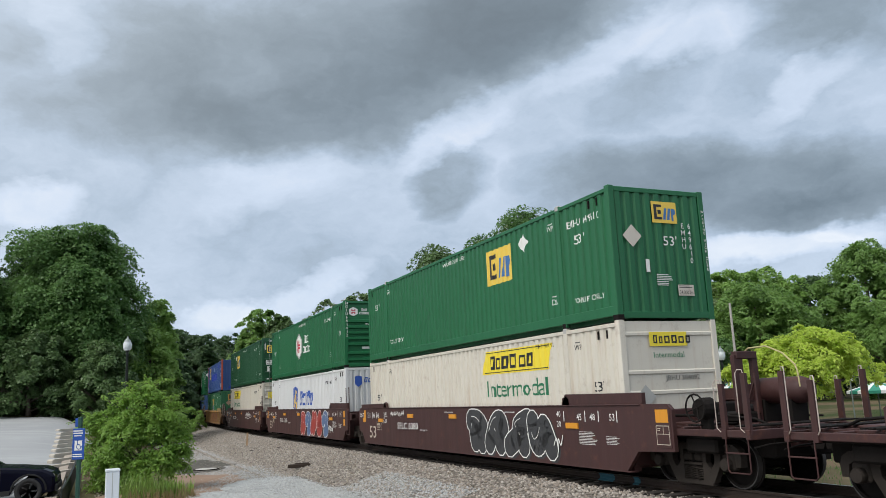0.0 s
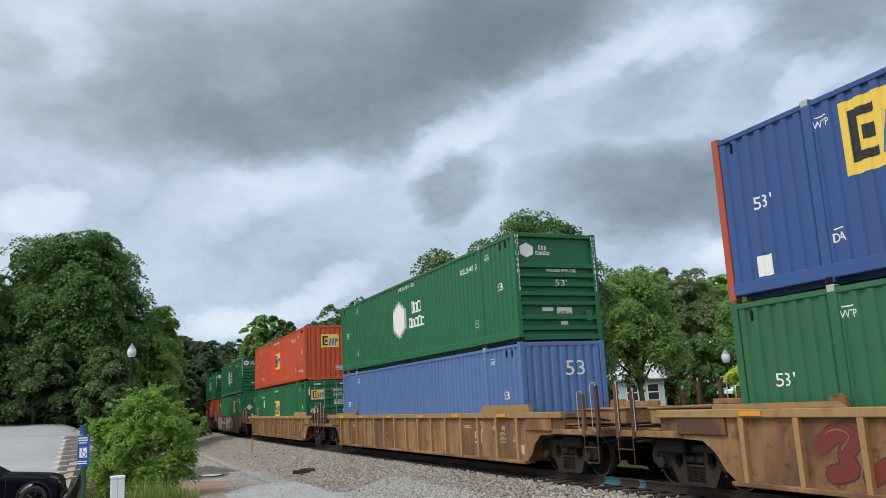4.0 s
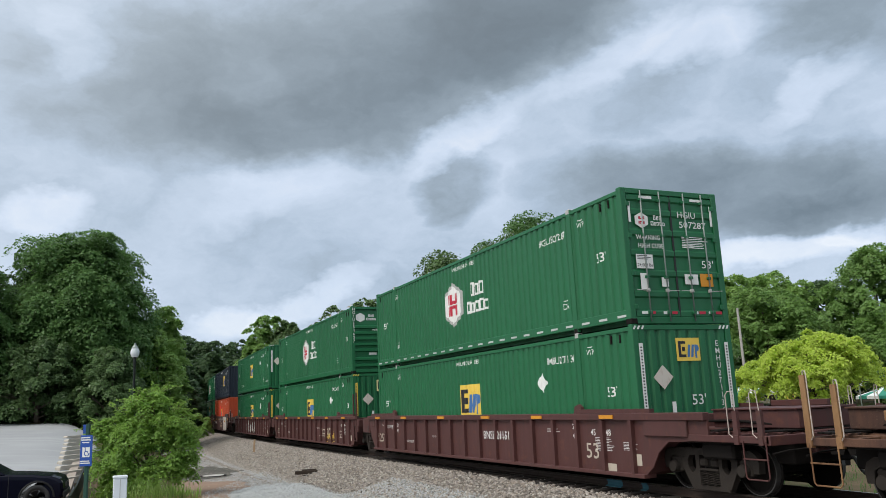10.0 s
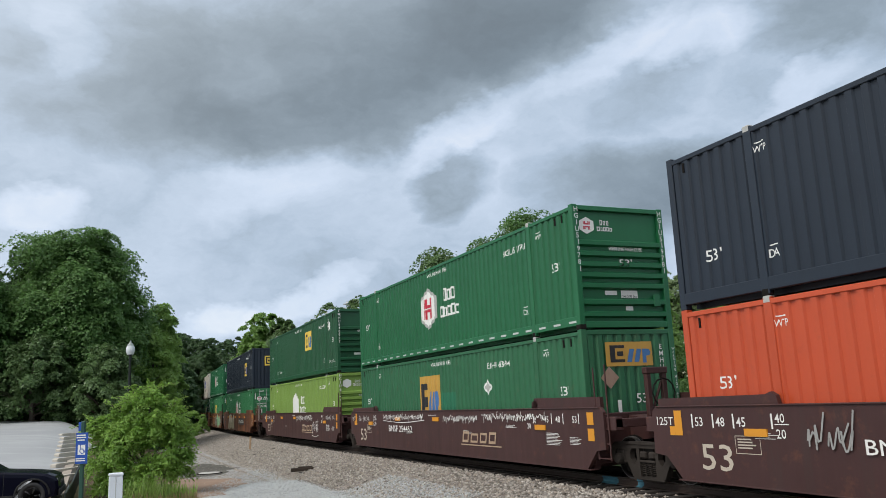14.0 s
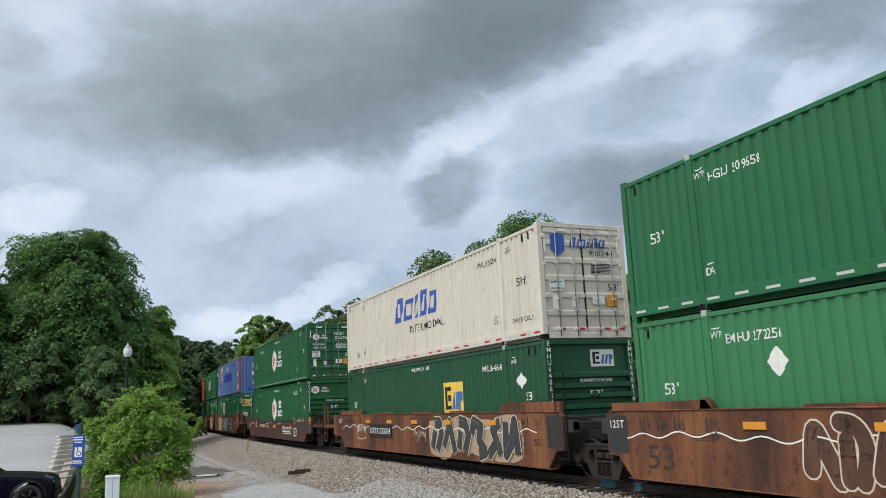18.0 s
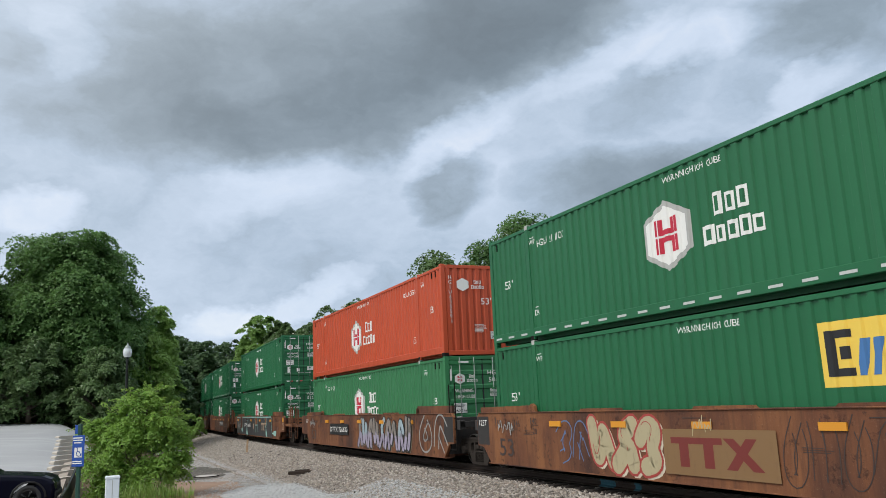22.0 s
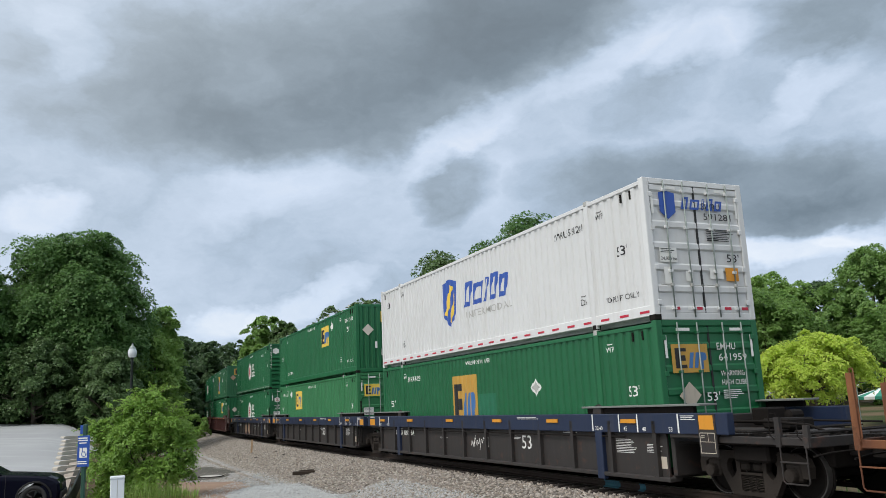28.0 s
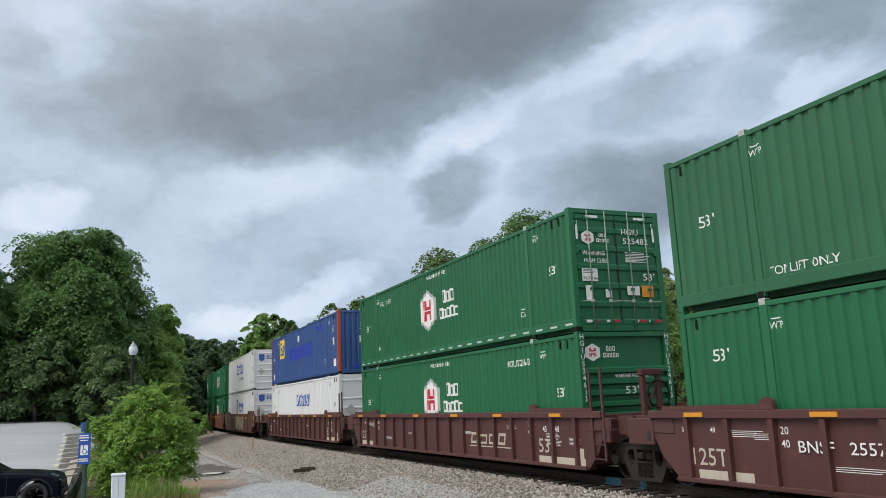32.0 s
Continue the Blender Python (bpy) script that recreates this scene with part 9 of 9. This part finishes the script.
def survey_stake():
    x, y = -11.3, 45.8
    t = thing("survey_stake", "thin weathered brown survey stake in the gravel", "stake")
    t.matrix_basis = Matrix.Translation((x, y, -0.72)) @ Matrix.Rotation(radians(3), 4, "Y")
    part("stake", Bag().box(-.05, .05, -.03, .03, -.1, 1.0, .006).mesh("stake", plain("weathered brown wood", (.33, .22, .13), .8, 0, .35)), t)


survey_stake()


def driftwood(x, y, ln, rot, label):
    t = thing("old_timber", label, "timber")
    t.matrix_basis = Matrix.Translation((x, y, max(ground_z(x, y), bed_z(track_gap(x, y), Vector((x, y, 0)))) + .09)) @ Matrix.Rotation(radians(rot), 4, "Z")
    part("piece", Bag().box(-ln / 2, ln / 2, -.09, .09, -.06, .07, .02).box(-ln * .2, ln * .45, -.02, .12, .05, .11, .015).mesh("piece", plain("dark rotten wood", (.045, .034, .027), .9, 0, .4, 14, .4, spec=.2)), t)


driftwood(-5.6, 30.8, .85, 12, "short piece of broken dark tie on the ballast")
for q in range(8):
    rq = random.Random(q)
    s, o = rq.uniform(-20, 12), rq.uniform(2.4, 4.6)
    p = beside(s, o)
    ob = new("wood_splinter", cached("splinter", lambda: Bag().box(-.12, .12, -.018, .018, -.015, .015, .006).mesh("wood_splinter", TIE)))
    ob.matrix_basis = Matrix.Translation((p.x, p.y, bed_z(o, p) + .04)) @ Euler((0, rq.uniform(-.2, .2), rq.uniform(0, 6.28))).to_matrix().to_4x4()
    tagged(ob, "dark splinter of tie wood on the ballast", "splinter", "splinters on the ballast")
sheet("mud_hollow", [(-12.8, 33.4), (-10.6, 32.0), (-9.2, 32.8), (-9.2, 36.4), (-12.0, 40.0)], stones_mat("muddy gravel", [(.060, .056, .048), (.15, .14, .125), (.095, .090, .078), (.22, .21, .19)], 13.0, dirt=(.075, .070, .058), bump=.5), .034, "dark muddy hollow in the gravel", "mud", .3)
sheet("earth_bank", [(-10.6, 21.6), (-7.6, 21.4), (-6.7, 25.4), (-7.9, 30.6), (-10.6, 31.4)], plain("brown earth", (.25, .165, .115), .95, 0, .4, 10, .5), .035, "brown earth at the foot of the shrub", "earth", .3)


def utility_cover(x, y):
    t = thing("utility_cover", "round pale concrete utility cover in the gravel", "utility cover")
    t.matrix_basis = Matrix.Translation((x, y, ground_z(x, y) + .02))
    part("cover", Bag().lathe([(.01, .05), (.42, .05), (.44, .03), (.44, -.05)], "z", 20).mesh("cover", CONCRETE), t)
    part("frame_ring", Bag().lathe([(.45, -.05), (.45, .04), (.52, .04), (.53, -.05)], "z", 20).mesh("frame_ring", M["iron"]), t)


utility_cover(-9.95, 33.6)


# ---- dark SUV in the lot ----
def suv():
    car_paint = surface("dark blue car paint", lambda k, b: (k.put(b.inputs["Base Color"], (.003, .0035, .012, 1)), k.put(b.inputs["Specular IOR Level"], .16)), .15, 0)
    glass = surface("tinted car glass", lambda k, b: k.put(b.inputs["Base Color"], (.02, .025, .03, 1)), .05)
    chrome = M["steel"]
    t = thing("suv", "dark blue sport utility car parked in the lot", "car")
    fwd = Vector((.93, .36, 0)).normalized()
    nose = Vector((-11.57, 24.32, 0))
    g = ground_z(-13.5, 23.6)
    t.matrix_basis = Matrix.Translation((nose.x, nose.y, g)) @ Matrix.Rotation(math.atan2(fwd.y, fwd.x), 4, "Z")
    # side outline, nose at x = 0
    arch = lambda c: [(c - .43 * math.cos(a), .36 + .43 * math.sin(a)) for a in [q * .349 for q in range(10)]]
    low = [(-4.1, .28)] + arch(-3.46) + [(-2.95, .26), (-1.2, .26)] + arch(-.72) + [(-.2, .28)]
    outline = [(-.04, .30), (0, .52), (-.02, .72), (-.10, .86), (-.32, .95), (-.9, 1.02), (-1.5, 1.07), (-4.5, 1.10), (-4.6, .72), (-4.54, .30)] + low
    b = Bag()
    n = len(outline)
    vs, rings = [], ((-.93, .10, .16), (-.925, .05, .07), (-.86, .02, .02), (-.60, 0, 0), (.60, 0, 0), (.86, .02, .02), (.925, .05, .07), (.93, .10, .16))
    for y, inset, drop in rings:
        vs += [(x - (inset * 2.4 if x > -.5 else 0), y, z - (drop if z > .84 else 0)) for x, z in outline]
    fs = [tuple(range(n)), tuple(range(len(vs) - 1, len(vs) - n - 1, -1))]
    for r in range(len(rings) - 1):
        fs += [(r * n + i, (r + 1) * n + i, (r + 1) * n + (i + 1) % n, r * n + (i + 1) % n) for i in range(n)]
    b.add(vs, fs)
    part("body", b.mesh("body", car_paint), t)
    cab = [(-1.56, 1.06), (-2.25, 1.50), (-2.75, 1.645), (-3.7, 1.645), (-4.25, 1.48), (-4.46, 1.06)]
    b = Bag()
    k = len(cab)
    vs = [(x, -.88 + max(0, z - 1.07) * .30, z) for x, z in cab] + [(x, .88 - max(0, z - 1.07) * .30, z) for x, z in cab]
    b.add(vs, [tuple(range(k)), tuple(range(2 * k - 1, k - 1, -1))] + [(i, i + k, (i + 1) % k + k, (i + 1) % k) for i in range(k)])
    part("cabin", b.mesh("cabin", car_paint), t)
    for q in ([(-1.92, 1.12), (-2.33, 1.46), (-2.85, 1.57), (-2.85, 1.12)], [(-2.94, 1.12), (-2.94, 1.57), (-3.7, 1.57), (-3.95, 1.12)]):
        for sg in (-1, 1):
            part("side_window", Bag().add([(x, sg * (.886 - (z - 1.07) * .30), z) for x, z in q], [(0, 1, 2, 3)]).mesh("side_window", glass), t)
        part("window_trim", Bag().tube([(x, -(.888 - (z - 1.07) * .30), z) for x, z in q[:3]], .012, 5).mesh("window_trim", chrome), t, "thin chrome trim")
    part("windscreen", Bag().add([(-1.63, -.78, 1.11), (-1.63, .78, 1.11), (-2.23, .68, 1.495), (-2.23, -.68, 1.495)], [(0, 1, 2, 3)]).mesh("windscreen", glass), t)
    for c in (-.72, -3.46):
        part("arch_trim", Bag().tube([(c - .45 * math.cos(a), -.925, .36 + .45 * math.sin(a)) for a in [q * .314 for q in range(11)]], .03, 6).mesh("arch_trim", plain("black car plastic", (.006, .006, .007), .6, 0, .1)), t, "black plastic arch trim")
    tyre = Bag().lathe([(.23, -.10), (.33, -.115), (.36, -.08), (.36, .08), (.33, .115), (.23, .10)], "y", 24).mesh("tyre", M["black"], True)
    rim = Bag().lathe([(.03, -.085), (.06, -.10), (.10, -.075), (.20, -.085), (.235, -.10), (.235, .05)], "y", 20)
    for a in range(5):
        an = a * 1.2566
        rim.prism([(math.cos(an + d) * r, math.sin(an + d) * r) for d, r in ((-.25, .06), (-.12, .22), (.12, .22), (.25, .06))], -.10, -.07)
    rim = rim.mesh("rim", plain("silver alloy paint", (.55, .56, .58), .35, .3, .06))
    for x in (-.72, -3.46):
        for y in (-.83, .83):
            w = part("wheel", tyre, t, at=Matrix.Translation((x, y, .36)) @ Matrix.Rotation(0 if y < 0 else math.pi, 4, "Z"))
            part("rim", rim, w, "bright alloy rim")
    for y in (-.66, .66):
        part("headlight", Bag().prism([(-.06, .72), (-.09, .79), (-.32, .85), (-.28, .76)], y - .17, y + .17).mesh("headlight", chrome), t, "clear headlight")
    part("mirror", Bag().box(-1.98, -1.80, -1.08, -.90, 1.08, 1.22, .03).mesh("mirror", car_paint), t)
    part("bumper", Bag().box(-.06, .02, -.86, .86, .30, .50, .03).mesh("bumper", M["black"]), t)
    for x in (-1.45, -2.9):
        part("door_seam", Bag().box(x - .006, x + .006, -.934, -.931, .35, 1.06).mesh("door_seam", M["black"]), t)
    part("sill_trim", Bag().box(-2.95, -1.2, -.945, -.93, .26, .40, .01).mesh("sill_trim", M["black"]), t)


suv()


# ---- across the street: house, awnings, signs ----
def house():
    t = thing("house", "pale blue clapboard house with a grey metal roof", "house")
    t.matrix_basis = Matrix.Translation((17.0, 74.2, 0)) @ Matrix.Rotation(radians(-8), 4, "Z")
    wall = plain("pale blue clapboard", (.50, .63, .62), .7, 0, .08)
    part("wall", Bag().box(-2.9, 2.9, 0, 6, -.3, 3.1).mesh("wall", wall), t)
    b = Bag()
    for i in range(16):
        b.prism([(-2.92, -.25 + i * .21), (2.92, -.25 + i * .21), (2.92, -.06 + i * .21), (-2.92, -.06 + i * .21)], -.03, 0)
    part("clapboards", b.mesh("clapboards", wall), t)
    part("roof", Bag().add([(-3.25, -.5, 3.0), (3.25, -.5, 3.0), (3.25, 3, 5.0), (-3.25, 3, 5.0), (-3.25, 6.5, 3.0), (3.25, 6.5, 3.0), (-3.25, -.5, 2.9), (3.25, -.5, 2.9)], [(0, 1, 2, 3), (3, 2, 5, 4), (6, 7, 1, 0), (0, 3, 4, 6), (1, 7, 5, 2)]).mesh("roof", plain("pale metal roof", (.55, .58, .60), .5, .3, .1)), t)
    for x in (-1.9, 0.0, 1.9):
        w = part("window", Bag().box(x - .55, x + .55, -.07, -.03, 1.0, 2.5, .01).mesh("window", plain("white trim", (.75, .75, .74), .5, 0, .04)), t, "white-framed sash window")
        for z in (1.07, 1.80):
            part("pane", Bag().box(x - .46, x + .46, -.085, -.072, z, z + .62).mesh("pane", surface("dark window glass", lambda k, bb: k.put(bb.inputs["Base Color"], (.03, .035, .04, 1)), .08)), w)


house()


def awning(x, y, z, label):
    t = thing("striped_umbrella", label, "umbrella")
    t.matrix_basis = Matrix.Translation((x, y, ground_z(x, y)))
    z -= ground_z(x, y)
    part("pole", Bag().tube([(0, 0, 0), (0, 0, z + .4)], .03, 8).mesh("pole", M["galv"]), t)
    white, green = plain("white canvas", (.72, .74, .72), .8, 0, .05), plain("green canvas", (.03, .24, .16), .8, 0, .1)
    n = 16
    for i in range(n):
        a, b2 = 6.2832 * i / n, 6.2832 * (i + 1) / n
        r = 1.45
        part("canopy_panel", Bag().add([(0, 0, z + .35), (r * math.cos(a), r * math.sin(a), z - .1), (r * math.cos(b2), r * math.sin(b2), z - .1), (r * math.cos(b2), r * math.sin(b2), z - .25), (r * math.cos(a), r * math.sin(a), z - .25)], [(0, 1, 2), (1, 4, 3, 2)]).mesh("canopy_panel", white if i % 2 else green), t)


awning(16.2, 43.9, 1.72, "green and white striped umbrella by the street")
awning(22.5, 41.6, 1.30, "green and white striped umbrella by the street")


def road_sign(x, y, z, w, h, mat, label, text="", rot=0.0):
    t = thing("road_sign", label, "road sign", "road signs")
    g = ground_z(x, y)
    t.matrix_basis = Matrix.Translation((x, y, 0)) @ Matrix.Rotation(radians(rot), 4, "Z")
    part("post", Bag().box(-.025, .025, .004, .045, g, z + h / 2, .005).mesh("post", M["galv"]), t)
    if mat is M["y"]:
        q = diamond(0, z, w / 2)
        part("panel", Bag().prism(q, -.006, 0).mesh("panel", mat), t, "yellow diamond panel")
    else:
        p = part("panel", Bag().box(-w / 2, w / 2, -.006, 0, z - h / 2, z + h / 2, .004).mesh("panel", mat), t, "white panel")
        polys = text_polys(text, 0, z - .20, .36, w * .7, True) + lines(-w * .35, w * .35, z + h * .42, 2, .05, .03) if text else lines(-w * .35, w * .35, z + h * .35, 3, .06, .05)
        b = Bag()
        for q in polys:
            b.add([(u, -.0085, v) for u, v in q], [tuple(range(len(q)))])
        part("sign_lettering", b.mesh("sign_lettering", M["k"]), p)


road_sign(16.9, 41.8, 1.90, .50, .62, M["w"], "white speed limit sign on a post", "25")
road_sign(21.0, 41.3, 1.95, .30, .46, M["w"], "small white sign on a post by the street")
road_sign(17.9, 42.4, 1.42, .78, .78, M["y"], "yellow diamond warning sign on a post")

motions()
